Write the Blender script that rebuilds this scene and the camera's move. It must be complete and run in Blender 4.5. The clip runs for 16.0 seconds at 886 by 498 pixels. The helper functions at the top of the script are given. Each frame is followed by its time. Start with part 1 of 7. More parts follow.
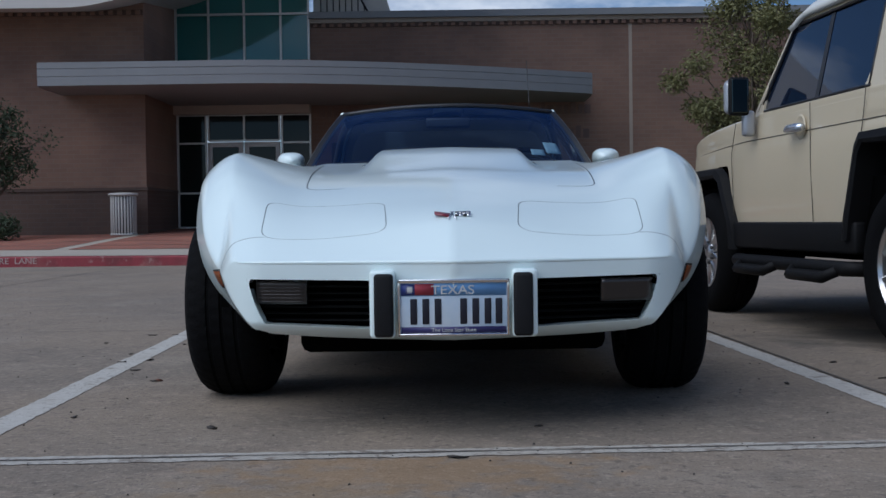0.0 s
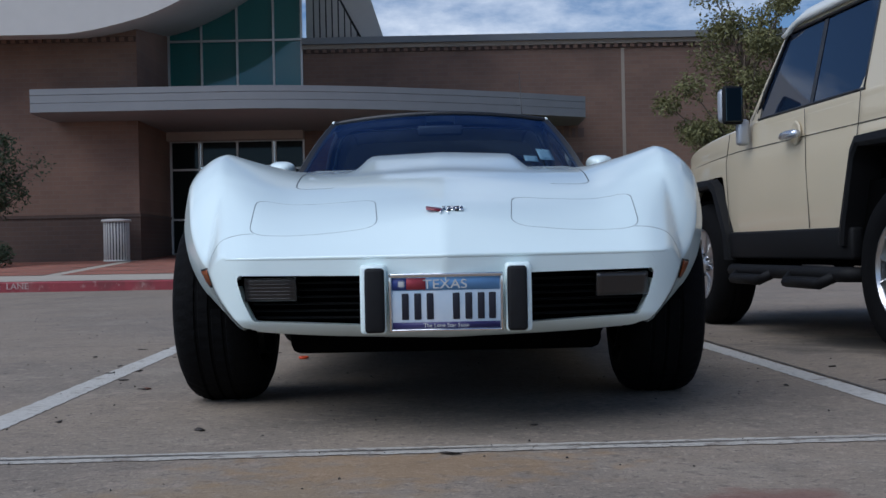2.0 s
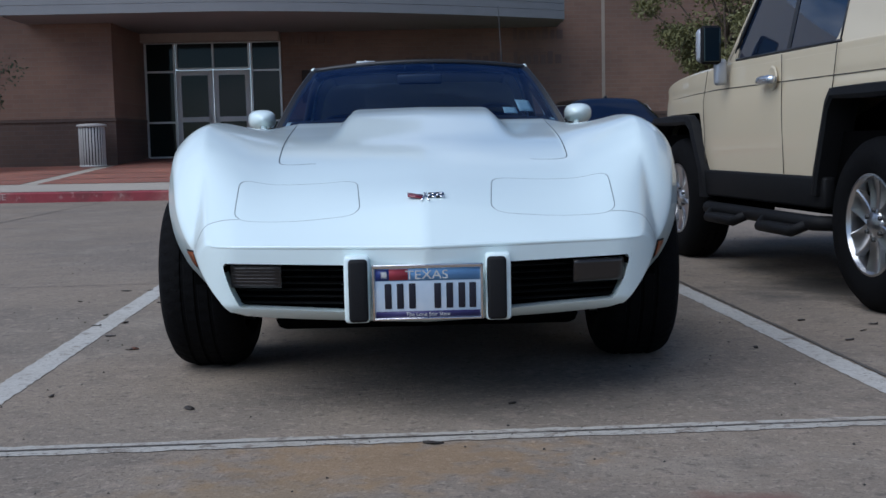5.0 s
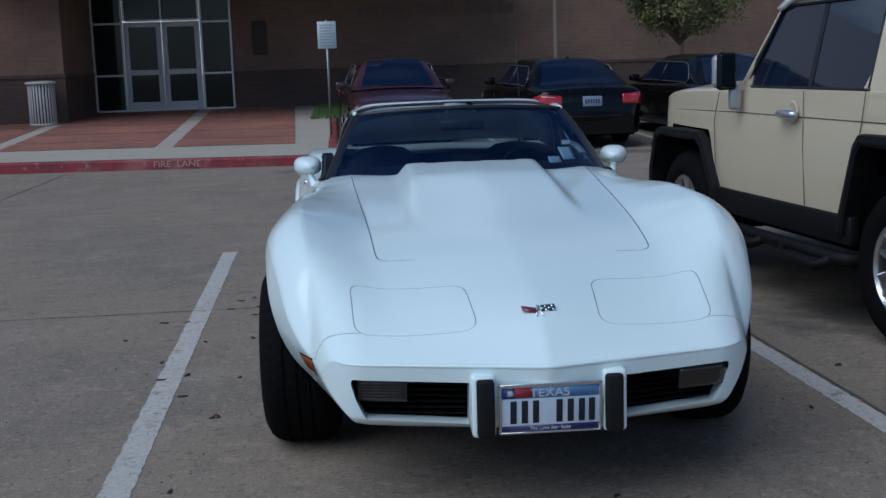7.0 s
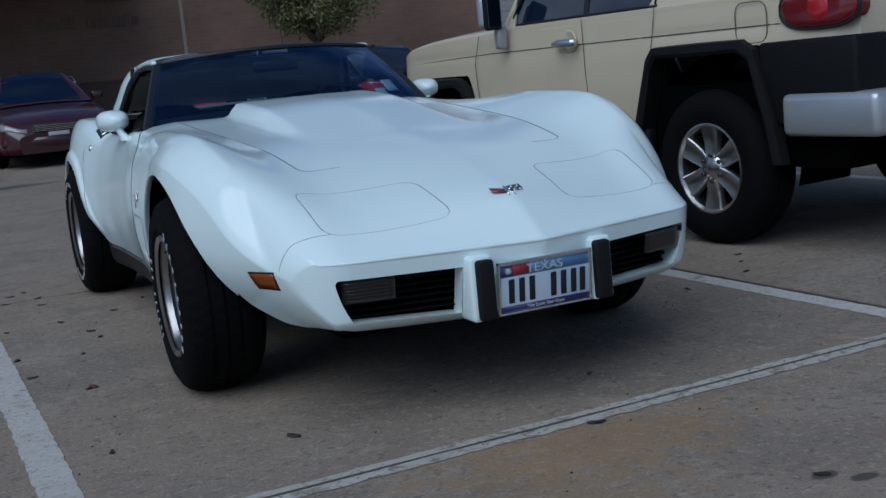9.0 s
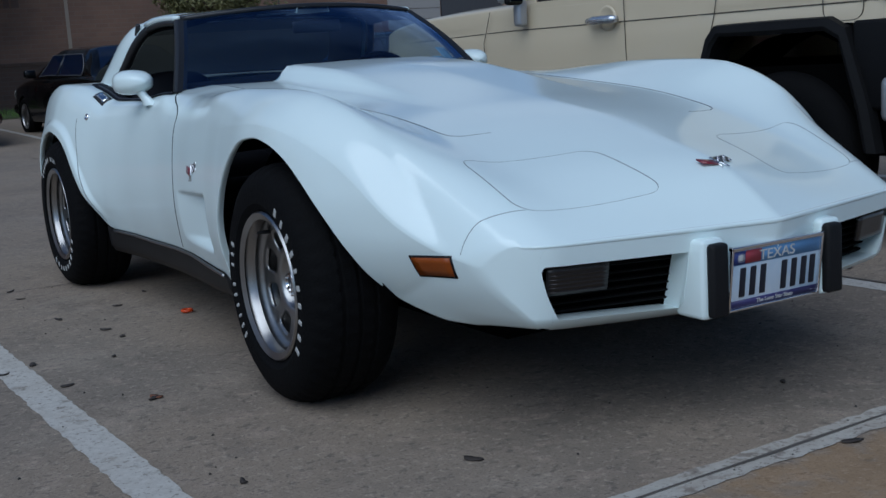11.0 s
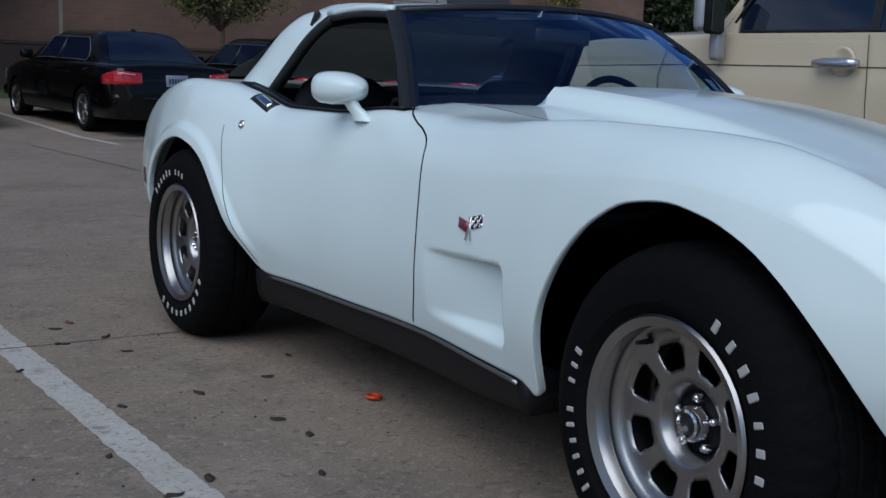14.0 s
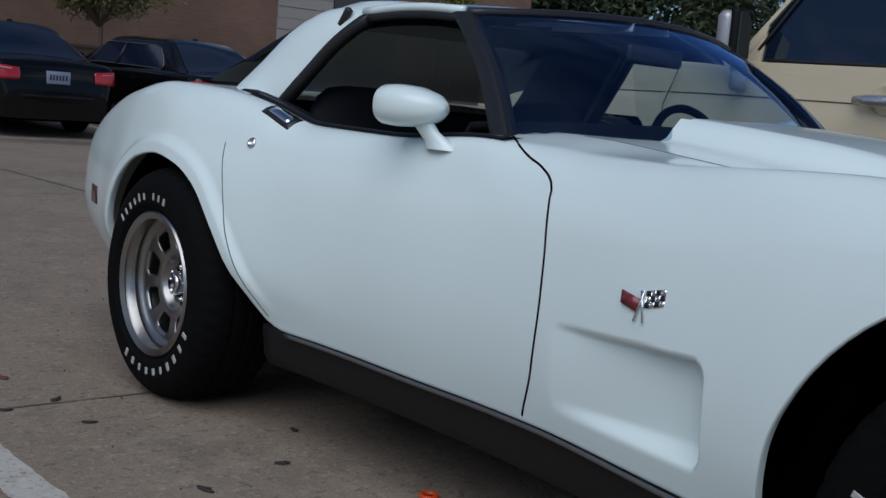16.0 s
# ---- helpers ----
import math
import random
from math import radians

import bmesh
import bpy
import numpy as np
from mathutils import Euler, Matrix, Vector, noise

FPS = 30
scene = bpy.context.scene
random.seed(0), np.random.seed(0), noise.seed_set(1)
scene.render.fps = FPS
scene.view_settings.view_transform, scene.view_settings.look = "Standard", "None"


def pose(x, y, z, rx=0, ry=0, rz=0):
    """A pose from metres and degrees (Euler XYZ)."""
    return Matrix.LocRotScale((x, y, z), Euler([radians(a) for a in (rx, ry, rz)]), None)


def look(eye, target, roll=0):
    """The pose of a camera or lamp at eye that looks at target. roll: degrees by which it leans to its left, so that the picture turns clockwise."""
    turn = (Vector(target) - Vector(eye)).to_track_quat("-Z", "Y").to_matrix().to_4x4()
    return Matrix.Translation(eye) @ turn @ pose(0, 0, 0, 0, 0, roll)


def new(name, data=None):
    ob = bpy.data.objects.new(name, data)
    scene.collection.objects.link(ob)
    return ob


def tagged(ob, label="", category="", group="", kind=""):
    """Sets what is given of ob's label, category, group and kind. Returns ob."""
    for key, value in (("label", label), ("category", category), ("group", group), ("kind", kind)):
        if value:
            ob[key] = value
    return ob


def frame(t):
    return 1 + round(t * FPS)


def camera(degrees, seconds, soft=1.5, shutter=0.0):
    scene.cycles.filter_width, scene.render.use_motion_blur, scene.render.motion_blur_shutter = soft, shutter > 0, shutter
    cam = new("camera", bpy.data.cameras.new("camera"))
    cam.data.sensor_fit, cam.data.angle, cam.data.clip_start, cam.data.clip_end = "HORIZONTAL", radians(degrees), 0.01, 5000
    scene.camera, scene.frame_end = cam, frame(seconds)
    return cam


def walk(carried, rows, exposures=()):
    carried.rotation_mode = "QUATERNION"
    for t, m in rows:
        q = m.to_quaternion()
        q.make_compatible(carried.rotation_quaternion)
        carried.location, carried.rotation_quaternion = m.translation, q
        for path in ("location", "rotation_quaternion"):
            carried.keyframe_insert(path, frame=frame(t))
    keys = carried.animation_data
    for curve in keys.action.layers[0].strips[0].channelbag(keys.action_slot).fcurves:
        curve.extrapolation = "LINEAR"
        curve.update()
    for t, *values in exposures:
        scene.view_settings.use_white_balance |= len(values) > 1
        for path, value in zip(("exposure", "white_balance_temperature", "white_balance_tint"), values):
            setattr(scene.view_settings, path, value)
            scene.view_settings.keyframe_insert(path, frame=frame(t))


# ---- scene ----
cam = camera(41.7, 16.0)
PATH = [
    (0, (-0.021, -4.274, 0.619), (-0.025, -2.275, 0.57), -0.8),
    (0.5, (-0.017, -4.254, 0.62), (-0.019, -2.255, 0.555), -0.7),
    (1, (-0.009, -4.219, 0.622), (-0.013, -2.22, 0.555), -1.0),
    (1.5, (-0.009, -4.207, 0.582), (-0.014, -2.208, 0.532), -0.1),
    (2, (-0.015, -4.209, 0.521), (-0.009, -2.209, 0.521), -1.2),
    (2.5, (-0.015, -4.214, 0.479), (0.003, -2.214, 0.464), -1.1),
    (3, (-0.01, -4.217, 0.461), (0.033, -2.218, 0.427), -0.4),
    (3.5, (-0.008, -4.208, 0.465), (-0.007, -2.209, 0.406), -0.2),
    (4, (-0.002, -4.202, 0.475), (-0.02, -2.204, 0.407), -0.3),
    (6.5, (-0.287, -4.419, 1.389), (-0.142, -2.458, 1.025), -2.8),
    (7, (-0.566, -4.371, 1.402), (-0.414, -2.402, 1.089), -1.8),
    (7.5, (-0.88, -4.327, 1.314), (-0.469, -2.403, 0.958), 0.2),
    (8, (-1.172, -4.298, 1.21), (-0.623, -2.404, 0.875), -2.0),
    (10.3, (-1.97, -3.312, 0.925), (-0.964, -1.614, 0.601), -5.6),
    (10.5, (-2.02, -3.218, 0.931), (-1.015, -1.526, 0.574), -4.8),
    (11, (-2.105, -3.016, 0.943), (-1.103, -1.317, 0.617), -3.7),
    (11.5, (-2.153, -2.766, 0.932), (-1.144, -1.061, 0.665), -0.9),
    (12, (-2.192, -2.513, 0.937), (-1.152, -0.823, 0.681), 1.4),
    (12.5, (-2.299, -2.273, 0.956), (-1.23, -0.616, 0.622), 1.3),
    (13, (-2.31, -1.981, 0.947), (-1.285, -0.282, 0.701), 2.4),
    (13.5, (-2.323, -1.731, 0.943), (-1.269, -0.05, 0.691), 3.8),
    (14, (-2.376, -1.497, 0.966), (-1.291, 0.157, 0.671), 2.0),
    (14.5, (-2.35, -1.263, 0.95), (-1.334, 0.444, 0.721), 2.4),
    (15, (-2.304, -1.047, 0.94), (-1.264, 0.644, 0.691), 4.1),
    (15.5, (-2.353, -0.802, 0.945), (-1.219, 0.823, 0.674), 5.2),
    (16, (-2.418, -0.584, 0.948), (-1.135, 0.928, 0.689), 5.0),
]
walk(cam, [(t, look(eye, target, roll)) for t, eye, target, roll in PATH], [(0.0, -0.05, 5550, 10), (1.5, 0.00, 5550, 10), (2.5, 0.18, 5550, 10), (4.0, 0.21, 5550, 10), (6.5, -0.10, 5350, 8), (8.0, -0.39, 5250, 6), (10.5, -0.38, 5250, 6), (12.5, -0.35, 5400, 8), (14.0, -0.31, 5550, 9), (16.0, -0.36, 5850, 10)])

# ---- light: a high veiled sun from the left under a partly cloudy sky ----
SUN_TO = Vector((-0.69, -0.48, 1.0)).normalized()
world = bpy.data.worlds.new("sky")
scene.world = world
world.use_nodes = True
wn = world.node_tree
sky = wn.nodes.new("ShaderNodeTexSky")
sky.sky_type = "NISHITA"
sky.sun_disc = False
sky.sun_elevation = math.asin(SUN_TO.z)
sky.sun_rotation = math.atan2(SUN_TO.x, SUN_TO.y)
sky.air_density, sky.dust_density, sky.ozone_density = 1.0, 0.3, 2.0
coord = wn.nodes.new("ShaderNodeTexCoord")
stretch = wn.nodes.new("ShaderNodeMapping")
stretch.inputs["Scale"].default_value = (1.6, 1.6, 4.0)
cloud = wn.nodes.new("ShaderNodeTexNoise")
cloud.inputs["Scale"].default_value = 2.2
cloud.inputs["Detail"].default_value = 8.0
cloud.inputs["Roughness"].default_value = 0.6
cloud_ramp = wn.nodes.new("ShaderNodeValToRGB")
cloud_ramp.color_ramp.elements[0].position = 0.47
cloud_ramp.color_ramp.elements[1].position = 0.62
cloud_mix = wn.nodes.new("ShaderNodeMixRGB")
cloud_mix.inputs[2].default_value = (10.5, 10.8, 11.2, 1)
wn.links.new(coord.outputs["Generated"], stretch.inputs["Vector"])
wn.links.new(stretch.outputs[0], cloud.inputs["Vector"])
wn.links.new(cloud.outputs["Fac"], cloud_ramp.inputs[0])
# clouds lie low round the horizon and thin out overhead
rise = wn.nodes.new("ShaderNodeSeparateXYZ")
thin = wn.nodes.new("ShaderNodeMapRange")
thin.inputs["From Min"].default_value, thin.inputs["From Max"].default_value = 0.25, 0.62
thin.inputs["To Min"].default_value, thin.inputs["To Max"].default_value = 1.0, 0.14
cover = wn.nodes.new("ShaderNodeMath")
cover.operation = "MULTIPLY"
wn.links.new(coord.outputs["Generated"], rise.inputs[0])
wn.links.new(rise.outputs["Z"], thin.inputs["Value"])
wn.links.new(thin.outputs[0], cover.inputs[0])
wn.links.new(cloud_ramp.outputs[0], cover.inputs[1])
wn.links.new(cover.outputs[0], cloud_mix.inputs[0])
deep = wn.nodes.new("ShaderNodeMixRGB")
deep.blend_type, deep.inputs[0].default_value, deep.inputs[2].default_value = "MULTIPLY", 1.0, (0.84, 0.94, 1.06, 1)
wn.links.new(sky.outputs[0], deep.inputs[1])
wn.links.new(deep.outputs[0], cloud_mix.inputs[1])
wn.links.new(cloud_mix.outputs[0], wn.nodes["Background"].inputs[0])
wn.nodes["Background"].inputs[1].default_value = 0.064
sun_data = bpy.data.lights.new("sun", "SUN")
sun_data.energy, sun_data.angle, sun_data.color = 2.3, radians(62.0), (1.0, 0.95, 0.87)
sun = new("sun", sun_data)
sun.matrix_world = look(SUN_TO * 30, (0, 0, 0))


# ---- materials ----
def mat(name, color, rough=0.5, metal=0.0, vary=0.0, scale=20.0, bump=0.0, bump_scale=80.0, coat=0.0, big=0.0, big_scale=1.2, second=None, spec=0.5):
    m = bpy.data.materials.new(name)
    m.use_nodes = True
    t = m.node_tree
    b = t.nodes["Principled BSDF"]
    b.inputs["Base Color"].default_value = (*color, 1)
    b.inputs["Roughness"].default_value = rough
    b.inputs["Metallic"].default_value = metal
    b.inputs["Specular IOR Level"].default_value = spec
    b.inputs["Coat Weight"].default_value = coat
    b.inputs["Coat Roughness"].default_value = 0.03
    c = t.nodes.new("ShaderNodeTexCoord")
    if vary or big:
        fine = t.nodes.new("ShaderNodeTexNoise")
        fine.inputs["Scale"].default_value, fine.inputs["Detail"].default_value = scale, 6
        wide = t.nodes.new("ShaderNodeTexNoise")
        wide.inputs["Scale"].default_value, wide.inputs["Detail"].default_value = big_scale, 5
        t.links.new(c.outputs["Object"], fine.inputs["Vector"])
        t.links.new(c.outputs["Object"], wide.inputs["Vector"])
        add = t.nodes.new("ShaderNodeMath")
        add.operation = "MULTIPLY_ADD"
        t.links.new(fine.outputs["Fac"], add.inputs[0])
        add.inputs[1].default_value = vary
        mul = t.nodes.new("ShaderNodeMath")
        mul.operation = "MULTIPLY_ADD"
        t.links.new(wide.outputs["Fac"], mul.inputs[0])
        mul.inputs[1].default_value = big
        mul.inputs[2].default_value = 1.0 - 0.5 * (vary + big)
        t.links.new(mul.outputs[0], add.inputs[2])
        tone = t.nodes.new("ShaderNodeMixRGB")
        tone.blend_type = "MULTIPLY"
        tone.inputs[0].default_value = 1.0
        tone.inputs[1].default_value = (*color, 1)
        if second:
            pick = t.nodes.new("ShaderNodeMixRGB")
            ramp = t.nodes.new("ShaderNodeValToRGB")
            ramp.color_ramp.elements[0].position, ramp.color_ramp.elements[1].position = 0.45, 0.68
            t.links.new(wide.outputs["Fac"], ramp.inputs[0])
            t.links.new(ramp.outputs[0], pick.inputs[0])
            pick.inputs[1].default_value, pick.inputs[2].default_value = (*color, 1), (*second, 1)
            t.links.new(pick.outputs[0], tone.inputs[1])
        t.links.new(add.outputs[0], tone.inputs[2])
        t.links.new(tone.outputs[0], b.inputs["Base Color"])
    if bump:
        grain = t.nodes.new("ShaderNodeTexNoise")
        grain.inputs["Scale"].default_value, grain.inputs["Detail"].default_value = bump_scale, 5
        t.links.new(c.outputs["Object"], grain.inputs["Vector"])
        bp = t.nodes.new("ShaderNodeBump")
        bp.inputs["Strength"].default_value, bp.inputs["Distance"].default_value = bump, 0.01
        t.links.new(grain.outputs["Fac"], bp.inputs["Height"])
        t.links.new(bp.outputs[0], b.inputs["Normal"])
    return m


def glass_mat(name, tint, mirror=0.04, haze=0.01, slanted=1.0, sheen=(1, 1, 1)):
    """A thin pane: it lets tinted light through and mirrors more at a slant; mirror, slanted: its share seen straight
    on and along it; sheen: a colour laid over its reflections.
    """
    m = bpy.data.materials.new(name)
    m.use_nodes = True
    t = m.node_tree
    t.nodes.remove(t.nodes["Principled BSDF"])
    clear, gloss = t.nodes.new("ShaderNodeBsdfTransparent"), t.nodes.new("ShaderNodeBsdfGlossy")
    clear.inputs[0].default_value = (*tint, 1)
    gloss.inputs["Roughness"].default_value = haze
    gloss.inputs["Color"].default_value = (*sheen, 1)
    slant, fifth, share, mx = t.nodes.new("ShaderNodeLayerWeight"), t.nodes.new("ShaderNodeMath"), t.nodes.new("ShaderNodeMath"), t.nodes.new("ShaderNodeMixShader")
    slant.inputs["Blend"].default_value = 0.5
    fifth.operation, fifth.inputs[1].default_value = "POWER", 5.0
    share.operation, share.inputs[1].default_value, share.inputs[2].default_value = "MULTIPLY_ADD", slanted - mirror, mirror
    t.links.new(slant.outputs["Facing"], fifth.inputs[0])
    t.links.new(fifth.outputs[0], share.inputs[0])
    t.links.new(share.outputs[0], mx.inputs[0])
    t.links.new(clear.outputs[0], mx.inputs[1])
    t.links.new(gloss.outputs[0], mx.inputs[2])
    t.links.new(mx.outputs[0], t.nodes["Material Output"].inputs[0])
    return m


def brick_mat(name, a, b, mortar, wide, high, turn=None, band=None, rough=0.85):
    m = bpy.data.materials.new(name)
    m.use_nodes = True
    t = m.node_tree
    p = t.nodes["Principled BSDF"]
    p.inputs["Roughness"].default_value = rough
    c = t.nodes.new("ShaderNodeTexCoord")
    mp = t.nodes.new("ShaderNodeMapping")
    if turn:
        mp.inputs["Rotation"].default_value = [radians(v) for v in turn]
    br = t.nodes.new("ShaderNodeTexBrick")
    br.inputs["Scale"].default_value = 1.0
    br.inputs["Brick Width"].default_value, br.inputs["Row Height"].default_value = wide, high
    br.inputs["Mortar Size"].default_value = 0.008
    br.inputs["Color1"].default_value, br.inputs["Color2"].default_value = (*a, 1), (*b, 1)
    br.inputs["Mortar"].default_value = (*mortar, 1)
    t.links.new(c.outputs["Object"], mp.inputs["Vector"])
    t.links.new(mp.outputs[0], br.inputs["Vector"])
    wide_noise = t.nodes.new("ShaderNodeTexNoise")
    wide_noise.inputs["Scale"].default_value, wide_noise.inputs["Detail"].default_value = 0.7, 6
    t.links.new(c.outputs["Object"], wide_noise.inputs["Vector"])
    ramp = t.nodes.new("ShaderNodeValToRGB")
    ramp.color_ramp.elements[0].position, ramp.color_ramp.elements[1].position = 0.3, 0.75
    ramp.color_ramp.elements[0].color, ramp.color_ramp.elements[1].color = (0.72, 0.72, 0.74, 1), (1.15, 1.12, 1.1, 1)
    t.links.new(wide_noise.outputs["Fac"], ramp.inputs[0])
    mul = t.nodes.new("ShaderNodeMixRGB")
    mul.blend_type, mul.inputs[0].default_value = "MULTIPLY", 1.0
    t.links.new(br.outputs["Color"], mul.inputs[1])
    t.links.new(ramp.outputs[0], mul.inputs[2])
    t.links.new(mul.outputs[0], p.inputs["Base Color"])
    bp = t.nodes.new("ShaderNodeBump")
    bp.inputs["Strength"].default_value, bp.inputs["Distance"].default_value, bp.invert = 0.5, 0.008, True
    t.links.new(br.outputs["Fac"], bp.inputs["Height"])
    t.links.new(bp.outputs[0], p.inputs["Normal"])
    return m


PAINT = mat("pale_blue_white_paint", (0.80, 0.915, 0.90), 0.5, spec=0.25, coat=1.0, vary=0.03, scale=600, big=0.05, big_scale=2.0, bump=0.06, bump_scale=3.0)
BLACK = mat("black_rubber", (0.009, 0.009, 0.010), 0.6, spec=0.22, vary=0.3, scale=40, bump=0.15, bump_scale=200)
TYRE = mat("tyre_rubber", (0.005, 0.005, 0.0054), 0.8, spec=0.08, vary=0.4, scale=30, bump=0.3, bump_scale=120)
TRIM = mat("satin_black_trim", (0.015, 0.015, 0.016), 0.38, vary=0.2, scale=50)
# near-black without gloss: the shade inside hollows is put into this colour
DARK = mat("void_shade", (0.003, 0.003, 0.003), 0.95, spec=0.0)
ROCKER = mat("dark_grey_rocker", (0.011, 0.0105, 0.011), 0.55, spec=0.3, vary=0.2, scale=30)
ALLOY = mat("brushed_alloy", (0.37, 0.362, 0.355), 0.30, metal=1.0, vary=0.15, scale=60, bump=0.05, bump_scale=300)
CHROME = mat("chrome", (0.8, 0.8, 0.82), 0.08, metal=1.0)
SEAM = mat("seam_shadow", (0.10, 0.115, 0.125), 0.8)
FINE_SEAM = mat("fine_seam", (0.27, 0.31, 0.32), 0.8)
ALLOY_DARK = mat("dull_dark_alloy", (0.05, 0.05, 0.052), 0.5, metal=0.6, vary=0.3, scale=60)
SPOKE_ALLOY = mat("satin_silver_alloy", (0.58, 0.575, 0.57), 0.28, metal=1.0, vary=0.12, scale=40)
GREY_ALLOY = mat("dull_alloy", (0.30, 0.29, 0.28), 0.42, metal=0.8, vary=0.2, scale=60)
PAINT.node_tree.nodes["Principled BSDF"].inputs["Coat Roughness"].default_value = 0.11
GRILLE = mat("grille_black", (0.0035, 0.0035, 0.0035), 0.7, spec=0.12)
WHITE = mat("white_plastic", (0.62, 0.62, 0.60), 0.6, vary=0.2, scale=90)
LETTER_WHITE = mat("dusty_white_rubber", (0.40, 0.40, 0.385), 0.8, spec=0.2, vary=0.4, scale=120)
REAR_GLASS = glass_mat("dim_rear_glass", (0.03, 0.036, 0.045), 0.02, 0.1, 0.15)
# the blue sheen paints blue sky into reflections that would mirror grey cloud
GLASS = glass_mat("blue_tinted_glass", (0.55, 0.68, 0.78), 0.09, 0.03, sheen=(0.42, 0.60, 1.0))
SIDE_GLASS = glass_mat("clear_side_glass", (0.85, 0.90, 0.90), 0.03)
TINTED = mat("tinted_window", (0.008, 0.014, 0.03), 0.03, spec=0.8)
SMOKED = glass_mat("smoked_glass", (0.035, 0.04, 0.045), 0.04)
LEATHER = mat("dark_blue_black_vinyl", (0.006, 0.007, 0.011), 0.7, spec=0.2, vary=0.3, scale=30, bump=0.1, bump_scale=150)
AMBER = mat("amber_lens", (0.25, 0.055, 0.004), 0.3, spec=0.3, coat=0.15, vary=0.2, scale=70)
RED_LENS = mat("red_lens", (0.42, 0.010, 0.018), 0.2, coat=0.8)
DEEP_RED = mat("deep_red_lens", (0.15, 0.005, 0.009), 0.2, coat=0.8)
CLEAR_LENS = mat("clear_lens", (0.020, 0.016, 0.0145), 0.3, coat=0.3)
BEIGE = mat("cream_beige_paint", (0.62, 0.525, 0.365), 0.4, coat=0.7, vary=0.04, scale=300, big=0.06, big_scale=1.5)
WHITE_ROOF = mat("white_roof_paint", (0.75, 0.75, 0.70), 0.4, coat=0.5, big=0.05)
FLARE = mat("black_textured_plastic", (0.0055, 0.0055, 0.006), 0.6, spec=0.2, vary=0.3, scale=60, bump=0.2, bump_scale=400)
CONCRETE = mat("stained_concrete", (0.272, 0.216, 0.160), 0.9, vary=0.6, scale=26, big=0.7, big_scale=0.7, bump=0.35, bump_scale=90, second=(0.203, 0.168, 0.131))
WALK = mat("pale_walk_concrete", (0.40, 0.35, 0.29), 0.9, vary=0.25, scale=14, big=0.3, big_scale=0.8, bump=0.2)
OLD_LINE = mat("old_worn_line_paint", (0.44, 0.41, 0.36), 0.8, vary=0.5, scale=40, big=0.3, big_scale=3.0, bump=0.25)
LINE_PAINT = mat("worn_white_line_paint", (0.50, 0.475, 0.43), 0.8, vary=0.4, scale=40, big=0.25, big_scale=3.0, bump=0.2)
RED_KERB = mat("red_kerb_paint", (0.26, 0.035, 0.045), 0.7, vary=0.5, scale=10, big=0.4, big_scale=2.0, second=(0.33, 0.13, 0.11))
WALL_BRICK = brick_mat("brown_brick", (0.240, 0.145, 0.104), (0.212, 0.127, 0.092), (0.225, 0.160, 0.122), 0.30, 0.10, (90, 0, 0))
DARK_BRICK = brick_mat("dark_base_brick", (0.115, 0.073, 0.055), (0.098, 0.063, 0.050), (0.11, 0.084, 0.07), 0.30, 0.10, (90, 0, 0))
SIDE_BRICK = brick_mat("brown_brick_return", (0.240, 0.145, 0.104), (0.212, 0.127, 0.092), (0.225, 0.160, 0.122), 0.30, 0.10, (90, 0, 90))
PAVER = brick_mat("red_brick_paver", (0.36, 0.135, 0.085), (0.27, 0.10, 0.07), (0.22, 0.15, 0.12), 0.22, 0.11)
CANOPY = mat("grey_metal_fascia", (0.215, 0.218, 0.222), 0.55, vary=0.15, scale=3, big=0.3, big_scale=0.5)
STUCCO = mat("tan_stucco", (0.36, 0.30, 0.25), 0.9, vary=0.15, scale=10, bump=0.1)
STONE_TRIM = mat("tan_coping", (0.36, 0.30, 0.24), 0.8, vary=0.2, scale=6)
TEAL_GLASS = mat("teal_mirror_glass", (0.03, 0.15, 0.14), 0.05, coat=0.0, spec=0.8)
DARK_GLASS = mat("dark_door_glass", (0.008, 0.014, 0.014), 0.05, spec=0.3)
FRAME = mat("aluminium_frame", (0.55, 0.55, 0.53), 0.4, metal=0.5)
DOOR_FRAME = mat("white_door_frame", (0.62, 0.62, 0.60), 0.45)
LEAF = mat("olive_leaf", (0.165, 0.16, 0.06), 0.6, vary=0.5, scale=8)
DARK_LEAF = mat("dark_shrub_leaf", (0.035, 0.055, 0.022), 0.6, vary=0.5, scale=8)
BARK = mat("bark", (0.10, 0.075, 0.055), 0.9, vary=0.4, scale=20, bump=0.4)
GRASS = mat("grass_blade", (0.09, 0.15, 0.03), 0.7, vary=0.4, scale=10)
SOOT = mat("dark_stain", (0.045, 0.04, 0.036), 0.85, vary=0.5, scale=40)


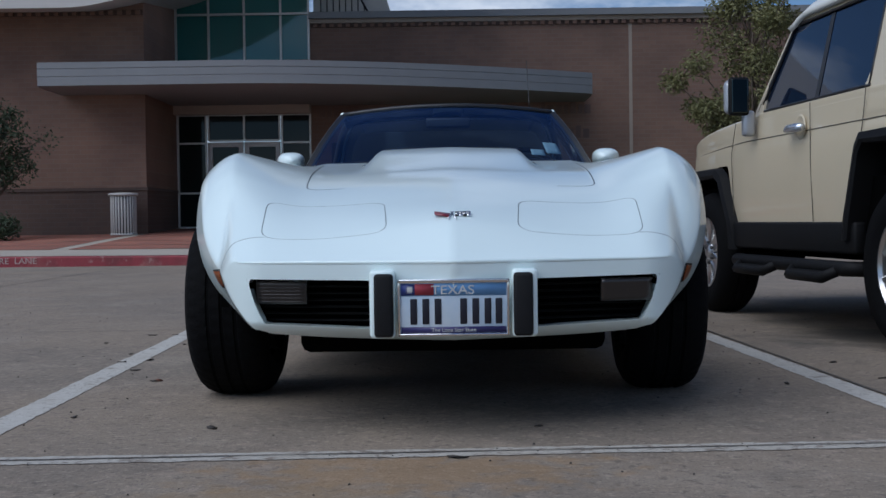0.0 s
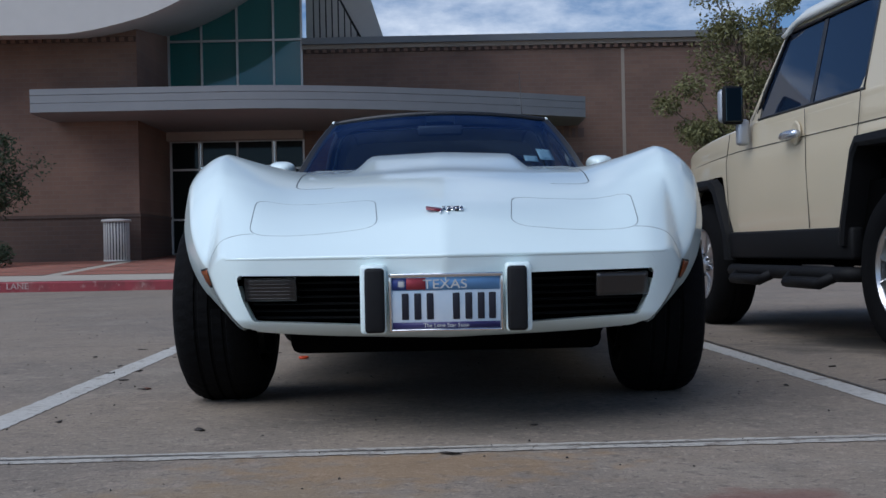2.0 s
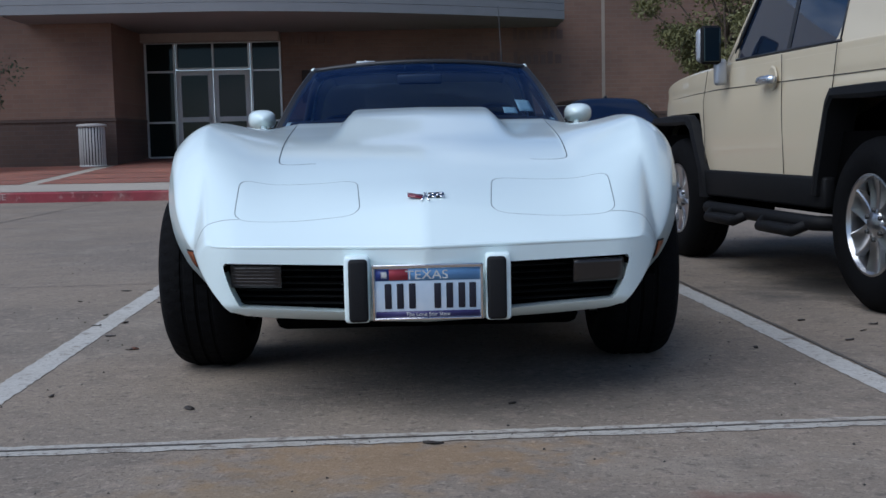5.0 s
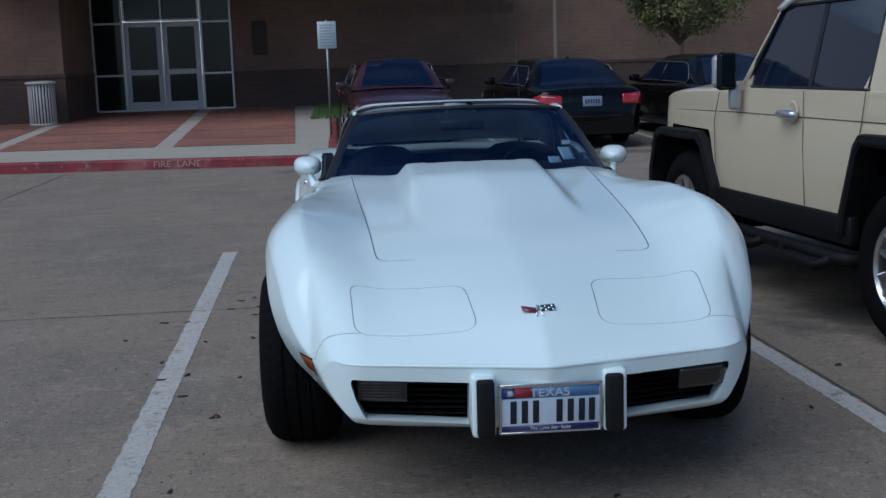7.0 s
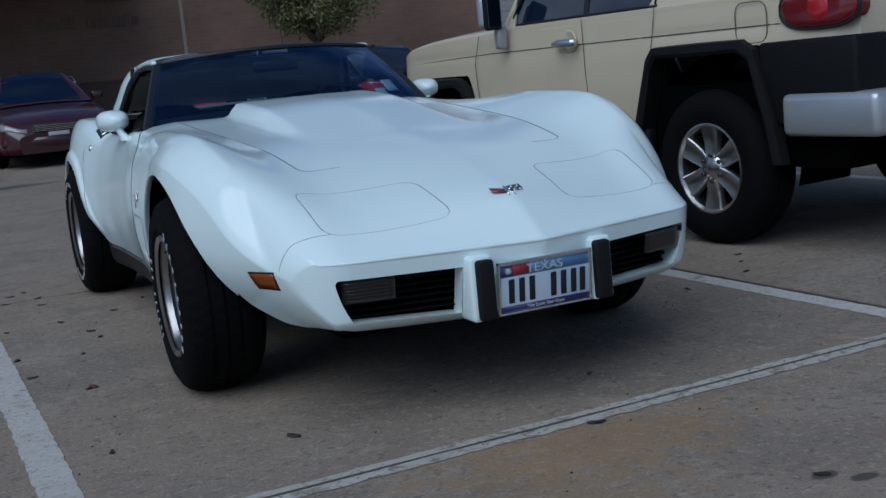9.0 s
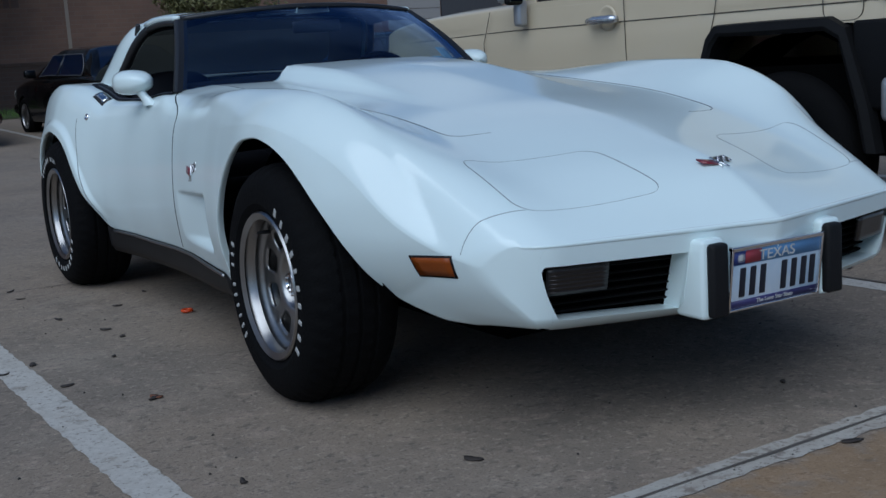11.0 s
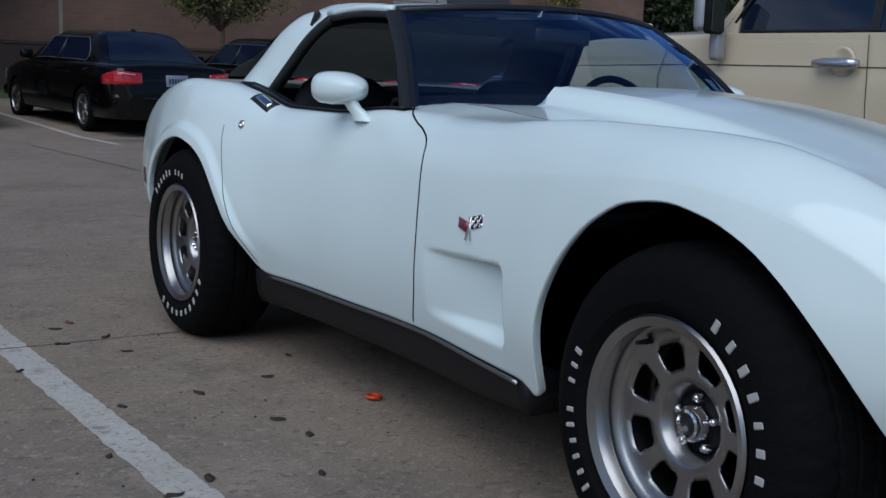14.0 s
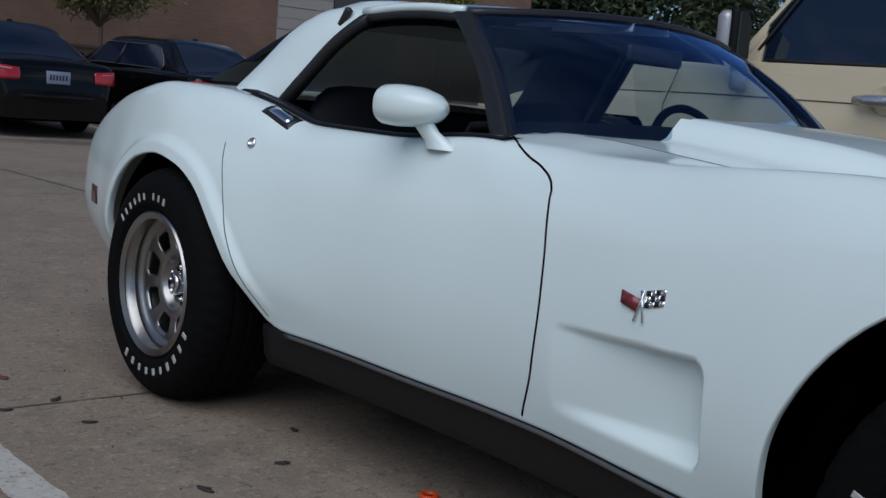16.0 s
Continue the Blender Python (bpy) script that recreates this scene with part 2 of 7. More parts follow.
def ground_patch(m, x, y, rx, ry, color, amount, rough_edge=0.8, noise_scale=5.0, soft=0.6):
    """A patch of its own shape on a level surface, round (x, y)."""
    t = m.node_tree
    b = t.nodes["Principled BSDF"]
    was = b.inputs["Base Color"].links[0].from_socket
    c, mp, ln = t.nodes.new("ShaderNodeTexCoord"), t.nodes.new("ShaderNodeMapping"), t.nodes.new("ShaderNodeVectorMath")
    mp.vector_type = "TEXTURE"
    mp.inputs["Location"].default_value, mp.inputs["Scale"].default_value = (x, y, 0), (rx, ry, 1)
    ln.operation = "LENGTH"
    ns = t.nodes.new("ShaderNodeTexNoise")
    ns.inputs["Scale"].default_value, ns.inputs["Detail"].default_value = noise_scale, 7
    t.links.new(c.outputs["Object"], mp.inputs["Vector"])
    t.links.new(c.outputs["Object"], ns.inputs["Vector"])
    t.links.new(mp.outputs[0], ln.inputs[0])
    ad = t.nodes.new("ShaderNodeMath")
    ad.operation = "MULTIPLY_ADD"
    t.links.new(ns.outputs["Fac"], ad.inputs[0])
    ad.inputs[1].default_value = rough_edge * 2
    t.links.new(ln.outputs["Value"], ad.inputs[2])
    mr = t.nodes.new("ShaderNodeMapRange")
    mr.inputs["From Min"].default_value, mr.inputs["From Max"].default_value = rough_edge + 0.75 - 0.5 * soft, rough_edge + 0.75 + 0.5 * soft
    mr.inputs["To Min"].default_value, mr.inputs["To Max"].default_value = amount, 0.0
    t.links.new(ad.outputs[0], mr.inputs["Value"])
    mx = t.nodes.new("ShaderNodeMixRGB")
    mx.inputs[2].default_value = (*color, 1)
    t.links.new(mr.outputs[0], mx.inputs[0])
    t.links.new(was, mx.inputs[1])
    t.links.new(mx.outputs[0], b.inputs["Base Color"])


def mottle(m, scale, low, high, color, amount):
    """Irregular darker or paler blotches all over a surface."""
    t = m.node_tree
    b = t.nodes["Principled BSDF"]
    was = b.inputs["Base Color"].links[0].from_socket
    c, ns, mr, mx = t.nodes.new("ShaderNodeTexCoord"), t.nodes.new("ShaderNodeTexNoise"), t.nodes.new("ShaderNodeMapRange"), t.nodes.new("ShaderNodeMixRGB")
    ns.inputs["Scale"].default_value, ns.inputs["Detail"].default_value, ns.inputs["Roughness"].default_value = scale, 10, 0.68
    mr.inputs["From Min"].default_value, mr.inputs["From Max"].default_value = low, high
    mr.inputs["To Max"].default_value = amount
    t.links.new(c.outputs["Object"], ns.inputs["Vector"])
    t.links.new(ns.outputs["Fac"], mr.inputs["Value"])
    t.links.new(mr.outputs[0], mx.inputs[0])
    t.links.new(was, mx.inputs[1])
    mx.inputs[2].default_value = (*color, 1)
    t.links.new(mx.outputs[0], b.inputs["Base Color"])


mottle(CONCRETE, 0.6, 0.47, 0.57, (0.165, 0.137, 0.11), 0.45)
mottle(CONCRETE, 1.7, 0.53, 0.60, (0.30, 0.25, 0.195), 0.5)
mottle(CONCRETE, 4.2, 0.53, 0.66, (0.14, 0.115, 0.092), 0.5)
mottle(CONCRETE, 11.0, 0.54, 0.64, (0.34, 0.265, 0.205), 0.6)
mottle(CONCRETE, 26.0, 0.54, 0.62, (0.10, 0.082, 0.068), 0.7)
mottle(CONCRETE, 40.0, 0.55, 0.63, (0.42, 0.345, 0.27), 0.55)
mottle(CONCRETE, 120.0, 0.55, 0.64, (0.06, 0.05, 0.042), 0.7)
mottle(CONCRETE, 90.0, 0.60, 0.68, (0.42, 0.36, 0.30), 0.6)
# orange and red stains, the wet spot and the footprints
ground_patch(CONCRETE, -0.10, -1.42, 0.50, 0.25, (0.32, 0.18, 0.06), 0.42, 1.3, 12.0)
ground_patch(CONCRETE, -0.45, -1.75, 0.40, 0.22, (0.30, 0.19, 0.08), 0.35, 1.3, 11.0)
ground_patch(CONCRETE, 0.65, -1.85, 0.20, 0.12, (0.18, 0.08, 0.06), 0.7, 0.9, 8.0)
ground_patch(CONCRETE, 0.137, -2.319, 0.36, 0.10, (0.035, 0.030, 0.026), 1.0, 0.25, 14.0, 0.12)
ground_patch(CONCRETE, 0.263, -2.006, 0.050, 0.028, (0.06, 0.052, 0.045), 0.9, 0.2, 16.0, 0.25)
ground_patch(CONCRETE, 0.295, -2.084, 0.050, 0.028, (0.06, 0.052, 0.045), 0.9, 0.2, 16.0, 0.25)
ground_patch(CONCRETE, 0.307, -2.203, 0.050, 0.028, (0.06, 0.052, 0.045), 0.9, 0.2, 16.0, 0.25)
ground_patch(CONCRETE, 0.334, -2.275, 0.050, 0.028, (0.06, 0.052, 0.045), 0.9, 0.2, 16.0, 0.25)
ground_patch(CONCRETE, 0.202, -1.943, 0.050, 0.028, (0.06, 0.052, 0.045), 0.9, 0.2, 16.0, 0.25)
# three darker patches: under the wagon, before the kerb, behind a black saloon
ground_patch(CONCRETE, 2.3, 1.6, 0.8, 0.7, (0.05, 0.045, 0.04), 0.7)
ground_patch(CONCRETE, -0.8, 11.9, 0.9, 0.35, (0.045, 0.04, 0.037), 0.8)
ground_patch(CONCRETE, 3.2, 13.2, 1.6, 0.5, (0.05, 0.045, 0.04), 0.6)
mottle(RED_KERB, 2.5, 0.50, 0.62, (0.12, 0.03, 0.032), 0.6)
mottle(RED_KERB, 8.0, 0.58, 0.66, (0.36, 0.22, 0.20), 0.6)
mottle(OLD_LINE, 3.0, 0.46, 0.70, (0.27, 0.22, 0.17), 0.6)
mottle(OLD_LINE, 14.0, 0.53, 0.62, (0.17, 0.135, 0.105), 0.75)
mottle(OLD_LINE, 45.0, 0.55, 0.62, (0.14, 0.115, 0.095), 0.8)
mottle(LINE_PAINT, 22.0, 0.54, 0.68, (0.24, 0.20, 0.16), 0.6)
mottle(LINE_PAINT, 3.0, 0.48, 0.72, (0.30, 0.26, 0.21), 0.5)
mottle(LINE_PAINT, 60.0, 0.56, 0.64, (0.17, 0.14, 0.115), 0.8)
mottle(LINE_PAINT, 9.0, 0.58, 0.66, (0.18, 0.15, 0.12), 0.75)


# ---- mesh helpers ----
def link(name, bm, material, parent=None, label="", smooth=True, solid=0.0, angle=None):
    me = bpy.data.meshes.new(name)
    bm.to_mesh(me)
    bm.free()
    for one in material if isinstance(material, (list, tuple)) else (material,):
        me.materials.append(one)
    if smooth:
        me.shade_smooth()
        if angle:
            me.set_sharp_from_angle(angle=radians(angle))
    ob = new(name, me)
    if solid:
        md = ob.modifiers.new("thickness", "SOLIDIFY")
        md.thickness, md.offset = solid, -1
    if parent is not None:
        ob.parent = parent
    if label:
        ob["label"] = label
    return ob


def part(name, bm, material, parent, label="", **kw):
    return link(name, bm, material, parent, label, **kw)


def thing(name, label, category, m=None, group="", kind=""):
    ob = new(name)
    if m is not None:
        ob.matrix_world = m
    return tagged(ob, label, category, group, kind)


def box(x0, x1, y0, y1, z0, z1, bevel=0.0, segs=2, bm=None):
    own = bm or bmesh.new()
    made = bmesh.ops.create_cube(own, size=1, matrix=Matrix.LocRotScale(((x0 + x1) / 2, (y0 + y1) / 2, (z0 + z1) / 2), None, (abs(x1 - x0), abs(y1 - y0), abs(z1 - z0))))
    if bevel:
        edges = list({e for v in made["verts"] for e in v.link_edges})
        bmesh.ops.bevel(own, geom=edges, offset=bevel, segments=segs, profile=0.5, affect="EDGES")
    return own


def grid_mesh(rows, bm=None, close_u=False, close_v=False, keep=None):
    """Faces between rows of points; keep(i, j) picks the cells."""
    own = bm or bmesh.new()
    vs = [[own.verts.new(p) for p in row] for row in rows]
    n, k = len(vs), len(vs[0])
    for i in range(n if close_u else n - 1):
        for j in range(k if close_v else k - 1):
            if keep and not keep(i, j):
                continue
            a, b = vs[i], vs[(i + 1) % n]
            own.faces.new((a[j], b[j], b[(j + 1) % k], a[(j + 1) % k]))
    return own


def lathe(profile, steps=48, bm=None, axis="x"):
    """Turns (along, radius) points round the x axis."""
    rows = []
    for s in range(steps):
        a = 2 * math.pi * s / steps
        rows.append([(u, r * math.cos(a), r * math.sin(a)) if axis == "x" else (r * math.cos(a), r * math.sin(a), u) for u, r in profile])
    return grid_mesh(rows, bm, close_u=True)


def tube(points, radius, steps=8, bm=None, closed=False, caps=True):
    own = bm or bmesh.new()
    pts = [Vector(p) for p in points]
    rows = []
    n = len(pts)
    for i, p in enumerate(pts):
        d = (pts[(i + 1) % n] - pts[i - 1]) if closed else (pts[min(i + 1, n - 1)] - pts[max(i - 1, 0)])
        d.normalize()
        up = Vector((0, 0, 1)) if abs(d.z) < 0.9 else Vector((1, 0, 0))
        a = d.cross(up).normalized()
        b = a.cross(d)
        r = radius[i] if isinstance(radius, (list, tuple)) else radius
        rows.append([p + r * (math.cos(2 * math.pi * k / steps) * a + math.sin(2 * math.pi * k / steps) * b) for k in range(steps)])
    vs = [[own.verts.new(q) for q in row] for row in rows]
    for i in range(n if closed else n - 1):
        for k in range(steps):
            own.faces.new((vs[i][k], vs[(i + 1) % n][k], vs[(i + 1) % n][(k + 1) % steps], vs[i][(k + 1) % steps]))
    if caps and not closed:
        own.faces.new(vs[0])
        own.faces.new(list(reversed(vs[-1])))
    return own


def prism(outline, z0, z1, bm=None):
    """A flat outline in x, y raised from z0 to z1."""
    own = bm or bmesh.new()
    low, high = [own.verts.new((x, y, z0)) for x, y in outline], [own.verts.new((x, y, z1)) for x, y in outline]
    n = len(outline)
    own.faces.new(high)
    own.faces.new(list(reversed(low)))
    for i in range(n):
        own.faces.new((low[i], low[(i + 1) % n], high[(i + 1) % n], high[i]))
    bmesh.ops.recalc_face_normals(own, faces=own.faces)
    return own


def curve(*pairs):
    """A smooth curve through (at, value) pairs that never overshoots."""
    xs, ys = np.array([p[0] for p in pairs], float), np.array([p[1] for p in pairs], float)
    h, d = np.diff(xs), np.diff(ys) / np.diff(xs)
    m = np.zeros(len(xs))
    m[0], m[-1] = d[0], d[-1]
    for i in range(1, len(xs) - 1):
        if d[i - 1] * d[i] > 0:
            w1, w2 = 2 * h[i] + h[i - 1], h[i] + 2 * h[i - 1]
            m[i] = (w1 + w2) / (w1 / d[i - 1] + w2 / d[i])

    def f(x):
        x = min(max(x, xs[0]), xs[-1])
        i = min(max(int(np.searchsorted(xs, x)) - 1, 0), len(h) - 1)
        t = (x - xs[i]) / h[i]
        return float((2 * t**3 - 3 * t**2 + 1) * ys[i] + (t**3 - 2 * t**2 + t) * h[i] * m[i] + (3 * t**2 - 2 * t**3) * ys[i + 1] + (t**3 - t**2) * h[i] * m[i + 1])

    return f


def ease(t):
    t = min(max(t, 0.0), 1.0)
    return t * t * (3 - 2 * t)


# ---- ground, kerb, plaza ----
def ground_z(y):
    """The lot is level at the car and climbs gently towards the building."""
    return 0.0 if y < 14.0 else 0.034 * (min(y, 26.0) - 14.0)


bm = bmesh.new()
ys = [-400, -60, -20, -6, 0, 6, 14.0, 16, 20, 26, 60, 400]
grid_mesh([[(x, y, ground_z(y)) for x in (-400, -60, -20, -8, 0, 8, 20, 60, 400)] for y in ys], bm)
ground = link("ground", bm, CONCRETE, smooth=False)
tagged(ground, "grey-brown stained concrete of the parking lot", "ground", kind="structure")


# ---- the sports car ----
Z_MID = curve((-1.05, 0.507), (-0.87, 0.622), (-0.6, 0.70), (-0.3, 0.768), (0.1, 0.825), (0.6, 0.866), (1.1, 0.896), (2.2, 0.92), (2.7, 0.93), (3.1, 0.90), (3.4, 0.83), (3.55, 0.72))
Z_VALLEY = curve((-0.95, 0.506), (-0.8, 0.578), (-0.6, 0.655), (-0.3, 0.738), (0.0, 0.790), (0.4, 0.828), (0.8, 0.862), (1.15, 0.890), (2.2, 0.90), (2.7, 0.925), (3.1, 0.885), (3.4, 0.80), (3.55, 0.70))
X_VALLEY = curve((-1.05, 0.42), (-0.6, 0.46), (0.0, 0.50), (0.6, 0.53), (1.2, 0.56), (2.4, 0.5), (3.55, 0.45))
Z_CREST = curve((-0.88, 0.507), (-0.76, 0.574), (-0.65, 0.632), (-0.54, 0.69), (-0.42, 0.752), (-0.32, 0.803), (-0.2, 0.846), (-0.09, 0.870), (0.08, 0.881), (0.35, 0.884), (0.6, 0.873), (0.8, 0.862), (1.0, 0.862), (1.14, 0.868), (1.3, 0.868), (1.65, 0.845), (1.95, 0.846), (2.15, 0.882), (2.4, 0.918), (2.65, 0.925), (2.95, 0.885), (3.25, 0.79), (3.45, 0.68), (3.55, 0.58))
X_CREST = curve((-1.05, 0.615), (-0.8, 0.655), (-0.5, 0.705), (-0.2, 0.748), (0.1, 0.765), (0.5, 0.765), (0.75, 0.722), (0.95, 0.685), (1.12, 0.678), (1.3, 0.715), (1.9, 0.715), (2.3, 0.745), (2.6, 0.765), (3.0, 0.745), (3.4, 0.70), (3.55, 0.66))
W_SIDE = curve((-0.74, 0.715), (-0.65, 0.752), (-0.58, 0.778), (-0.4, 0.832), (-0.2, 0.876), (0.0, 0.896), (0.3, 0.892), (0.57, 0.868), (0.75, 0.853), (1.0, 0.832), (1.3, 0.82), (1.6, 0.822), (1.9, 0.838), (2.2, 0.868), (2.5, 0.886), (2.8, 0.866), (3.1, 0.808), (3.4, 0.725), (3.55, 0.67))
TUCK = curve((-0.74, 0.085), (-0.55, 0.095), (-0.35, 0.07), (-0.2, 0.045), (0.5, 0.03), (1.0, 0.03), (2.0, 0.03), (3.0, 0.06), (3.55, 0.08))
LEAN = curve((-1.05, 0.0), (0.0, 0.03), (0.8, 0.035), (1.5, 0.045), (2.1, 0.04), (2.6, 0.03), (3.55, 0.03))
DROP = curve((-0.74, 0.05), (-0.5, 0.095), (-0.2, 0.092), (0.0, 0.090), (0.2, 0.100), (0.6, 0.125), (0.9, 0.15), (1.12, 0.14), (1.4, 0.085), (1.6, 0.07), (2.0, 0.08), (2.5, 0.15), (3.2, 0.12), (3.55, 0.08))
Z_FOOT = curve((-0.80, 0.309), (-0.746, 0.307), (-0.683, 0.302), (-0.617, 0.296), (-0.546, 0.288), (-0.49, 0.290), (-0.447, 0.325), (-0.414, 0.383), (-0.37, 0.476), (-0.30, 0.576), (-0.22, 0.656), (-0.15, 0.704), (-0.06, 0.740), (0.04, 0.755), (0.14, 0.744), (0.24, 0.698), (0.32, 0.628), (0.38, 0.543), (0.420, 0.45), (0.434, 0.37), (0.446, 0.288), (0.470, 0.278), (0.495, 0.296), (0.53, 0.302), (0.62, 0.305), (1.0, 0.318), (1.45, 0.312), (1.79, 0.313), (1.92, 0.312), (1.972, 0.322), (2.08, 0.42), (2.182, 0.54), (2.31, 0.655), (2.42, 0.70), (2.54, 0.718), (2.66, 0.70), (2.76, 0.652), (2.83, 0.58), (2.868, 0.50), (2.882, 0.42), (2.892, 0.33), (3.0, 0.31), (3.55, 0.36))
arch_line = np.array([(y, Z_FOOT(y)) for y in np.concatenate([np.linspace(-0.66, 0.455, 150), np.linspace(1.9, 2.893, 140)])])


def nose_plan(x):
    x = min(abs(x), 0.72)
    return 0.24 * x + (0.0 if x < 0.55 else 5.0 * (x - 0.55) ** 2)


def bent(y0, x):
    return y0 + (1 - ease((y0 + 1.05) / 0.85)) * nose_plan(x)


def side_x(y0, y, z):
    w = W_SIDE(y)
    x = w - TUCK(y) * ((0.52 - z) / 0.2) ** 2 if z < 0.52 else w - LEAN(y) * ((z - 0.52) / 0.25) ** 2
    x -= 0.034 * ease((-0.05 - y) / 0.3) * ease((0.62 - z) / 0.3)
    d = float(np.min(np.hypot(arch_line[:, 0] - y, arch_line[:, 1] - z)))
    if y < 1.2:
        x += 0.024 * ease((z - 0.30) / 0.12) * math.exp(-((d / 0.17) ** 2)) * (1 - 0.8 * ease((y - 0.10) / 0.3)) * (0.35 + 0.65 * ease((y + 0.5) / 0.45))
    else:
        x += ease((z - 0.33) / 0.14) * (0.014 * ease((0.062 - d) / 0.035) + 0.012 * math.exp(-((d / 0.15) ** 2)))
    return x - 0.048 * vent(y, z)


def corner(a, b, r):
    """Inner distance to two square edges that meet in a round corner."""
    return r - math.hypot(r - a, r - b) if a < r and b < r else min(a, b)


def vent(y, z):
    """The slanted hollow behind the front wheel, deepest at its front end."""
    front, top, low = y - 0.552, 0.553 - z + 0.03 * (0.585 - y), 0.4 * (z - 0.362)
    if min(front, top, low) <= 0 or y > 0.95:
        return 0.0
    into = min(corner(front, top, 0.035), corner(front, 2.0 * low, 0.03), low)
    return ease(into / 0.013) * min(1.0, max(0.0, (0.94 - y) / 0.33))


def bulge(x, y):
    """The raised centre of the hood, with soft shoulders."""
    return 0.058 * ease((y + 0.05) / 0.85) * ease((0.362 - abs(x)) / 0.072) if y < 1.3 else 0.0


N_IN, N_RISE, N_ROUND, N_SIDE = 26, 16, 12, 64


def lower_back(z):
    """How far the nose leans back under its edge."""
    return 0.30 * max(0.505 - z, 0) ** 1.3 + 26.0 * max(0.332 - z, 0) ** 2


def half_section(y0):
    sweep = 1 - ease((y0 + 1.05) / 0.4)
    yc, y_s = bent(y0, X_CREST(y0)), bent(y0, 0.72)
    zc, zv, xv, zr, xr = Z_MID(y0), Z_VALLEY(bent(y0, X_VALLEY(y0))), X_VALLEY(y0), Z_CREST(yc), X_CREST(yc)
    pts = []
    for i in range(N_IN):
        t = i / N_IN
        x = xv * t
        z = zc + (zv - zc) * ease(t) - 0.012 * t * (1 - t) * (1 - t) * (1 if y0 < 1.2 else 0)
        pts.append((x, bent(y0, x), z + bulge(x, y0)))
    for i in range(N_RISE):
        t = i / N_RISE
        x = xv + (xr - xv) * t
        crisp = 0.8 * ease((y0 + 0.35) / 0.6)
        pts.append((x, bent(y0, x), zv + (zr - zv) * ((1 - crisp) * (0.5 * t * t + 0.5 * ease(t)) + crisp * t)))
    z1 = zr - DROP(y_s)
    x1 = side_x(y0, y_s, z1)
    fall = min(0.0, (zr - zv) / (xr - xv))
    lean = 2 * LEAN(y_s) * max(0.0, z1 - 0.52) / 0.0625
    c0, c1, c2, c3 = (xr, zr), (xr + 0.50 * (x1 - xr), zr + 0.004 + fall * 0.5 * (x1 - xr)), (x1 - 0.5 * lean * (zr - z1), z1 + 0.5 * (zr - z1)), (x1, z1)
    # the front fenders fall away from a tight ridge in a flatter slope
    flat = 0.5 * ease((0.95 - y_s) / 0.6)
    c1 = (c1[0] + flat * (xr + 0.20 * (x1 - xr) - c1[0]), c1[1] + flat * (zr - 0.05 * (zr - z1) - c1[1]))
    c2 = (c2[0] + flat * (xr + 0.74 * (x1 - xr) - c2[0]), c2[1] + flat * (z1 + 0.42 * (zr - z1) - c2[1]))
    for i in range(N_ROUND):
        t = i / N_ROUND
        b = ((1 - t) ** 3, 3 * t * (1 - t) ** 2, 3 * t * t * (1 - t), t**3)
        x = sum(k * c[0] for k, c in zip(b, (c0, c1, c2, c3)))
        z = sum(k * c[1] for k, c in zip(b, (c0, c1, c2, c3)))
        pts.append((x, bent(y0, x) + sweep * lower_back(z), z))
    foot = Z_FOOT(y_s)
    foot = min(foot, z1 - 0.02)
    for i in range(N_SIDE + 1):
        t = i / N_SIDE
        z = z1 + (foot - z1) * t
        x = side_x(y0, y_s, z)
        pts.append((x, bent(y0, x) + sweep * lower_back(z), z))
    x, y, z = pts[-1]
    pts += [(x - 0.005, y, z - 0.004), (x - 0.012, y, z - 0.003), (x - 0.022, y, z + 0.003)]
    return pts


stations = np.unique(np.round(np.concatenate([np.linspace(-1.05, 3.55, 175), np.linspace(0.36, 0.47, 22), np.linspace(2.80, 2.91, 20), np.linspace(-0.95, -0.2, 60), np.linspace(0.545, 0.60, 19), np.linspace(0.60, 0.96, 30)]), 4))
halves = [half_section(float(y)) for y in stations]
n_half = len(halves[0])
body_rows = [[(-x, y, z) for x, y, z in reversed(h[1:])] + h for h in halves]
mid_col = n_half - 1
crest_col = N_IN + N_RISE


def shield_base_y(x):
    return 1.03 + 0.26 * (x / 0.66) ** 2


def cell(i, j):
    a, b = body_rows[i][j], body_rows[i + 1][j + 1]
    return (a[0] + b[0]) / 2, (a[1] + b[1]) / 2, (a[2] + b[2]) / 2


def in_cockpit(i, j):
    x, y, z = cell(i, j)
    k = abs(j + 0.5 - mid_col)
    return k < crest_col - 1 and shield_base_y(x) + 0.02 < y < 2.30


door_front = curve((0.326, 1.031), (0.434, 0.995), (0.555, 0.984), (0.647, 0.992), (0.70, 1.004), (0.758, 1.022), (0.804, 1.042), (0.833, 1.085), (0.854, 1.158))
door_rear = curve((0.33, 1.965), (0.36, 1.995), (0.40, 2.03), (0.45, 2.066), (0.50, 2.10), (0.58, 2.148), (0.66, 2.184), (0.74, 2.22), (0.80, 2.235))


def which(i, j):
    x, y, z = cell(i, j)
    k = abs(j + 0.5 - mid_col)
    if in_cockpit(i, j):
        return ""
    if k > crest_col - 2 and door_front(z) < y < door_rear(z) and z < 0.875 and y < 2.2:
        return "door_left" if x < 0 else "door_right"
    if k < crest_col and abs(x) < 0.49 + 0.07 * ease((y + 0.3) / 1.4) and -0.31 < y:
        return "hood" if y < 1.3 else "body"
    return "body"


# shape of the front face, shared by the corners of the body and the bumper cover
def face_y(x, z):
    return -1.05 + nose_plan(x) + lower_back(z)


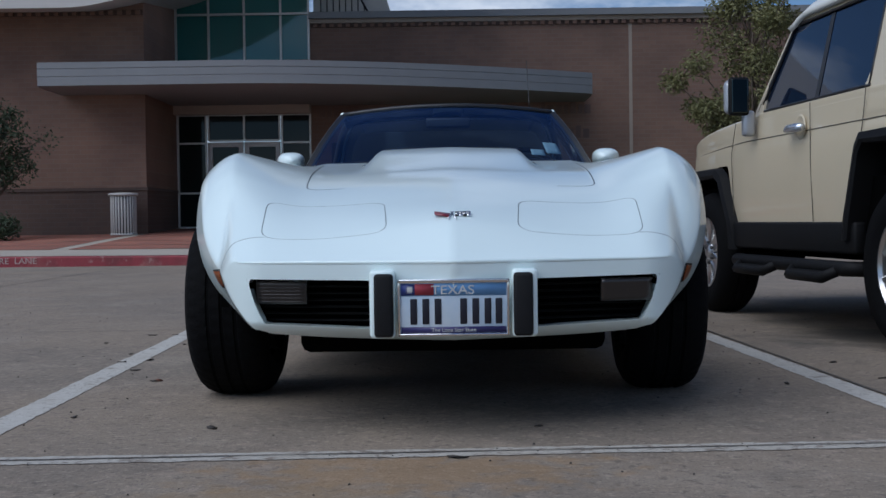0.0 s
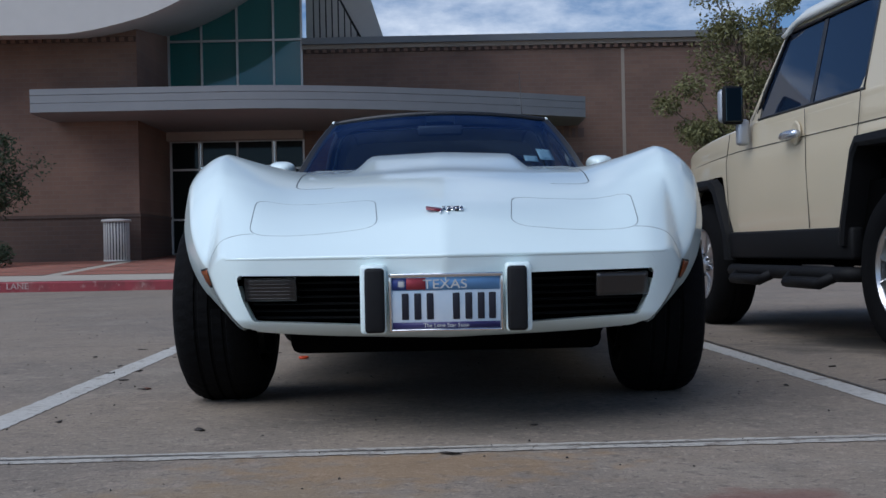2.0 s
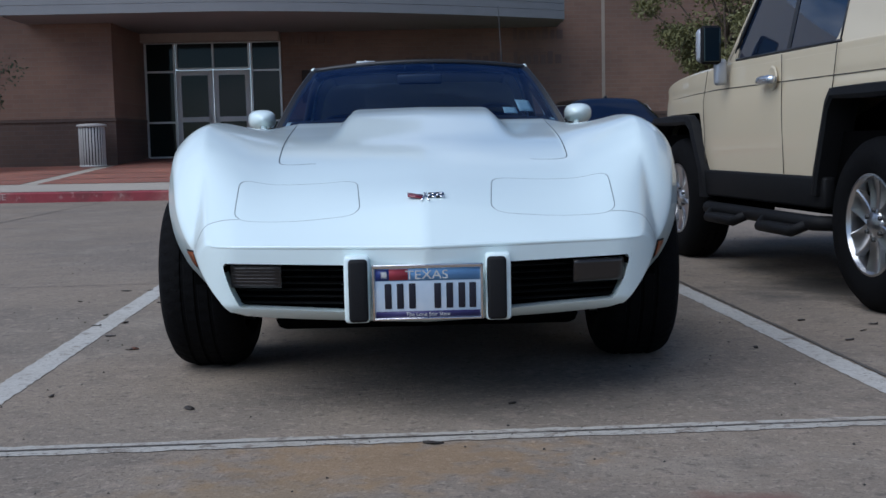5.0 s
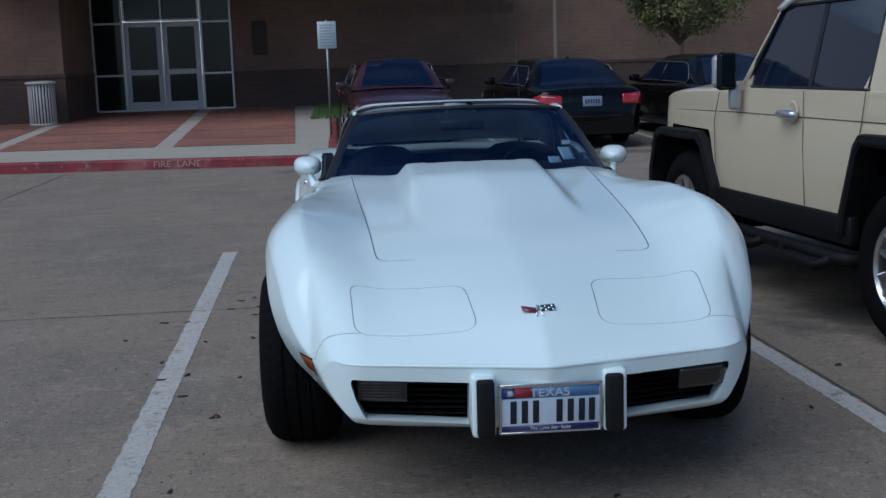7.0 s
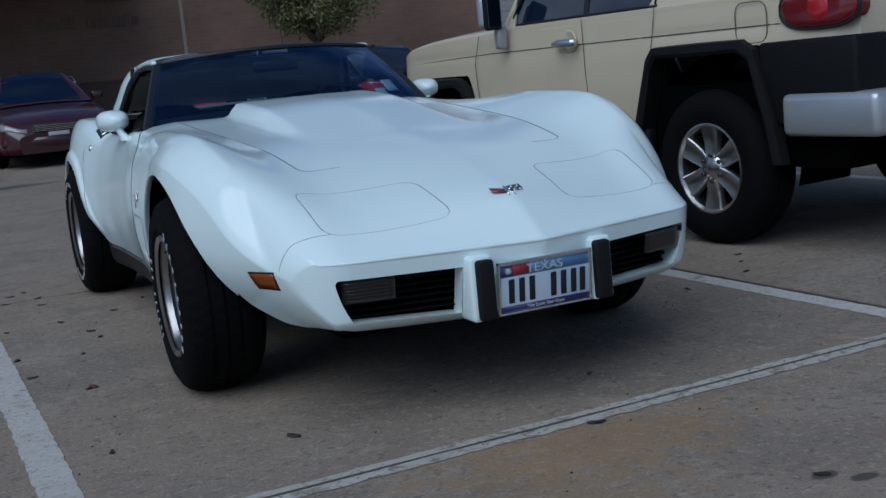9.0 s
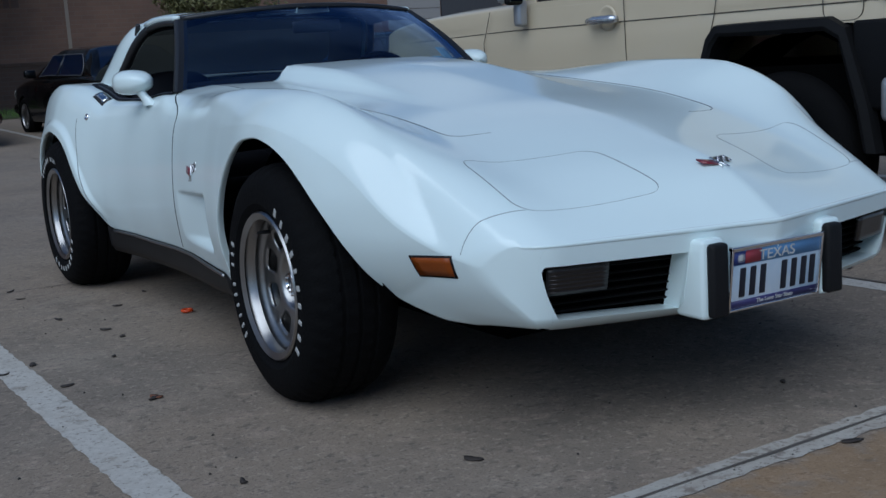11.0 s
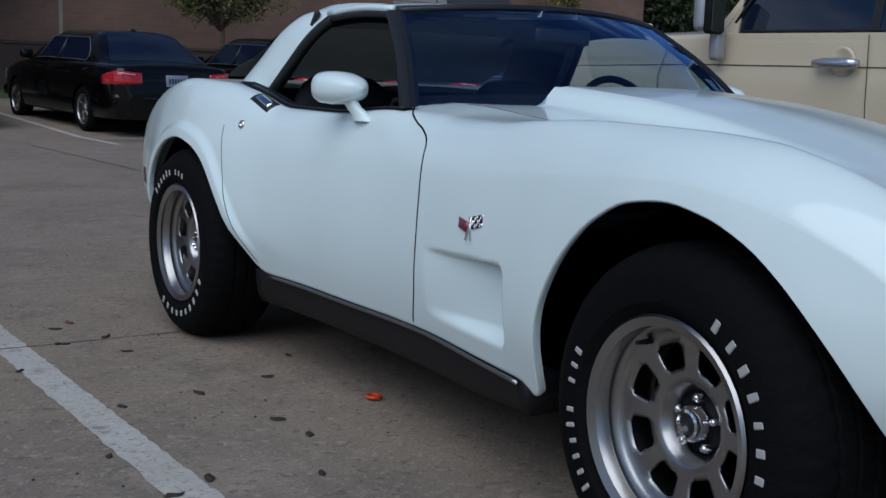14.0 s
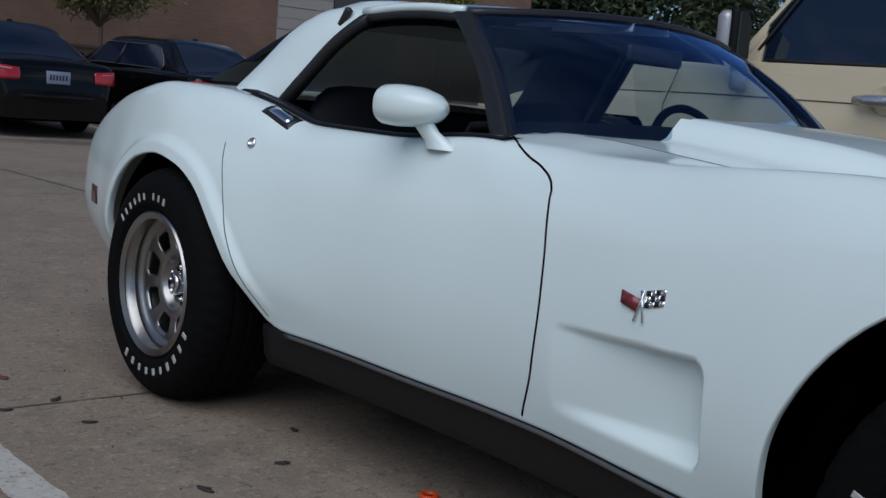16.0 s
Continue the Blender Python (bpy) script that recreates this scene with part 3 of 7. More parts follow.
face_low = curve((-0.73, 0.307), (-0.63, 0.301), (-0.56, 0.294), (-0.49, 0.287), (-0.3, 0.277), (0.0, 0.272), (0.3, 0.277), (0.49, 0.287), (0.56, 0.294), (0.63, 0.301), (0.73, 0.307))


def opening(x):
    """Top and bottom of the grille mouth at x, or None."""
    x = abs(x)
    if not 0.238 <= x <= 0.605:
        return None
    t = (x - 0.238) / (0.605 - 0.238)
    top = 0.452 + 0.004 * t
    low = 0.312 + 0.014 * t
    if x > 0.56:
        low += (top - low - 0.03) * (1 - math.sqrt(max(0.0, 1 - ((x - 0.56) / 0.045) ** 2)))
    if x > 0.592:
        top -= 0.012 * ((x - 0.592) / 0.013) ** 2
    return top, low


EDGE = {}
end_x = [p[0] for p in halves[0][crest_col:-3]]
end_z = [-p[2] for p in halves[0][crest_col:-3]]


def face_point(x, z, back=0.0):
    """A point of the front face; its ends follow the tucked side."""
    key = round(z, 4)
    if key not in EDGE:
        EDGE[key] = float(np.interp(-z, end_z, end_x))
    a = abs(x)
    if a > 0.54:
        a = 0.54 + (a - 0.54) * (EDGE[key] - 0.54) / 0.175
    return (math.copysign(a, x), face_y(a, z) + back, z)


CORNER_X = 0.612


def nose_corners(bm):
    """Carries the skin round the corner of the nose, welded to its front edge."""
    end = halves[0][crest_col:-3]
    top, low = end[0][2], end[-1][2]
    part_way = [(top - p[2]) / (top - low) for p in end]
    fresh = []
    for s in (-1, 1):
        rows = []
        for x in np.linspace(CORNER_X, 0.715, 9):
            zt, zl = 0.507 + (top - 0.507) * (x - CORNER_X) / (0.715 - CORNER_X), face_low(x) + (low - face_low(0.715)) * (x - CORNER_X) / (0.715 - CORNER_X)
            if x > 0.7149:
                rows.append([(s * p[0], p[1], p[2]) for p in end])
            else:
                rows.append([face_point(s * x, zt + (zl - zt) * k) for k in part_way])
        before = set(bm.verts)
        grid_mesh(rows, bm)
        fresh += [v for v in bm.verts if v not in before]
    spots = {(round(abs(p[0]), 4), round(p[1], 4), round(p[2], 4)) for p in end}
    edge = [v for v in bm.verts if v.co.y < -0.6 and (round(abs(v.co.x), 4), round(v.co.y, 4), round(v.co.z, 4)) in spots]
    bmesh.ops.remove_doubles(bm, verts=edge, dist=0.0002)


car = thing("sports_car", "pale blue-white low two-seat sports car parked in a bay", "car")
for name, key in (("body", "body"), ("hood", "hood"), ("door", "door_left"), ("door", "door_right")):
    bm = grid_mesh(body_rows, keep=lambda i, j: which(i, j) == key)
    loose = [v for v in bm.verts if not v.link_faces]
    bmesh.ops.delete(bm, geom=loose, context="VERTS")
    if key == "body":
        nose_corners(bm)
        # close the tail
        tail = [bm.verts.new(p) for p in body_rows[-1][3:-3]]
        bm.faces.new(tail)
    bmesh.ops.recalc_face_normals(bm, faces=bm.faces)
    ob = part(name, bm, PAINT, car)

# one joined copy of the skin to lay lines and badges on
skin = bmesh.new()
grid_mesh(body_rows, skin)
bmesh.ops.recalc_face_normals(skin, faces=skin.faces)
from mathutils.bvhtree import BVHTree

SKIN = BVHTree.FromBMesh(skin)
skin.free()


def on_top(x, y):
    hit = SKIN.ray_cast(Vector((x, y, 2)), Vector((0, 0, -1)))
    if hit[0] is None:
        hit = SKIN.find_nearest(Vector((x, y, 0.6)))
    return hit[0], hit[1] if hit[1].z > 0 else -hit[1]


def on_side(y, z, s=-1):
    hit = SKIN.ray_cast(Vector((2 * s, y, z)), Vector((-s, 0, 0)))
    if hit[0] is None or hit[0].x * s < 0.3:
        hit = SKIN.find_nearest(Vector((s * W_SIDE(y), y, z)))
    return hit[0], hit[1] if hit[1].x * s > 0 else -hit[1]


def seam(name, hits, width, material=DARK, parent=None, lift=0.0008, depth=0.003, closed=False, fade=False):
    """A thin dark strip that lies along the skin; fade: finer where it runs across the car."""
    rows = []
    n = len(hits)
    for i, (p, nrm) in enumerate(hits):
        q, r = hits[(i + 1) % n if closed else min(i + 1, n - 1)][0], hits[i - 1 if closed else max(i - 1, 0)][0]
        d = (q - r).normalized()
        a = nrm.cross(d).normalized() * width * (0.13 + 0.87 * min(1.0, 1.15 * d.y * d.y) if fade else 1.0) / 2
        up = nrm * lift
        rows.append([p - a - nrm * depth, p - a + up, p + a + up, p + a - nrm * depth])
    bm = grid_mesh(rows, close_u=closed)
    bmesh.ops.recalc_face_normals(bm, faces=bm.faces)
    return part(name, bm, material, parent or car)


def rounded(pts, r, steps=6):
    """A closed outline with round corners."""
    out = []
    n = len(pts)
    for i in range(n):
        p, a, b = Vector(pts[i]), Vector(pts[i - 1]), Vector(pts[(i + 1) % n])
        p0, p1 = p + (a - p).normalized() * r, p + (b - p).normalized() * r
        for k in range(steps + 1):
            t = k / steps
            out.append((1 - t) ** 2 * p0 + 2 * t * (1 - t) * p + t * t * p1)
    return out


def dense(pts, step=0.02, closed=True):
    out = []
    n = len(pts)
    for i in range(n if closed else n - 1):
        a, b = Vector(pts[i]), Vector(pts[(i + 1) % n])
        k = max(1, int((b - a).length / step))
        out += [a + (b - a) * (j / k) for j in range(k)]
    return out if closed else out + [Vector(pts[-1])]


# hood outline, headlamp lids, nose seams, door gaps
hood_side = [(0.565, 1.16), (0.55, 0.8), (0.53, 0.4), (0.508, 0.0), (0.494, -0.26)]
for s in (-1, 1):
    line = [(s * x, y) for x, y in hood_side] + [(s * 0.489, -0.31), (s * 0.479, -0.333), (s * 0.455, -0.347), (s * 0.36, -0.355)]
    seam("hood_gap", [on_top(p.x, p.y) for p in dense(line, closed=False)], 0.0036, SEAM, fade=True)
    lid = rounded([(s * 0.192, -0.868), (s * 0.575, -0.795), (s * 0.588, -0.535), (s * 0.212, -0.60)], 0.055)
    seam("headlamp_lid_gap", [on_top(p.x, p.y) for p in dense(lid, 0.015)], 0.0030, FINE_SEAM, closed=True, fade=True)
    gap = [on_side(door_front(z), z, s) for z in np.linspace(0.328, 0.758, 26)]
    for p in dense([(0.796, 1.026, 0.768), (0.792, 1.032, 0.79), (0.785, 1.045, 0.808), (0.777, 1.064, 0.823), (0.766, 1.095, 0.838), (0.747, 1.150, 0.853), (0.72, 1.20, 0.862), (0.69, 1.245, 0.871), (0.668, 1.276, 0.877)], 0.02, closed=False):
        hit = SKIN.find_nearest(Vector((s * p.x, p.y, p.z)))
        gap.append((hit[0], hit[1] if hit[1].z > 0 else -hit[1]))
    seam("door_gap", gap, 0.005)
    gap = [(door_rear(z), z) for z in np.linspace(0.34, 0.775, 30)]
    seam("door_gap", [on_side(y, z, s) for y, z in gap], 0.0030, SEAM)
    path = [(1 - k) ** 2 * Vector((0.722, -0.728, 0.485)) + 2 * k * (1 - k) * Vector((0.722, -0.752, 0.585)) + k * k * Vector((0.640, -0.775, 0.585)) for k in np.linspace(0, 1, 12)] + [Vector((0.56, -0.79, 0.575))]
    seam("nose_seam", [(h[0], h[1] if h[1].z > 0 else -h[1]) for h in (SKIN.find_nearest(Vector((s * p.x, p.y, p.z))) for p in dense(path, 0.012, closed=False))], 0.0018, FINE_SEAM)

# front face below the nose edge
xs = sorted({round(float(v), 4) for v in np.concatenate([np.linspace(-CORNER_X, CORNER_X, 85), -np.linspace(0.52, 0.605, 34), np.linspace(0.52, 0.605, 34), [0.238, -0.238]])})
bm = bmesh.new()
for x0, x1 in zip(xs, xs[1:]):
    o0, o1 = opening(x0), opening(x1)
    t0, t1 = 0.507, 0.507
    spans = [((t0, face_low(x0)), (t1, face_low(x1)))]
    if o0 and o1:
        spans = [((t0, o0[0]), (t1, o1[0])), ((o0[1], face_low(x0)), (o1[1], face_low(x1)))]
        for k in (0, 1):
            a, b = o0[k], o1[k]
            bm.faces.new([bm.verts.new(p) for p in (face_point(x0, a), face_point(x1, b), face_point(x1, b, 0.07), face_point(x0, a, 0.07))])
    for (a0, b0), (a1, b1) in spans:
        m = 26
        for k in range(m):
            za, zb, zc, zd = (a0 + (b0 - a0) * k / m, a0 + (b0 - a0) * (k + 1) / m, a1 + (b1 - a1) * (k + 1) / m, a1 + (b1 - a1) * k / m)
            bm.faces.new([bm.verts.new(p) for p in (face_point(x0, za), face_point(x0, zb), face_point(x1, zc), face_point(x1, zd))])
    # the lip turns under
    under = [(1 - ease((abs(x) - 0.40) / 0.19)) for x in (x0, x1)]
    bm.faces.new([bm.verts.new(p) for p in (face_point(x0, face_low(x0)), face_point(x0, face_low(x0) - 0.012 * under[0], 0.02 + 0.08 * under[0]), face_point(x1, face_low(x1) - 0.012 * under[1], 0.02 + 0.08 * under[1]), face_point(x1, face_low(x1)))])
for s in (-1, 1):
    top, low = opening(0.238)
    x = s * 0.238
    bm.faces.new([bm.verts.new(p) for p in ((x, face_y(x, top), top), (x, face_y(x, low), low), (x, face_y(x, low) + 0.055, low), (x, face_y(x, top) + 0.055, top))])
bmesh.ops.remove_doubles(bm, verts=bm.verts, dist=0.0005)
bmesh.ops.recalc_face_normals(bm, faces=bm.faces)
part("front_bumper_cover", bm, PAINT, car, angle=35)
# rounded bead along the nose edge
bm = tube([(x, -1.05 + nose_plan(x) + 0.004, 0.5035) for x in np.linspace(-0.645, 0.645, 70)], [0.006 * math.sin(math.pi * k / 69) ** 0.2 + 0.001 for k in range(70)], 10)
part("nose_edge", bm, PAINT, car)

for s in (-1, 1):
    # near-black sheet: the shade inside the grille mouth is in its colour
    bm = bmesh.new()
    rows = [[face_point(s * x, z, 0.085) for x in np.linspace(0.225, 0.61, 14)] for z in np.linspace(0.31, 0.47, 6)]
    grid_mesh(rows, bm)
    part("grille_back", bm, DARK, car)
    for z in (0.332, 0.352, 0.372, 0.392, 0.412, 0.432):
        bm = bmesh.new()
        rows = [[(s * x, face_y(x, z) + dy, z + dz) for x in np.linspace(0.238, 0.56, 12)] for dy, dz in ((0.060, 0.003), (0.057, 0.0), (0.060, -0.003), (0.080, -0.003), (0.080, 0.003))]
        grid_mesh(rows, bm, close_u=True)
        part("grille_bar", bm, GRILLE, car, smooth=False)
    rows = [[(s * x, face_y(x, z) + 0.018, z) for x in np.linspace(0.425, 0.575, 9)] for z in np.linspace(0.382, 0.447, 6)]
    bm = grid_mesh(rows)
    lamp = part("turn_lamp", bm, CLEAR_LENS, car, "smoky clear lens", solid=0.01)
    for z in np.linspace(0.39, 0.44, 6):
        bm = tube([(s * x, face_y(x, z) + 0.0165, z) for x in np.linspace(0.43, 0.57, 8)], 0.0018, 6)
        part("lens_rib", bm, CLEAR_LENS, lamp)
    # bumper guards beside the plate
    x0, x1 = sorted((s * 0.163, s * 0.236))
    bm = box(x0, x1, -1.030, -0.93, 0.290, 0.482, 0.012, 3)
    guard = part("bumper_guard", bm, PAINT, car)
    xi0, xi1 = sorted((s * 0.168, s * 0.222))
    part("rubber_pad", box(xi0, xi1, -1.050, -1.01, 0.295, 0.472, 0.010, 3), BLACK, guard, "black rubber pad")

# licence plate with its chrome frame
plate = part("licence_plate", box(-0.15, 0.15, -1.052, -1.046, 0.301, 0.450, 0.004), mat("plate_blue_white", (0.52, 0.64, 0.76), 0.45, big=0.2, big_scale=6.0, second=(0.72, 0.77, 0.82)), car, "blue and white licence plate with dark bars")
plate.matrix_local = Matrix.Translation((0, -1.030, 0.375)) @ pose(0, 0, 0, 7, 0, 0) @ Matrix.Translation((0, 1.05, -0.375))
bm = bmesh.new()
for x0, x1, z0, z1 in ((-0.156, 0.156, 0.446, 0.457), (-0.156, 0.156, 0.296, 0.303), (-0.156, -0.149, 0.296, 0.457), (0.149, 0.156, 0.296, 0.457)):
    box(x0, x1, -1.058, -1.044, z0, z1, 0.002, bm=bm)
part("plate_frame", bm, CHROME, plate)
part("plate_sky", box(-0.147, 0.147, -1.0530, -1.051, 0.410, 0.446), mat("plate_sky_blue", (0.16, 0.33, 0.60), 0.5, big=0.3, big_scale=9.0), plate)
INK = mat("plate_ink", (0.010, 0.011, 0.022), 0.5)
for k in (-3.05, -2.05, -1.05, 1.05, 2.05, 3.05, 3.95):
    x = 0.034 * k - 0.008
    part("plate_bar", box(x - 0.0095, x + 0.0095, -1.0545, -1.051, 0.329, 0.402, 0.002), INK, plate)
part("plate_band", box(-0.147, 0.147, -1.0535, -1.051, 0.304, 0.3215), mat("plate_navy", (0.035, 0.03, 0.12), 0.5), plate)
part("plate_patch", box(-0.147, -0.055, -1.0535, -1.051, 0.412, 0.444), mat("plate_red", (0.40, 0.05, 0.07), 0.5), plate)
part("plate_canton", box(-0.147, -0.108, -1.0538, -1.051, 0.412, 0.444), mat("plate_deep_blue", (0.03, 0.05, 0.22), 0.5), plate)
part("plate_star", box(-0.132, -0.112, -1.0545, -1.051, 0.418, 0.438, 0.004), WHITE, plate)


def lettering(text, size, material, name, parent, m, depth=0.0008):
    cu = bpy.data.curves.new(name, "FONT")
    cu.body, cu.size, cu.extrude, cu.align_x, cu.align_y = text, size, depth, "CENTER", "CENTER"
    tmp = bpy.data.objects.new(name, cu)
    me = bpy.data.meshes.new_from_object(tmp)
    bpy.data.objects.remove(tmp)
    me.materials.clear()
    me.materials.append(material)
    ob = new(name, me)
    if parent is not None:
        ob.parent = parent
    ob.matrix_local = m
    return ob


lettering("TEXAS", 0.036, WHITE, "state_name", plate, pose(-0.002, -1.0545, 0.4255, 90, 0, 0) @ Matrix.Diagonal((1.15, 1, 1, 1)))
lettering("The Lone Star State", 0.0155, WHITE, "state_motto", plate, pose(0.0, -1.0545, 0.3125, 90, 0, 0), 0.0005)

# crossed-flag badges as plain shapes
RED_ENAMEL = mat("red_enamel", (0.20, 0.02, 0.03), 0.3, coat=0.5)


def flag_badge(place, nrm, along, size):
    a = Vector(along).normalized()
    u = nrm.cross(a).normalized()
    m = Matrix((a, u, nrm)).transposed().to_4x4()
    m.translation = place
    bad = part("flag_badge", prism([(-0.46 * size, 0.16 * size), (-0.05 * size, 0.06 * size), (-0.08 * size, -0.16 * size), (-0.44 * size, -0.06 * size)], 0, 0.004), RED_ENAMEL, car, "red and chequered crossed-flag badge")
    bad.matrix_local = m
    k = 0
    for i in range(4):
        for j in range(3):
            x, y = (0.08 + 0.1 * i) * size, (0.02 + 0.095 * (j - 1) + 0.02 * i) * size
            ob = part("flag_square", prism([(x, y), (x + 0.1 * size, y + 0.02 * size), (x + 0.1 * size, y + 0.11 * size), (x, y + 0.09 * size)], 0, 0.004), CHROME if (i + j) % 2 else TRIM, bad)
    for s in (-1, 1):
        part("flag_staff", tube([(s * 0.1 * size, -0.32 * size, 0.003), (-s * 0.03 * size, 0.2 * size, 0.003)], 0.012 * size + 0.001, 6), CHROME, bad)
    return bad


p, nrm = on_top(0, -0.838)
flag_badge(p, nrm, (1, 0, 0), 0.115)
for s in (-1, 1):
    p, nrm = on_side(0.715, 0.622, s)
    flag_badge(p, nrm, (0, s, 0), 0.108)
    # amber side marker
    rows = []
    for z0, z1, yy in ((0.428, 0.486, 0),):
        rows = [[on_side(y, z - 0.05 * (y + 0.655), s)[0] + Vector((s * 0.004, 0, 0)) for y in np.linspace(-0.692, -0.578, 6)] for z in np.linspace(0.424, 0.470, 4)]
    frame_rows = [[on_side(y, z - 0.05 * (y + 0.655), s)[0] + Vector((s * 0.002, 0, 0)) for y in np.linspace(-0.698, -0.572, 6)] for z in np.linspace(0.419, 0.476, 4)]
    mk = part("side_marker", grid_mesh(rows), AMBER, car, "amber side marker lens", solid=0.004)
    part("marker_frame", grid_mesh(frame_rows), BLACK, mk, solid=0.003)
    # tail side marker
    rows = [[on_side(y, z, s)[0] + Vector((s * 0.003, 0, 0)) for y in np.linspace(3.13, 3.24, 4)] for z in np.linspace(0.49, 0.55, 3)]
    part("side_marker", grid_mesh(rows), mat("dull_red_lens", (0.09, 0.02, 0.02), 0.3, coat=0.5), car, "dark red rear side marker", solid=0.004)
    # door lock and recessed handle plate
    p, nrm = on_side(2.12, 0.782, s)
    bm = lathe([(-0.004, 0.001), (0.006, 0.010), (0.006, 0.013), (0.001, 0.016), (-0.004, 0.016)], 20)
    ob = part("door_lock", bm, CHROME, car)
    ob.matrix_local = Matrix.Translation(p) @ Vector((1, 0, 0)).rotation_difference(nrm).to_matrix().to_4x4()
    hits = [[on_top(s * x, y)[0] + Vector((0, 0, 0.002)) for x in np.linspace(0.728, 0.776, 4)] for y in np.linspace(2.02, 2.155, 7)]
    hp = part("door_handle", grid_mesh(hits), TRIM, car, "black and chrome flush door handle", solid=0.003)
    hits = [[on_top(s * x, y)[0] + Vector((0, 0, 0.004)) for x in np.linspace(0.738, 0.766, 4)] for y in np.linspace(2.04, 2.135, 6)]
    part("handle_flap", grid_mesh(hits), CHROME, hp, solid=0.002)
    # black rocker with a bright top strip
    rows = []
    for y in np.linspace(0.505, 2.02, 40):
        z = Z_FOOT(min(max(y, 0.5), 1.9)) - 0.004
        x = W_SIDE(y) - 0.045
        low = 0.203 + 0.012 * ease((0.80 - y) / 0.30)
        rows.append([(s * (x - 0.05), y, z + 0.01), (s * (x + 0.004), y, z + 0.004), (s * (x + 0.004), y, z - 0.01), (s * (x - 0.004), y, low + 0.03), (s * (x - 0.02), y, low), (s * (x - 0.12), y, low)])
    bm = grid_mesh(rows)
    bm.faces.new([v for v in list(bm.verts)[:6]])
    bm.faces.new([v for v in list(bm.verts)[-6:]])
    bmesh.ops.recalc_face_normals(bm, faces=bm.faces)
    rk = part("rocker_panel", bm, ROCKER, car, "dark grey rocker panel")
    part("rocker_strip", tube([(s * (W_SIDE(y) - 0.031), y, Z_FOOT(y) - 0.010) for y in np.linspace(0.52, 1.92, 40)], 0.0055, 6), ALLOY, rk)

# underside, wheel wells; their deep shade is put into the near-black colour
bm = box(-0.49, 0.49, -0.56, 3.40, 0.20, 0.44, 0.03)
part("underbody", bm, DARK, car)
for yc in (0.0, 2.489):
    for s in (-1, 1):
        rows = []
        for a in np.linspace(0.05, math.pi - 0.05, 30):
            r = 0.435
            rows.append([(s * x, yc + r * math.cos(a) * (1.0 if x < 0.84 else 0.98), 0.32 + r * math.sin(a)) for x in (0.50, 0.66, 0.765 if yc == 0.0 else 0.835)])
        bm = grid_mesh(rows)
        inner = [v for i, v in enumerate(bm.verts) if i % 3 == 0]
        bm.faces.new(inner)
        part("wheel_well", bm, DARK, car)


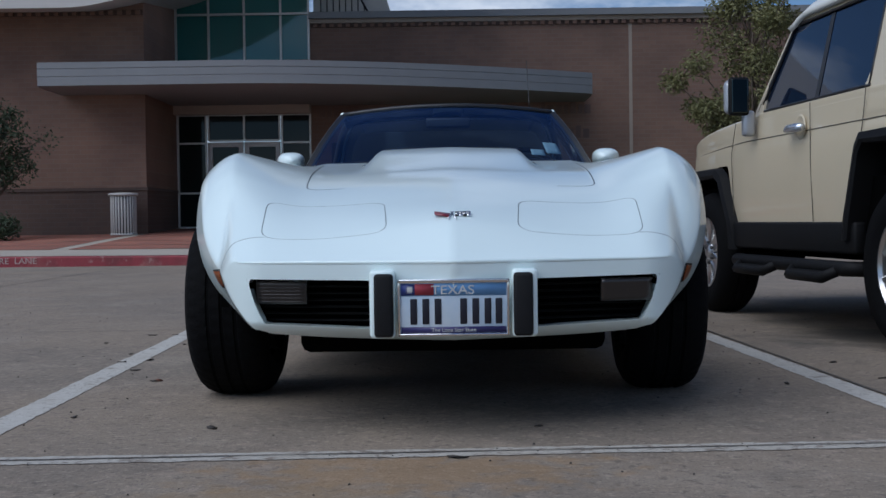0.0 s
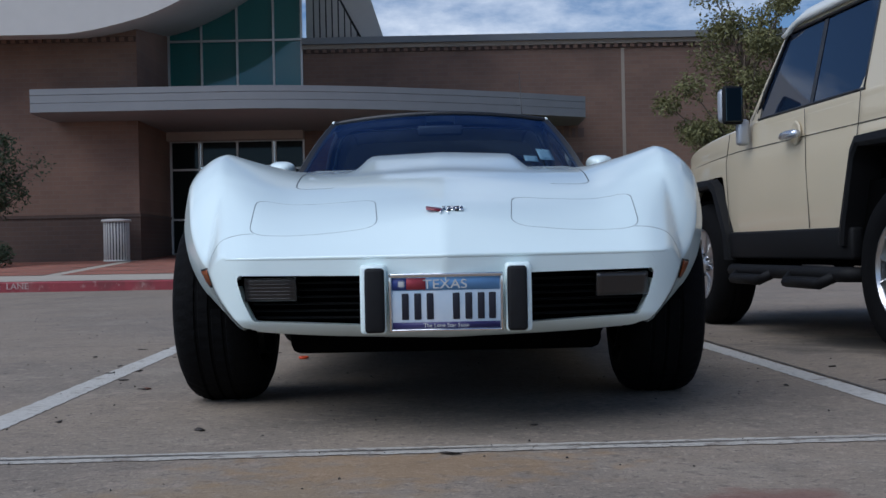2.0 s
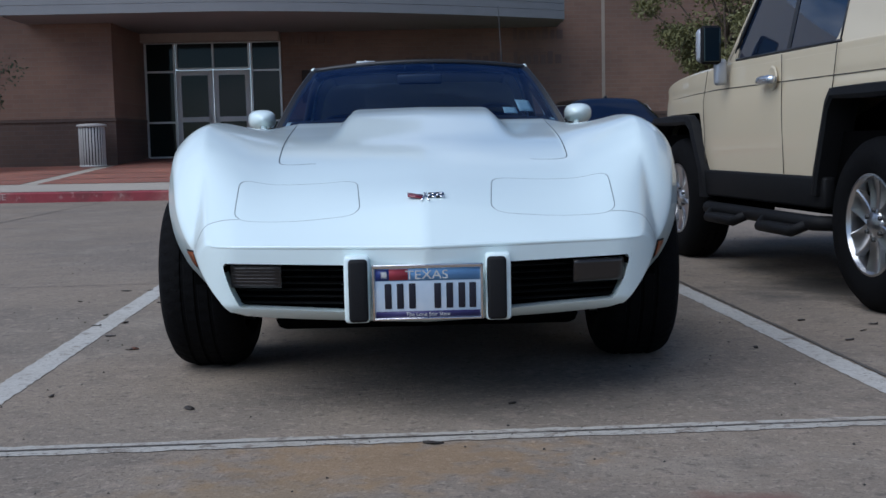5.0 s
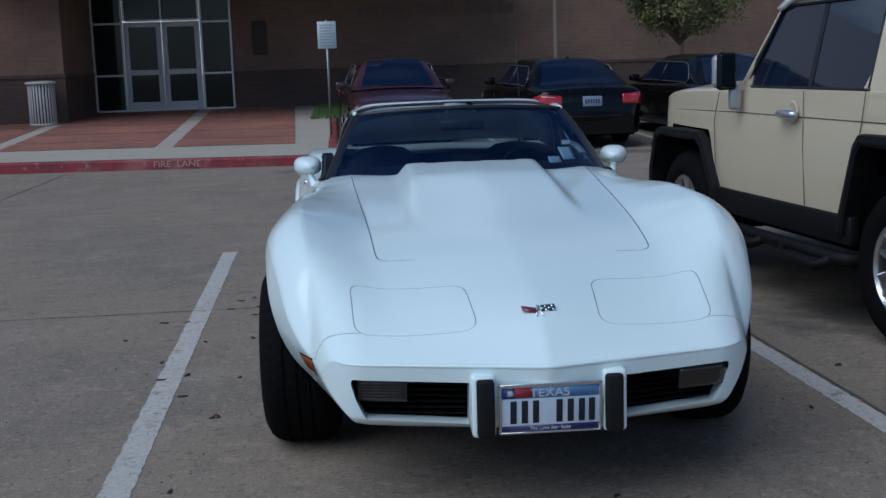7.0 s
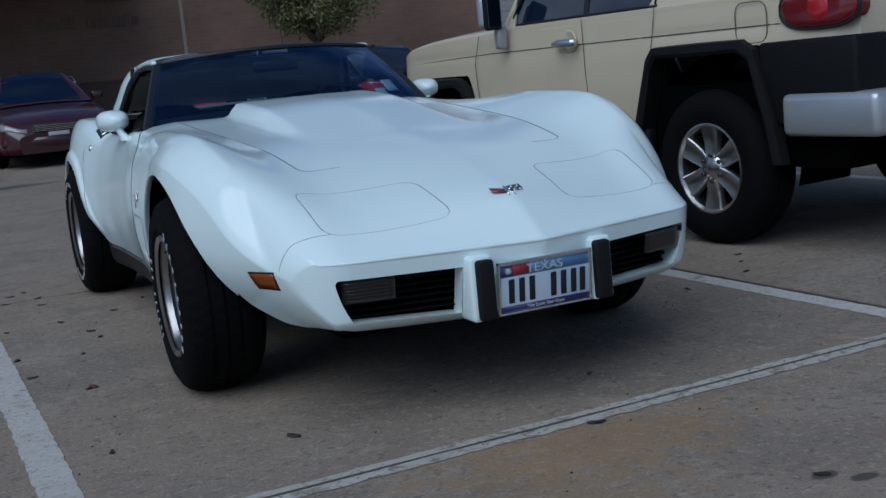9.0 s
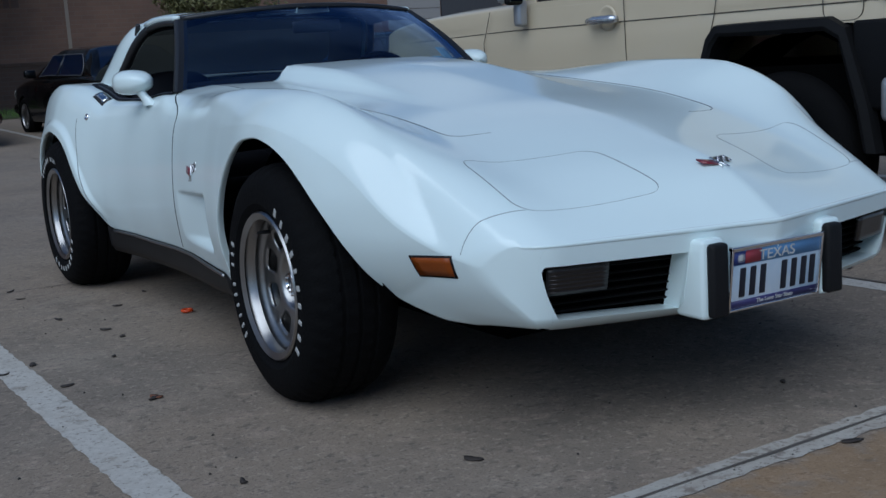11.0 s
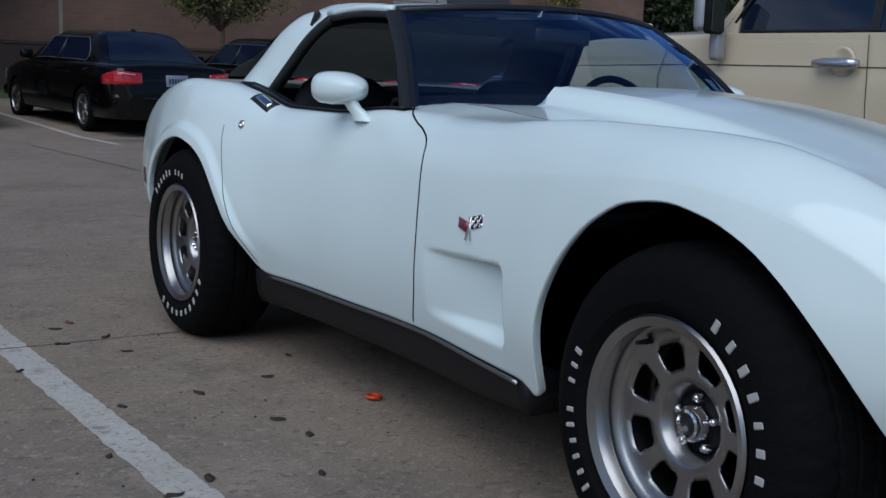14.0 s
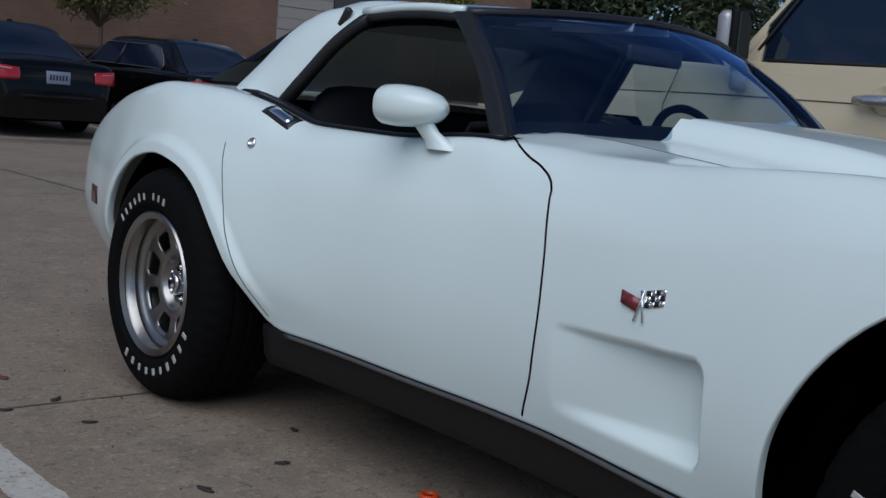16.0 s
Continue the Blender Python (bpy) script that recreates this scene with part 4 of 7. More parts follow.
# ---- wheels ----
def wheel(parent, x, y, s, r=0.342, width=0.272, x_out=0.912, turn=0.0, rot=0.0):
    """A white-lettered tyre on a slotted alloy rim; s: side (-1 or 1)."""
    h = width / 2
    prof = [(-h + 0.02, 0.205), (-h, 0.235), (-h - 0.002, 0.28), (-h + 0.014, 0.312), (-h + 0.03, 0.327), (-h + 0.05, 0.336), (-h + 0.075, r), (-0.054, r), (-0.051, r - 0.007), (-0.042, r - 0.007), (-0.039, r), (-0.007, r), (-0.004, r - 0.007), (0.004, r - 0.007), (0.007, r), (0.039, r), (0.042, r - 0.007), (0.051, r - 0.007), (0.054, r), (h - 0.075, r), (h - 0.05, 0.336), (h - 0.03, 0.327), (h - 0.014, 0.312), (h + 0.002, 0.28), (h, 0.235), (h - 0.02, 0.205)]
    turns = 4 * 46
    rows = []
    for k in range(turns):
        a = 2 * math.pi * k / turns
        row = []
        for u, q in prof:
            cut = 0.006 if (k % 4 == 0 and 0.32 < q and abs(u) > 0.08) or (k % 4 == 2 and q == r and 0.02 < abs(u) < 0.08) else 0.0
            row.append((u, (q - cut) * math.cos(a), (q - cut) * math.sin(a)))
        rows.append(row)
    bm = grid_mesh(rows, close_u=True)
    bmesh.ops.recalc_face_normals(bm, faces=bm.faces)
    hub = part("wheel", bm, TYRE, parent, "black tyre with raised white lettering", angle=30)
    xo = width / 2
    part("rim", lathe([(xo - 0.012, 0.190), (xo - 0.004, 0.208), (xo - 0.010, 0.213), (xo - 0.022, 0.205), (xo - 0.04, 0.194), (xo - 0.085, 0.188), (xo - 0.10, 0.182), (xo - 0.14, 0.180), (xo - 0.28, 0.180)], 64), ALLOY, hub, angle=50)
    # slotted face
    prof = [(xo - 0.046, 0.190), (xo - 0.062, 0.180), (xo - 0.068, 0.168), (xo - 0.070, 0.154), (xo - 0.071, 0.150), (xo - 0.073, 0.138), (xo - 0.075, 0.122), (xo - 0.077, 0.108), (xo - 0.078, 0.104), (xo - 0.079, 0.094), (xo - 0.081, 0.083), (xo - 0.085, 0.077), (xo - 0.105, 0.072), (xo - 0.112, 0.062)]
    steps = 128
    rows = [[(u, q * math.cos(2 * math.pi * k / steps), q * math.sin(2 * math.pi * k / steps)) for u, q in prof] for k in range(steps)]
    bm = grid_mesh(rows, close_u=True, keep=lambda i, j: not (3 <= j <= 7 and ((4 <= i % 16 < 12) or (i % 16 in (3, 12) and 4 <= j <= 6))))
    face = part("rim_face", bm, ALLOY, hub, solid=0.008, angle=60)
    stem = part("valve_stem", lathe([(xo - 0.10, 0.006), (xo - 0.05, 0.0055), (xo - 0.045, 0.0045), (xo - 0.03, 0.004), (xo - 0.028, 0.0)], 10), BLACK, hub)
    stem.location = (0, 0.172 * math.cos(2.2), 0.172 * math.sin(2.2))
    # near-black disc, the shade behind the slots put into its colour
    part("brake_disc", lathe([(xo - 0.145, 0.0), (xo - 0.145, 0.17), (xo - 0.15, 0.17)], 40), DARK, hub)
    part("hub_plate", lathe([(xo - 0.115, 0.0), (xo - 0.115, 0.070), (xo - 0.125, 0.072)], 32), BLACK, hub)
    cap = part("hub_cap", lathe([(xo - 0.116, 0.036), (xo - 0.082, 0.034), (xo - 0.074, 0.029), (xo - 0.072, 0.024), (xo - 0.080, 0.021), (xo - 0.082, 0.012), (xo - 0.081, 0.0)], 32), CHROME, hub, angle=35)
    part("cap_badge", lathe([(xo - 0.0795, 0.0), (xo - 0.0795, 0.0205), (xo - 0.083, 0.0215)], 24), TRIM, cap, "dark cap centre")
    for k in range(5):
        a = 2 * math.pi * k / 5 + 0.3
        nut = part("wheel_nut", lathe([(xo - 0.116, 0.009), (xo - 0.094, 0.009), (xo - 0.089, 0.006), (xo - 0.088, 0.0)], 6), CHROME, hub)
        nut.location = (0, 0.050 * math.cos(a), 0.050 * math.sin(a))
    # raised letters, kept as plain blocks
    rnd = random.Random(5)
    for start, count, gap, wide in ((0.54, 10, 0.182, 0.0155), (3.98, 6, 0.125, 0.0115), (4.84, 3, 0.13, 0.0115)):
        for k in range(count):
            a = -(start + k * gap)
            half, tall = wide * rnd.uniform(0.82, 1.08), rnd.choice((0.021, 0.022, 0.026))
            bm = box(xo - 0.006, xo + 0.003, -0.5 * half, 0.5 * half, 0.244, 0.244 + tall, 0.002, 1)
            part("raised_letter", bm, LETTER_WHITE, hub, smooth=False).matrix_local = pose(0, 0, 0, math.degrees(a), 0, 0)
    hub.matrix_local = pose(s * (x_out - width / 2), y, r - 0.004, 0, 0, (0 if s > 0 else 180) + turn) @ pose(0, 0, 0, rot, 0, 0)
    return hub


wheel(car, 0, 0.0, -1, rot=0, turn=-1.5)
wheel(car, 0, 0.0, 1, rot=70, turn=-1.5, x_out=0.885)
wheel(car, 0, 2.489, -1, rot=-83)
wheel(car, 0, 2.489, 1, rot=10)

# ---- glasshouse ----
def shield(u, v):
    """Windscreen surface: u across from -1 to 1, v up from 0 to 1."""
    base = Vector((0.665 * u, shield_base_y(0.665 * u) - 0.005, 0.898 - 0.018 * u * u))
    top = Vector((0.525 * u, 1.49 + 0.13 * u * u, 1.182 - 0.028 * u * u))
    p = base.lerp(top, v)
    p.y -= 0.035 * math.sin(math.pi * v) * (1 - 0.5 * u * u)
    p.z += 0.012 * math.sin(math.pi * v)
    return p


bm = grid_mesh([[shield(u, v) for u in np.linspace(-1, 1, 33)] for v in np.linspace(0, 1, 14)])
ws = part("windscreen", bm, GLASS, car, "blue-tinted windscreen")
ws.visible_shadow = False
part("windscreen_header", tube([shield(u, 1.0) + Vector((0, 0.012, 0.004)) for u in np.linspace(-1, 1, 30)], 0.012, 8), TRIM, car, "black header")
part("cowl_trim", tube([shield(u, 0.0) + Vector((0, 0.006, -0.014)) for u in np.linspace(-1, 1, 30)], 0.011, 8), TRIM, car)
for s in (-1, 1):
    line = [shield(s, v) + Vector((s * 0.004, 0.01, 0)) for v in np.linspace(-0.04, 1.02, 12)]
    rows = []
    for p in line:
        rows.append([p + Vector((s * 0.014, -0.018, 0.0)), p + Vector((s * 0.020, 0.0, 0.0)), p + Vector((s * 0.012, 0.042, 0.0)), p + Vector((-s * 0.02, 0.05, 0)), p + Vector((-s * 0.024, -0.012, 0))])
    bm = grid_mesh(rows, close_v=True)
    bmesh.ops.recalc_face_normals(bm, faces=bm.faces)
    part("windscreen_pillar", bm, TRIM, car, "black pillar", angle=40)


def hoop(t):
    """Front and rear edge of the roof hoop; t from 0 at the left foot to 1 at the right foot."""
    s = -1 if t < 0.5 else 1
    u = abs(2 * t - 1)
    fx = curve((0, 0.0), (0.35, 0.40), (0.55, 0.525), (0.68, 0.572), (0.85, 0.612), (1, 0.648))
    fz = curve((0, 1.196), (0.35, 1.186), (0.55, 1.158), (0.68, 1.10), (0.85, 0.985), (1, 0.872))
    fy = curve((0, 1.97), (0.35, 1.99), (0.55, 2.03), (0.68, 2.10), (0.85, 2.21), (1, 2.31))
    ry = curve((0, 2.16), (0.35, 2.20), (0.55, 2.27), (0.68, 2.35), (0.85, 2.47), (1, 2.60))
    return Vector((s * fx(u), fy(u), fz(u))), Vector((s * fx(u) * (1 - 0.02 * u), ry(u), fz(u) + 0.02 * u * u - 0.012 * (1 - u)))


rows = []
for t in np.linspace(0, 1, 61):
    a, b = hoop(t)
    out = Vector((a.x * 0.6, 0, 1)).normalized() if abs(a.x) < 0.5 else Vector((math.copysign(1, a.x), 0, 0.35)).normalized()
    rows.append([a + Vector((0, 0.012, 0)) - out * 0.03, a, a + out * 0.006] + [a.lerp(b, k) + out * (0.006 + 0.014 * math.sin(math.pi * k)) for k in (0.2, 0.4, 0.6, 0.8)] + [b, b - out * 0.03])
bm = grid_mesh(rows)
bmesh.ops.recalc_face_normals(bm, faces=bm.faces)
part("roof_hoop", bm, PAINT, car, angle=50)
rows = []
for t in np.linspace(0, 1, 61):
    a, b = hoop(t)
    out = Vector((a.x * 0.6, 0, 1)).normalized() if abs(a.x) < 0.5 else Vector((math.copysign(1, a.x), 0, 0.35)).normalized()
    rows.append([a - out * 0.034 + Vector((0, 0.006, 0)), b - out * 0.034, b - out * 0.03 + Vector((0, 0.12, -0.03))])
part("hoop_lining", grid_mesh(rows), LEATHER, car, "black inner lining")
part("hoop_seal", tube([hoop(t)[0] + Vector((0, -0.016, -0.012)) for t in np.linspace(0, 1, 61)], 0.021, 8), TRIM, car)
# rear glass runs down to the deck
rows = []
for v in np.linspace(0, 1, 12):
    row = []
    for t in np.linspace(0.08, 0.92, 25):
        b = hoop(t)[1]
        u = 2 * t - 1
        foot = Vector((0.60 * u / 0.84, 2.95 - 0.25 * u * u, 0.935))
        p = b.lerp(foot, v)
        p.z += 0.02 * math.sin(math.pi * v)
        row.append(p)
    rows.append(row)
part("rear_glass", grid_mesh(rows), REAR_GLASS, car).visible_shadow = False
# centre bar and roof panels
bm = grid_mesh([[(x, y, 1.196 - 0.012 * (1 - k) - 0.9 * x * x + dz) for x, dz in ((-0.075, -0.02), (-0.07, 0), (0, 0.002), (0.07, 0), (0.075, -0.02))] for k, y in ((t, 1.49 + 0.5 * t) for t in np.linspace(0, 1, 8))])
part("roof_centre_bar", bm, PAINT, car)
for s in (-1, 1):
    rows = []
    for t in np.linspace(0, 1, 10):
        a, b = shield(s * (0.14 + 0.86 * t), 1.0), hoop(0.5 + s * 0.5 * (0.06 + 0.52 * t))[0]
        row = []
        for v in np.linspace(0.04, 0.985, 9):
            p = a.lerp(b, v)
            p.z += 0.012 * math.sin(math.pi * v) + 0.004
            row.append(p)
        rows.append(row)
    panel = part("roof_panel", grid_mesh(rows), SMOKED, car, "smoked glass lift-out roof panel")
    part("panel_lining", grid_mesh([[p - Vector((0, 0, 0.022 + 0.022 * max(0, i - 6) / 3)) for p in row] for i, row in enumerate(rows)]), LEATHER, panel, "black inner lining")
    edge = [p + Vector((s * 0.006, 0, 0.002)) for p in rows[-1]]
    part("roof_panel_edge", tube(edge, 0.012, 8), PAINT, panel)
    part("roof_seal", tube([p + Vector((0, 0, -0.02)) for p in edge], 0.013, 6), TRIM, panel)
    # drip catch at the hoop corner
    c = hoop(0.5 + s * 0.5 * 0.62)[0] + Vector((s * 0.012, 0.04, 0.004))
    ob = part("roof_latch", box(-0.009, 0.009, -0.036, 0.036, -0.012, 0.008, 0.004), ALLOY_DARK, panel)
    ob.matrix_local = Matrix.Translation(c) @ pose(0, 0, 0, -52, 0, 0)
    # side glass and its sill seal
    top = [p + Vector((0, 0, -0.012)) for p in rows[-1]]
    feet = [Vector((s * 0.700, 1.31 + 0.80 * k, Z_CREST(1.31 + 0.80 * k) - 0.004)) for k in np.linspace(0, 1, 9)]
    lines = []
    for v in np.linspace(0, 1, 7):
        lines.append([f.lerp(q, v) + Vector((s * 0.012 * math.sin(math.pi * v), 0, 0)) for f, q in zip(feet, top)])
    if s > 0:
        sg = part("side_glass", grid_mesh(lines), SIDE_GLASS, car, "clear side window, wound up")
        sg.visible_shadow = False
    part("window_seal", tube([Vector((s * 0.708, y, Z_CREST(y) + 0.002)) for y in np.linspace(1.26, 2.28, 20)], 0.008, 6), TRIM, car)
    # black sill cap inside the window
    rows = [[Vector((s * x, y, Z_CREST(y) + dz)) for x, dz in ((0.725, 0.002), (0.712, 0.007), (0.67, 0.006), (0.63, -0.03), (0.628, -0.12))] for y in np.linspace(1.24, 2.36, 24)]
    part("sill_cap", grid_mesh(rows), LEATHER, car, "black padded sill")
    # door mirror
    rows = []
    for a in np.linspace(0, 2 * math.pi, 28, endpoint=False):
        row = []
        for k, (dy, q) in enumerate(((-0.075, 0.02), (-0.07, 0.35), (-0.05, 0.68), (-0.015, 0.93), (0.02, 1.0), (0.045, 0.97), (0.05, 0.90), (0.042, 0.85), (0.042, 0.01))):
            ca, sa = math.cos(a), math.sin(a)
            sup = (abs(ca) ** 2.6 + abs(sa) ** 2.6) ** (-1 / 2.6)
            row.append((0.068 * q * ca * sup, 1.3 * dy, 0.048 * q * sa * sup))
        rows.append(row)
    bm = grid_mesh(rows, close_u=True)
    bmesh.ops.recalc_face_normals(bm, faces=bm.faces)
    mir = part("door_mirror", bm, PAINT, car, angle=60)
    mir.matrix_local = pose(s * 0.778, 1.50, 0.920, 0, 0, -s * 10)
    rows = []
    for k, (c, q) in enumerate((((0.0, -0.03, -0.028), 0.024), ((-s * 0.006, -0.050, -0.052), 0.022), ((-s * 0.014, -0.075, -0.074), 0.028), ((-s * 0.02, -0.088, -0.090), 0.038))):
        rows.append([(c[0] + 0.75 * q * math.cos(a), c[1] + 1.35 * q * math.sin(a), c[2]) for a in np.linspace(0, 2 * math.pi, 18, endpoint=False)])
    part("mirror_foot", grid_mesh(rows, close_v=True), PAINT, mir)
    part("mirror_glass", prism([(0.054 * math.cos(a), 0.034 * math.sin(a)) for a in np.linspace(0, 2 * math.pi, 24, endpoint=False)], 0, 0.003), CHROME, mir).matrix_local = pose(0, 0.060, 0, -90, 0, 0)

# cabin
STICKER = mat("sticker_paper", (0.30, 0.42, 0.47), 0.6, vary=0.5, scale=60)
part("cabin_tub", box(-0.66, 0.66, 1.0, 2.45, 0.28, 0.50, 0.03), LEATHER, car)
part("cabin_rear_wall", box(-0.62, 0.62, 2.32, 2.40, 0.4, 0.90, 0.02), LEATHER, car)
for s in (-1, 1):
    part("door_card", box(s * 0.655, s * 0.70, 1.2, 2.3, 0.4, 0.83, 0.01), LEATHER, car)
rows = [[(x, shield_base_y(x) + dy * (1 - 0.45 * (x / 0.62) ** 2), z - 0.02 * (x / 0.62) ** 2) for x in np.linspace(-0.62, 0.62, 17)] for dy, z in ((0.03, 0.865), (0.12, 0.888), (0.28, 0.902), (0.38, 0.898), (0.43, 0.86), (0.44, 0.62))]
part("dashboard", grid_mesh(rows), LEATHER, car, solid=0.02)
for s in (-1, 1):
    seat = part("seat", box(s * 0.16, s * 0.60, 1.62, 2.08, 0.42, 0.60, 0.06, 4), LEATHER, car, "black vinyl bucket seat")
    rows = []
    for k, (y, z, w) in enumerate(((2.10, 0.55, 0.23), (2.16, 0.70, 0.24), (2.21, 0.82, 0.22), (2.23, 0.88, 0.19), (2.24, 0.92, 0.16), (2.246, 0.945, 0.12), (2.25, 0.955, 0.05))):
        rows.append([(s * 0.38 + w * math.cos(a), y + 0.055 * math.sin(a), z) for a in np.linspace(0, 2 * math.pi, 20, endpoint=False)])
    bm = grid_mesh(rows, close_v=True)
    bm.faces.new(list(bm.verts)[-20:])
    part("seat_back", bm, LEATHER, seat, angle=60)
part("centre_console", box(-0.12, 0.12, 1.4, 2.3, 0.45, 0.68, 0.03), LEATHER, car)
sw = part("steering_wheel", tube([(0.38 + 0.185 * math.cos(a), 0.185 * math.sin(a) * 0.35, 0.185 * math.sin(a) * 0.94) for a in np.linspace(0, 2 * math.pi, 36, endpoint=False)], 0.013, 8, closed=True), LEATHER, car)
sw.location = (0, 1.60, 0.80)
part("steering_column", tube([(0.38, 1.45, 0.72), (0.38, 1.59, 0.80)], 0.03, 10), LEATHER, car)
bm = tube([(0.38 - 0.18, 1.60, 0.80), (0.38 + 0.18, 1.60, 0.80)], 0.014, 8)
part("steering_spoke", bm, ALLOY, car)
part("aerial", tube([(0.53, 3.0, 0.90), (0.52, 3.03, 1.25), (0.505, 3.07, 1.62)], [0.004, 0.003, 0.002], 6), TRIM, car, "thin black aerial rod")
part("interior_mirror", box(-0.11, 0.11, 1.46, 1.48, 1.075, 1.125, 0.012, 3), TRIM, car)
for u0, u1, v0, v1 in ((0.72, 0.83, 0.14, 0.32), (0.60, 0.70, 0.10, 0.19)):
    rows = [[shield(u, v) + Vector((0, 0.008, -0.004)) for u in np.linspace(u0, u1, 5)] for v in np.linspace(v0, v1, 4)]
    part("inspection_sticker", grid_mesh(rows), STICKER, car, "pale blue paper sticker inside the glass", solid=0.001)


# ---- paint on the lot ----
def strip(x0, y0, x1, y1, width, name="bay_line", z=0.0022, material=LINE_PAINT, label="worn white painted parking line", jag=0.0045):
    d = Vector((x1 - x0, y1 - y0, 0)).normalized()
    a = Vector((-d.y, d.x, 0)) * width / 2
    p, q = Vector((x0, y0, 0)), Vector((x1, y1, 0))
    n = min(260, max(2, int((q - p).length / 0.03)))
    rnd = random.Random(round(abs(x0) * 100 + abs(y1) * 7))
    rows = []
    for i in range(n + 1):
        c = p.lerp(q, i / n)
        j, k = rnd.uniform(-jag, jag), rnd.uniform(-jag, jag)
        up = Vector((0, 0, ground_z(c.y) + z))
        rows.append([c + a * (1 + 2 * j / width) + up, c - a * (1 + 2 * k / width) + up])
    return tagged(link(name, grid_mesh(rows), material, smooth=False), label, "road marking", kind="structure")


JOINT = mat("dark_joint", (0.10, 0.087, 0.075), 0.95, vary=0.6, scale=8, big=0.6, big_scale=2.0)
strip(-1.394, -1.175, -1.535, 4.75, 0.11)
strip(1.447, -1.083, 1.21, 4.75, 0.10)
strip(-2.6, -1.275, 7.0, -0.965, 0.098, material=OLD_LINE, label="old flaking white line across the bay end", jag=0.007)
strip(4.2, -0.994, 4.1, 4.75, 0.11)
strip(2.05, 12.5, 1.75, 21.0, 0.10)
strip(4.75, 12.5, 4.45, 21.0, 0.10)
strip(-30, -2.17, 30, -0.205, 0.010, "joint", 0.0045, JOINT, "dark joint in the concrete", 0.003)
strip(1.510, -1.06, 1.0, 12.5, 0.014, "joint", 0.0045, JOINT, "dark joint in the concrete", 0.003)
strip(-20, 2.0, 20, 3.1, 0.008, "joint", 0.003, JOINT, "dark joint in the concrete", 0.003)
strip(-4.35, -12, -4.68, 13.0, 0.014, "joint", 0.003, JOINT, "dark joint in the concrete", 0.004)
strip(-20, 7.2, 20, 8.2, 0.009, "joint", 0.003, JOINT, "dark joint in the concrete", 0.003)


# ---- kerb, walk and brick plaza ----
def kerb_y(x):
    return 13.15 - 0.10 * (x + 4.5)


def plaza_z(y):
    return 0.14 + 0.031 * (y - 12.8)


edge = [(x, kerb_y(x)) for x in np.linspace(-40, -1.35, 40)]
cx, cy, r = -1.35, kerb_y(-1.35) + 0.6, 0.6
edge += [(cx + r * math.sin(a), cy - r * math.cos(a)) for a in np.linspace(0.15, math.pi / 2, 9)]
edge += [(-0.75 - 0.01 * k, cy + k) for k in (1, 3, 6, 10.5)]
bm = bmesh.new()
inner = []
for i, (x, y) in enumerate(edge):
    q, p = edge[min(i + 1, len(edge) - 1)], edge[max(i - 1, 0)]
    d = Vector((q[0] - p[0], q[1] - p[1])).normalized()
    inner.append((x - d.y * 0.15, y + d.x * 0.15))
rows = []
for (x, y), (u, v) in zip(edge, inner):
    z = plaza_z(y)
    g = ground_z(y) - 0.05
    m = ((x * 0.85 + u * 0.15), (y * 0.85 + v * 0.15))
    rows.append([(x, y, g), (x, y, z - 0.02), (m[0], m[1], z - 0.002), (u, v, z)])
grid_mesh(rows, bm)
bmesh.ops.recalc_face_normals(bm, faces=bm.faces)
kerb = tagged(link("kerb", bm, RED_KERB, angle=50), "worn red-painted concrete kerb of the fire lane", "kerb", kind="structure")
bm = bmesh.new()
grid_mesh([[(x, y + (24.7 - y) * t, plaza_z(y + (24.7 - y) * t)) for t in np.linspace(0, 1, 8)] for x, y in inner[: 40]] + [[(x, max(y, kerb_y(-1.35) + 0.15) + (24.7 - max(y, 13)) * t, plaza_z(y + (24.7 - y) * t)) for t in np.linspace(0, 1, 8)] for x, y in inner[40:50]], bm)
walk_top = tagged(link("pavement", bm, WALK, smooth=False), "pale concrete walk before the entrance", "pavement", kind="structure")
for x0, x1 in ((-3.45, -1.45), (-6.35, -3.75), (-9.3, -6.65), (-12.2, -9.6), (-16.0, -12.6)):
    for t0, t1 in ((0.165, 0.275), (0.283, 0.42), (0.428, 0.60), (0.608, 0.97)):
        pts = []
        for tx, tt in ((x0, t0), (x1, t0), (x1, t1), (x0, t1)):
            y = kerb_y(tx) + (24.7 - kerb_y(tx)) * tt
            lean = -0.5 * (tt - 0.165)
            pts.append((tx + lean, y, plaza_z(y) + 0.006))
        bm = bmesh.new()
        bm.faces.new([bm.verts.new(p) for p in pts])
        ob = link("brick_paving", bm, PAVER, walk_top, smooth=False)

FADED = mat("faded_stencil_paint", (0.42, 0.31, 0.29), 0.85, vary=0.9, scale=18)
for x, gap in ((-6.56, 0), (-3.11, 0), (-10.2, 0)):
    ob = lettering("FIRE  LANE", 0.160, FADED, "kerb_stencil", kerb, pose(x, kerb_y(x) - 0.006, plaza_z(kerb_y(x)) - 0.07, 90, 0, -5.7) @ Matrix.Diagonal((0.92, 0.8, 1, 1)), 0.003)

# ---- the building ----
def wall_box(name, x0, x1, y0, y1, z0, z1, material, label, cat="wall"):
    return tagged(link(name, box(x0, x1, y0, y1, z0, z1), material, smooth=False), label, cat, kind="structure")


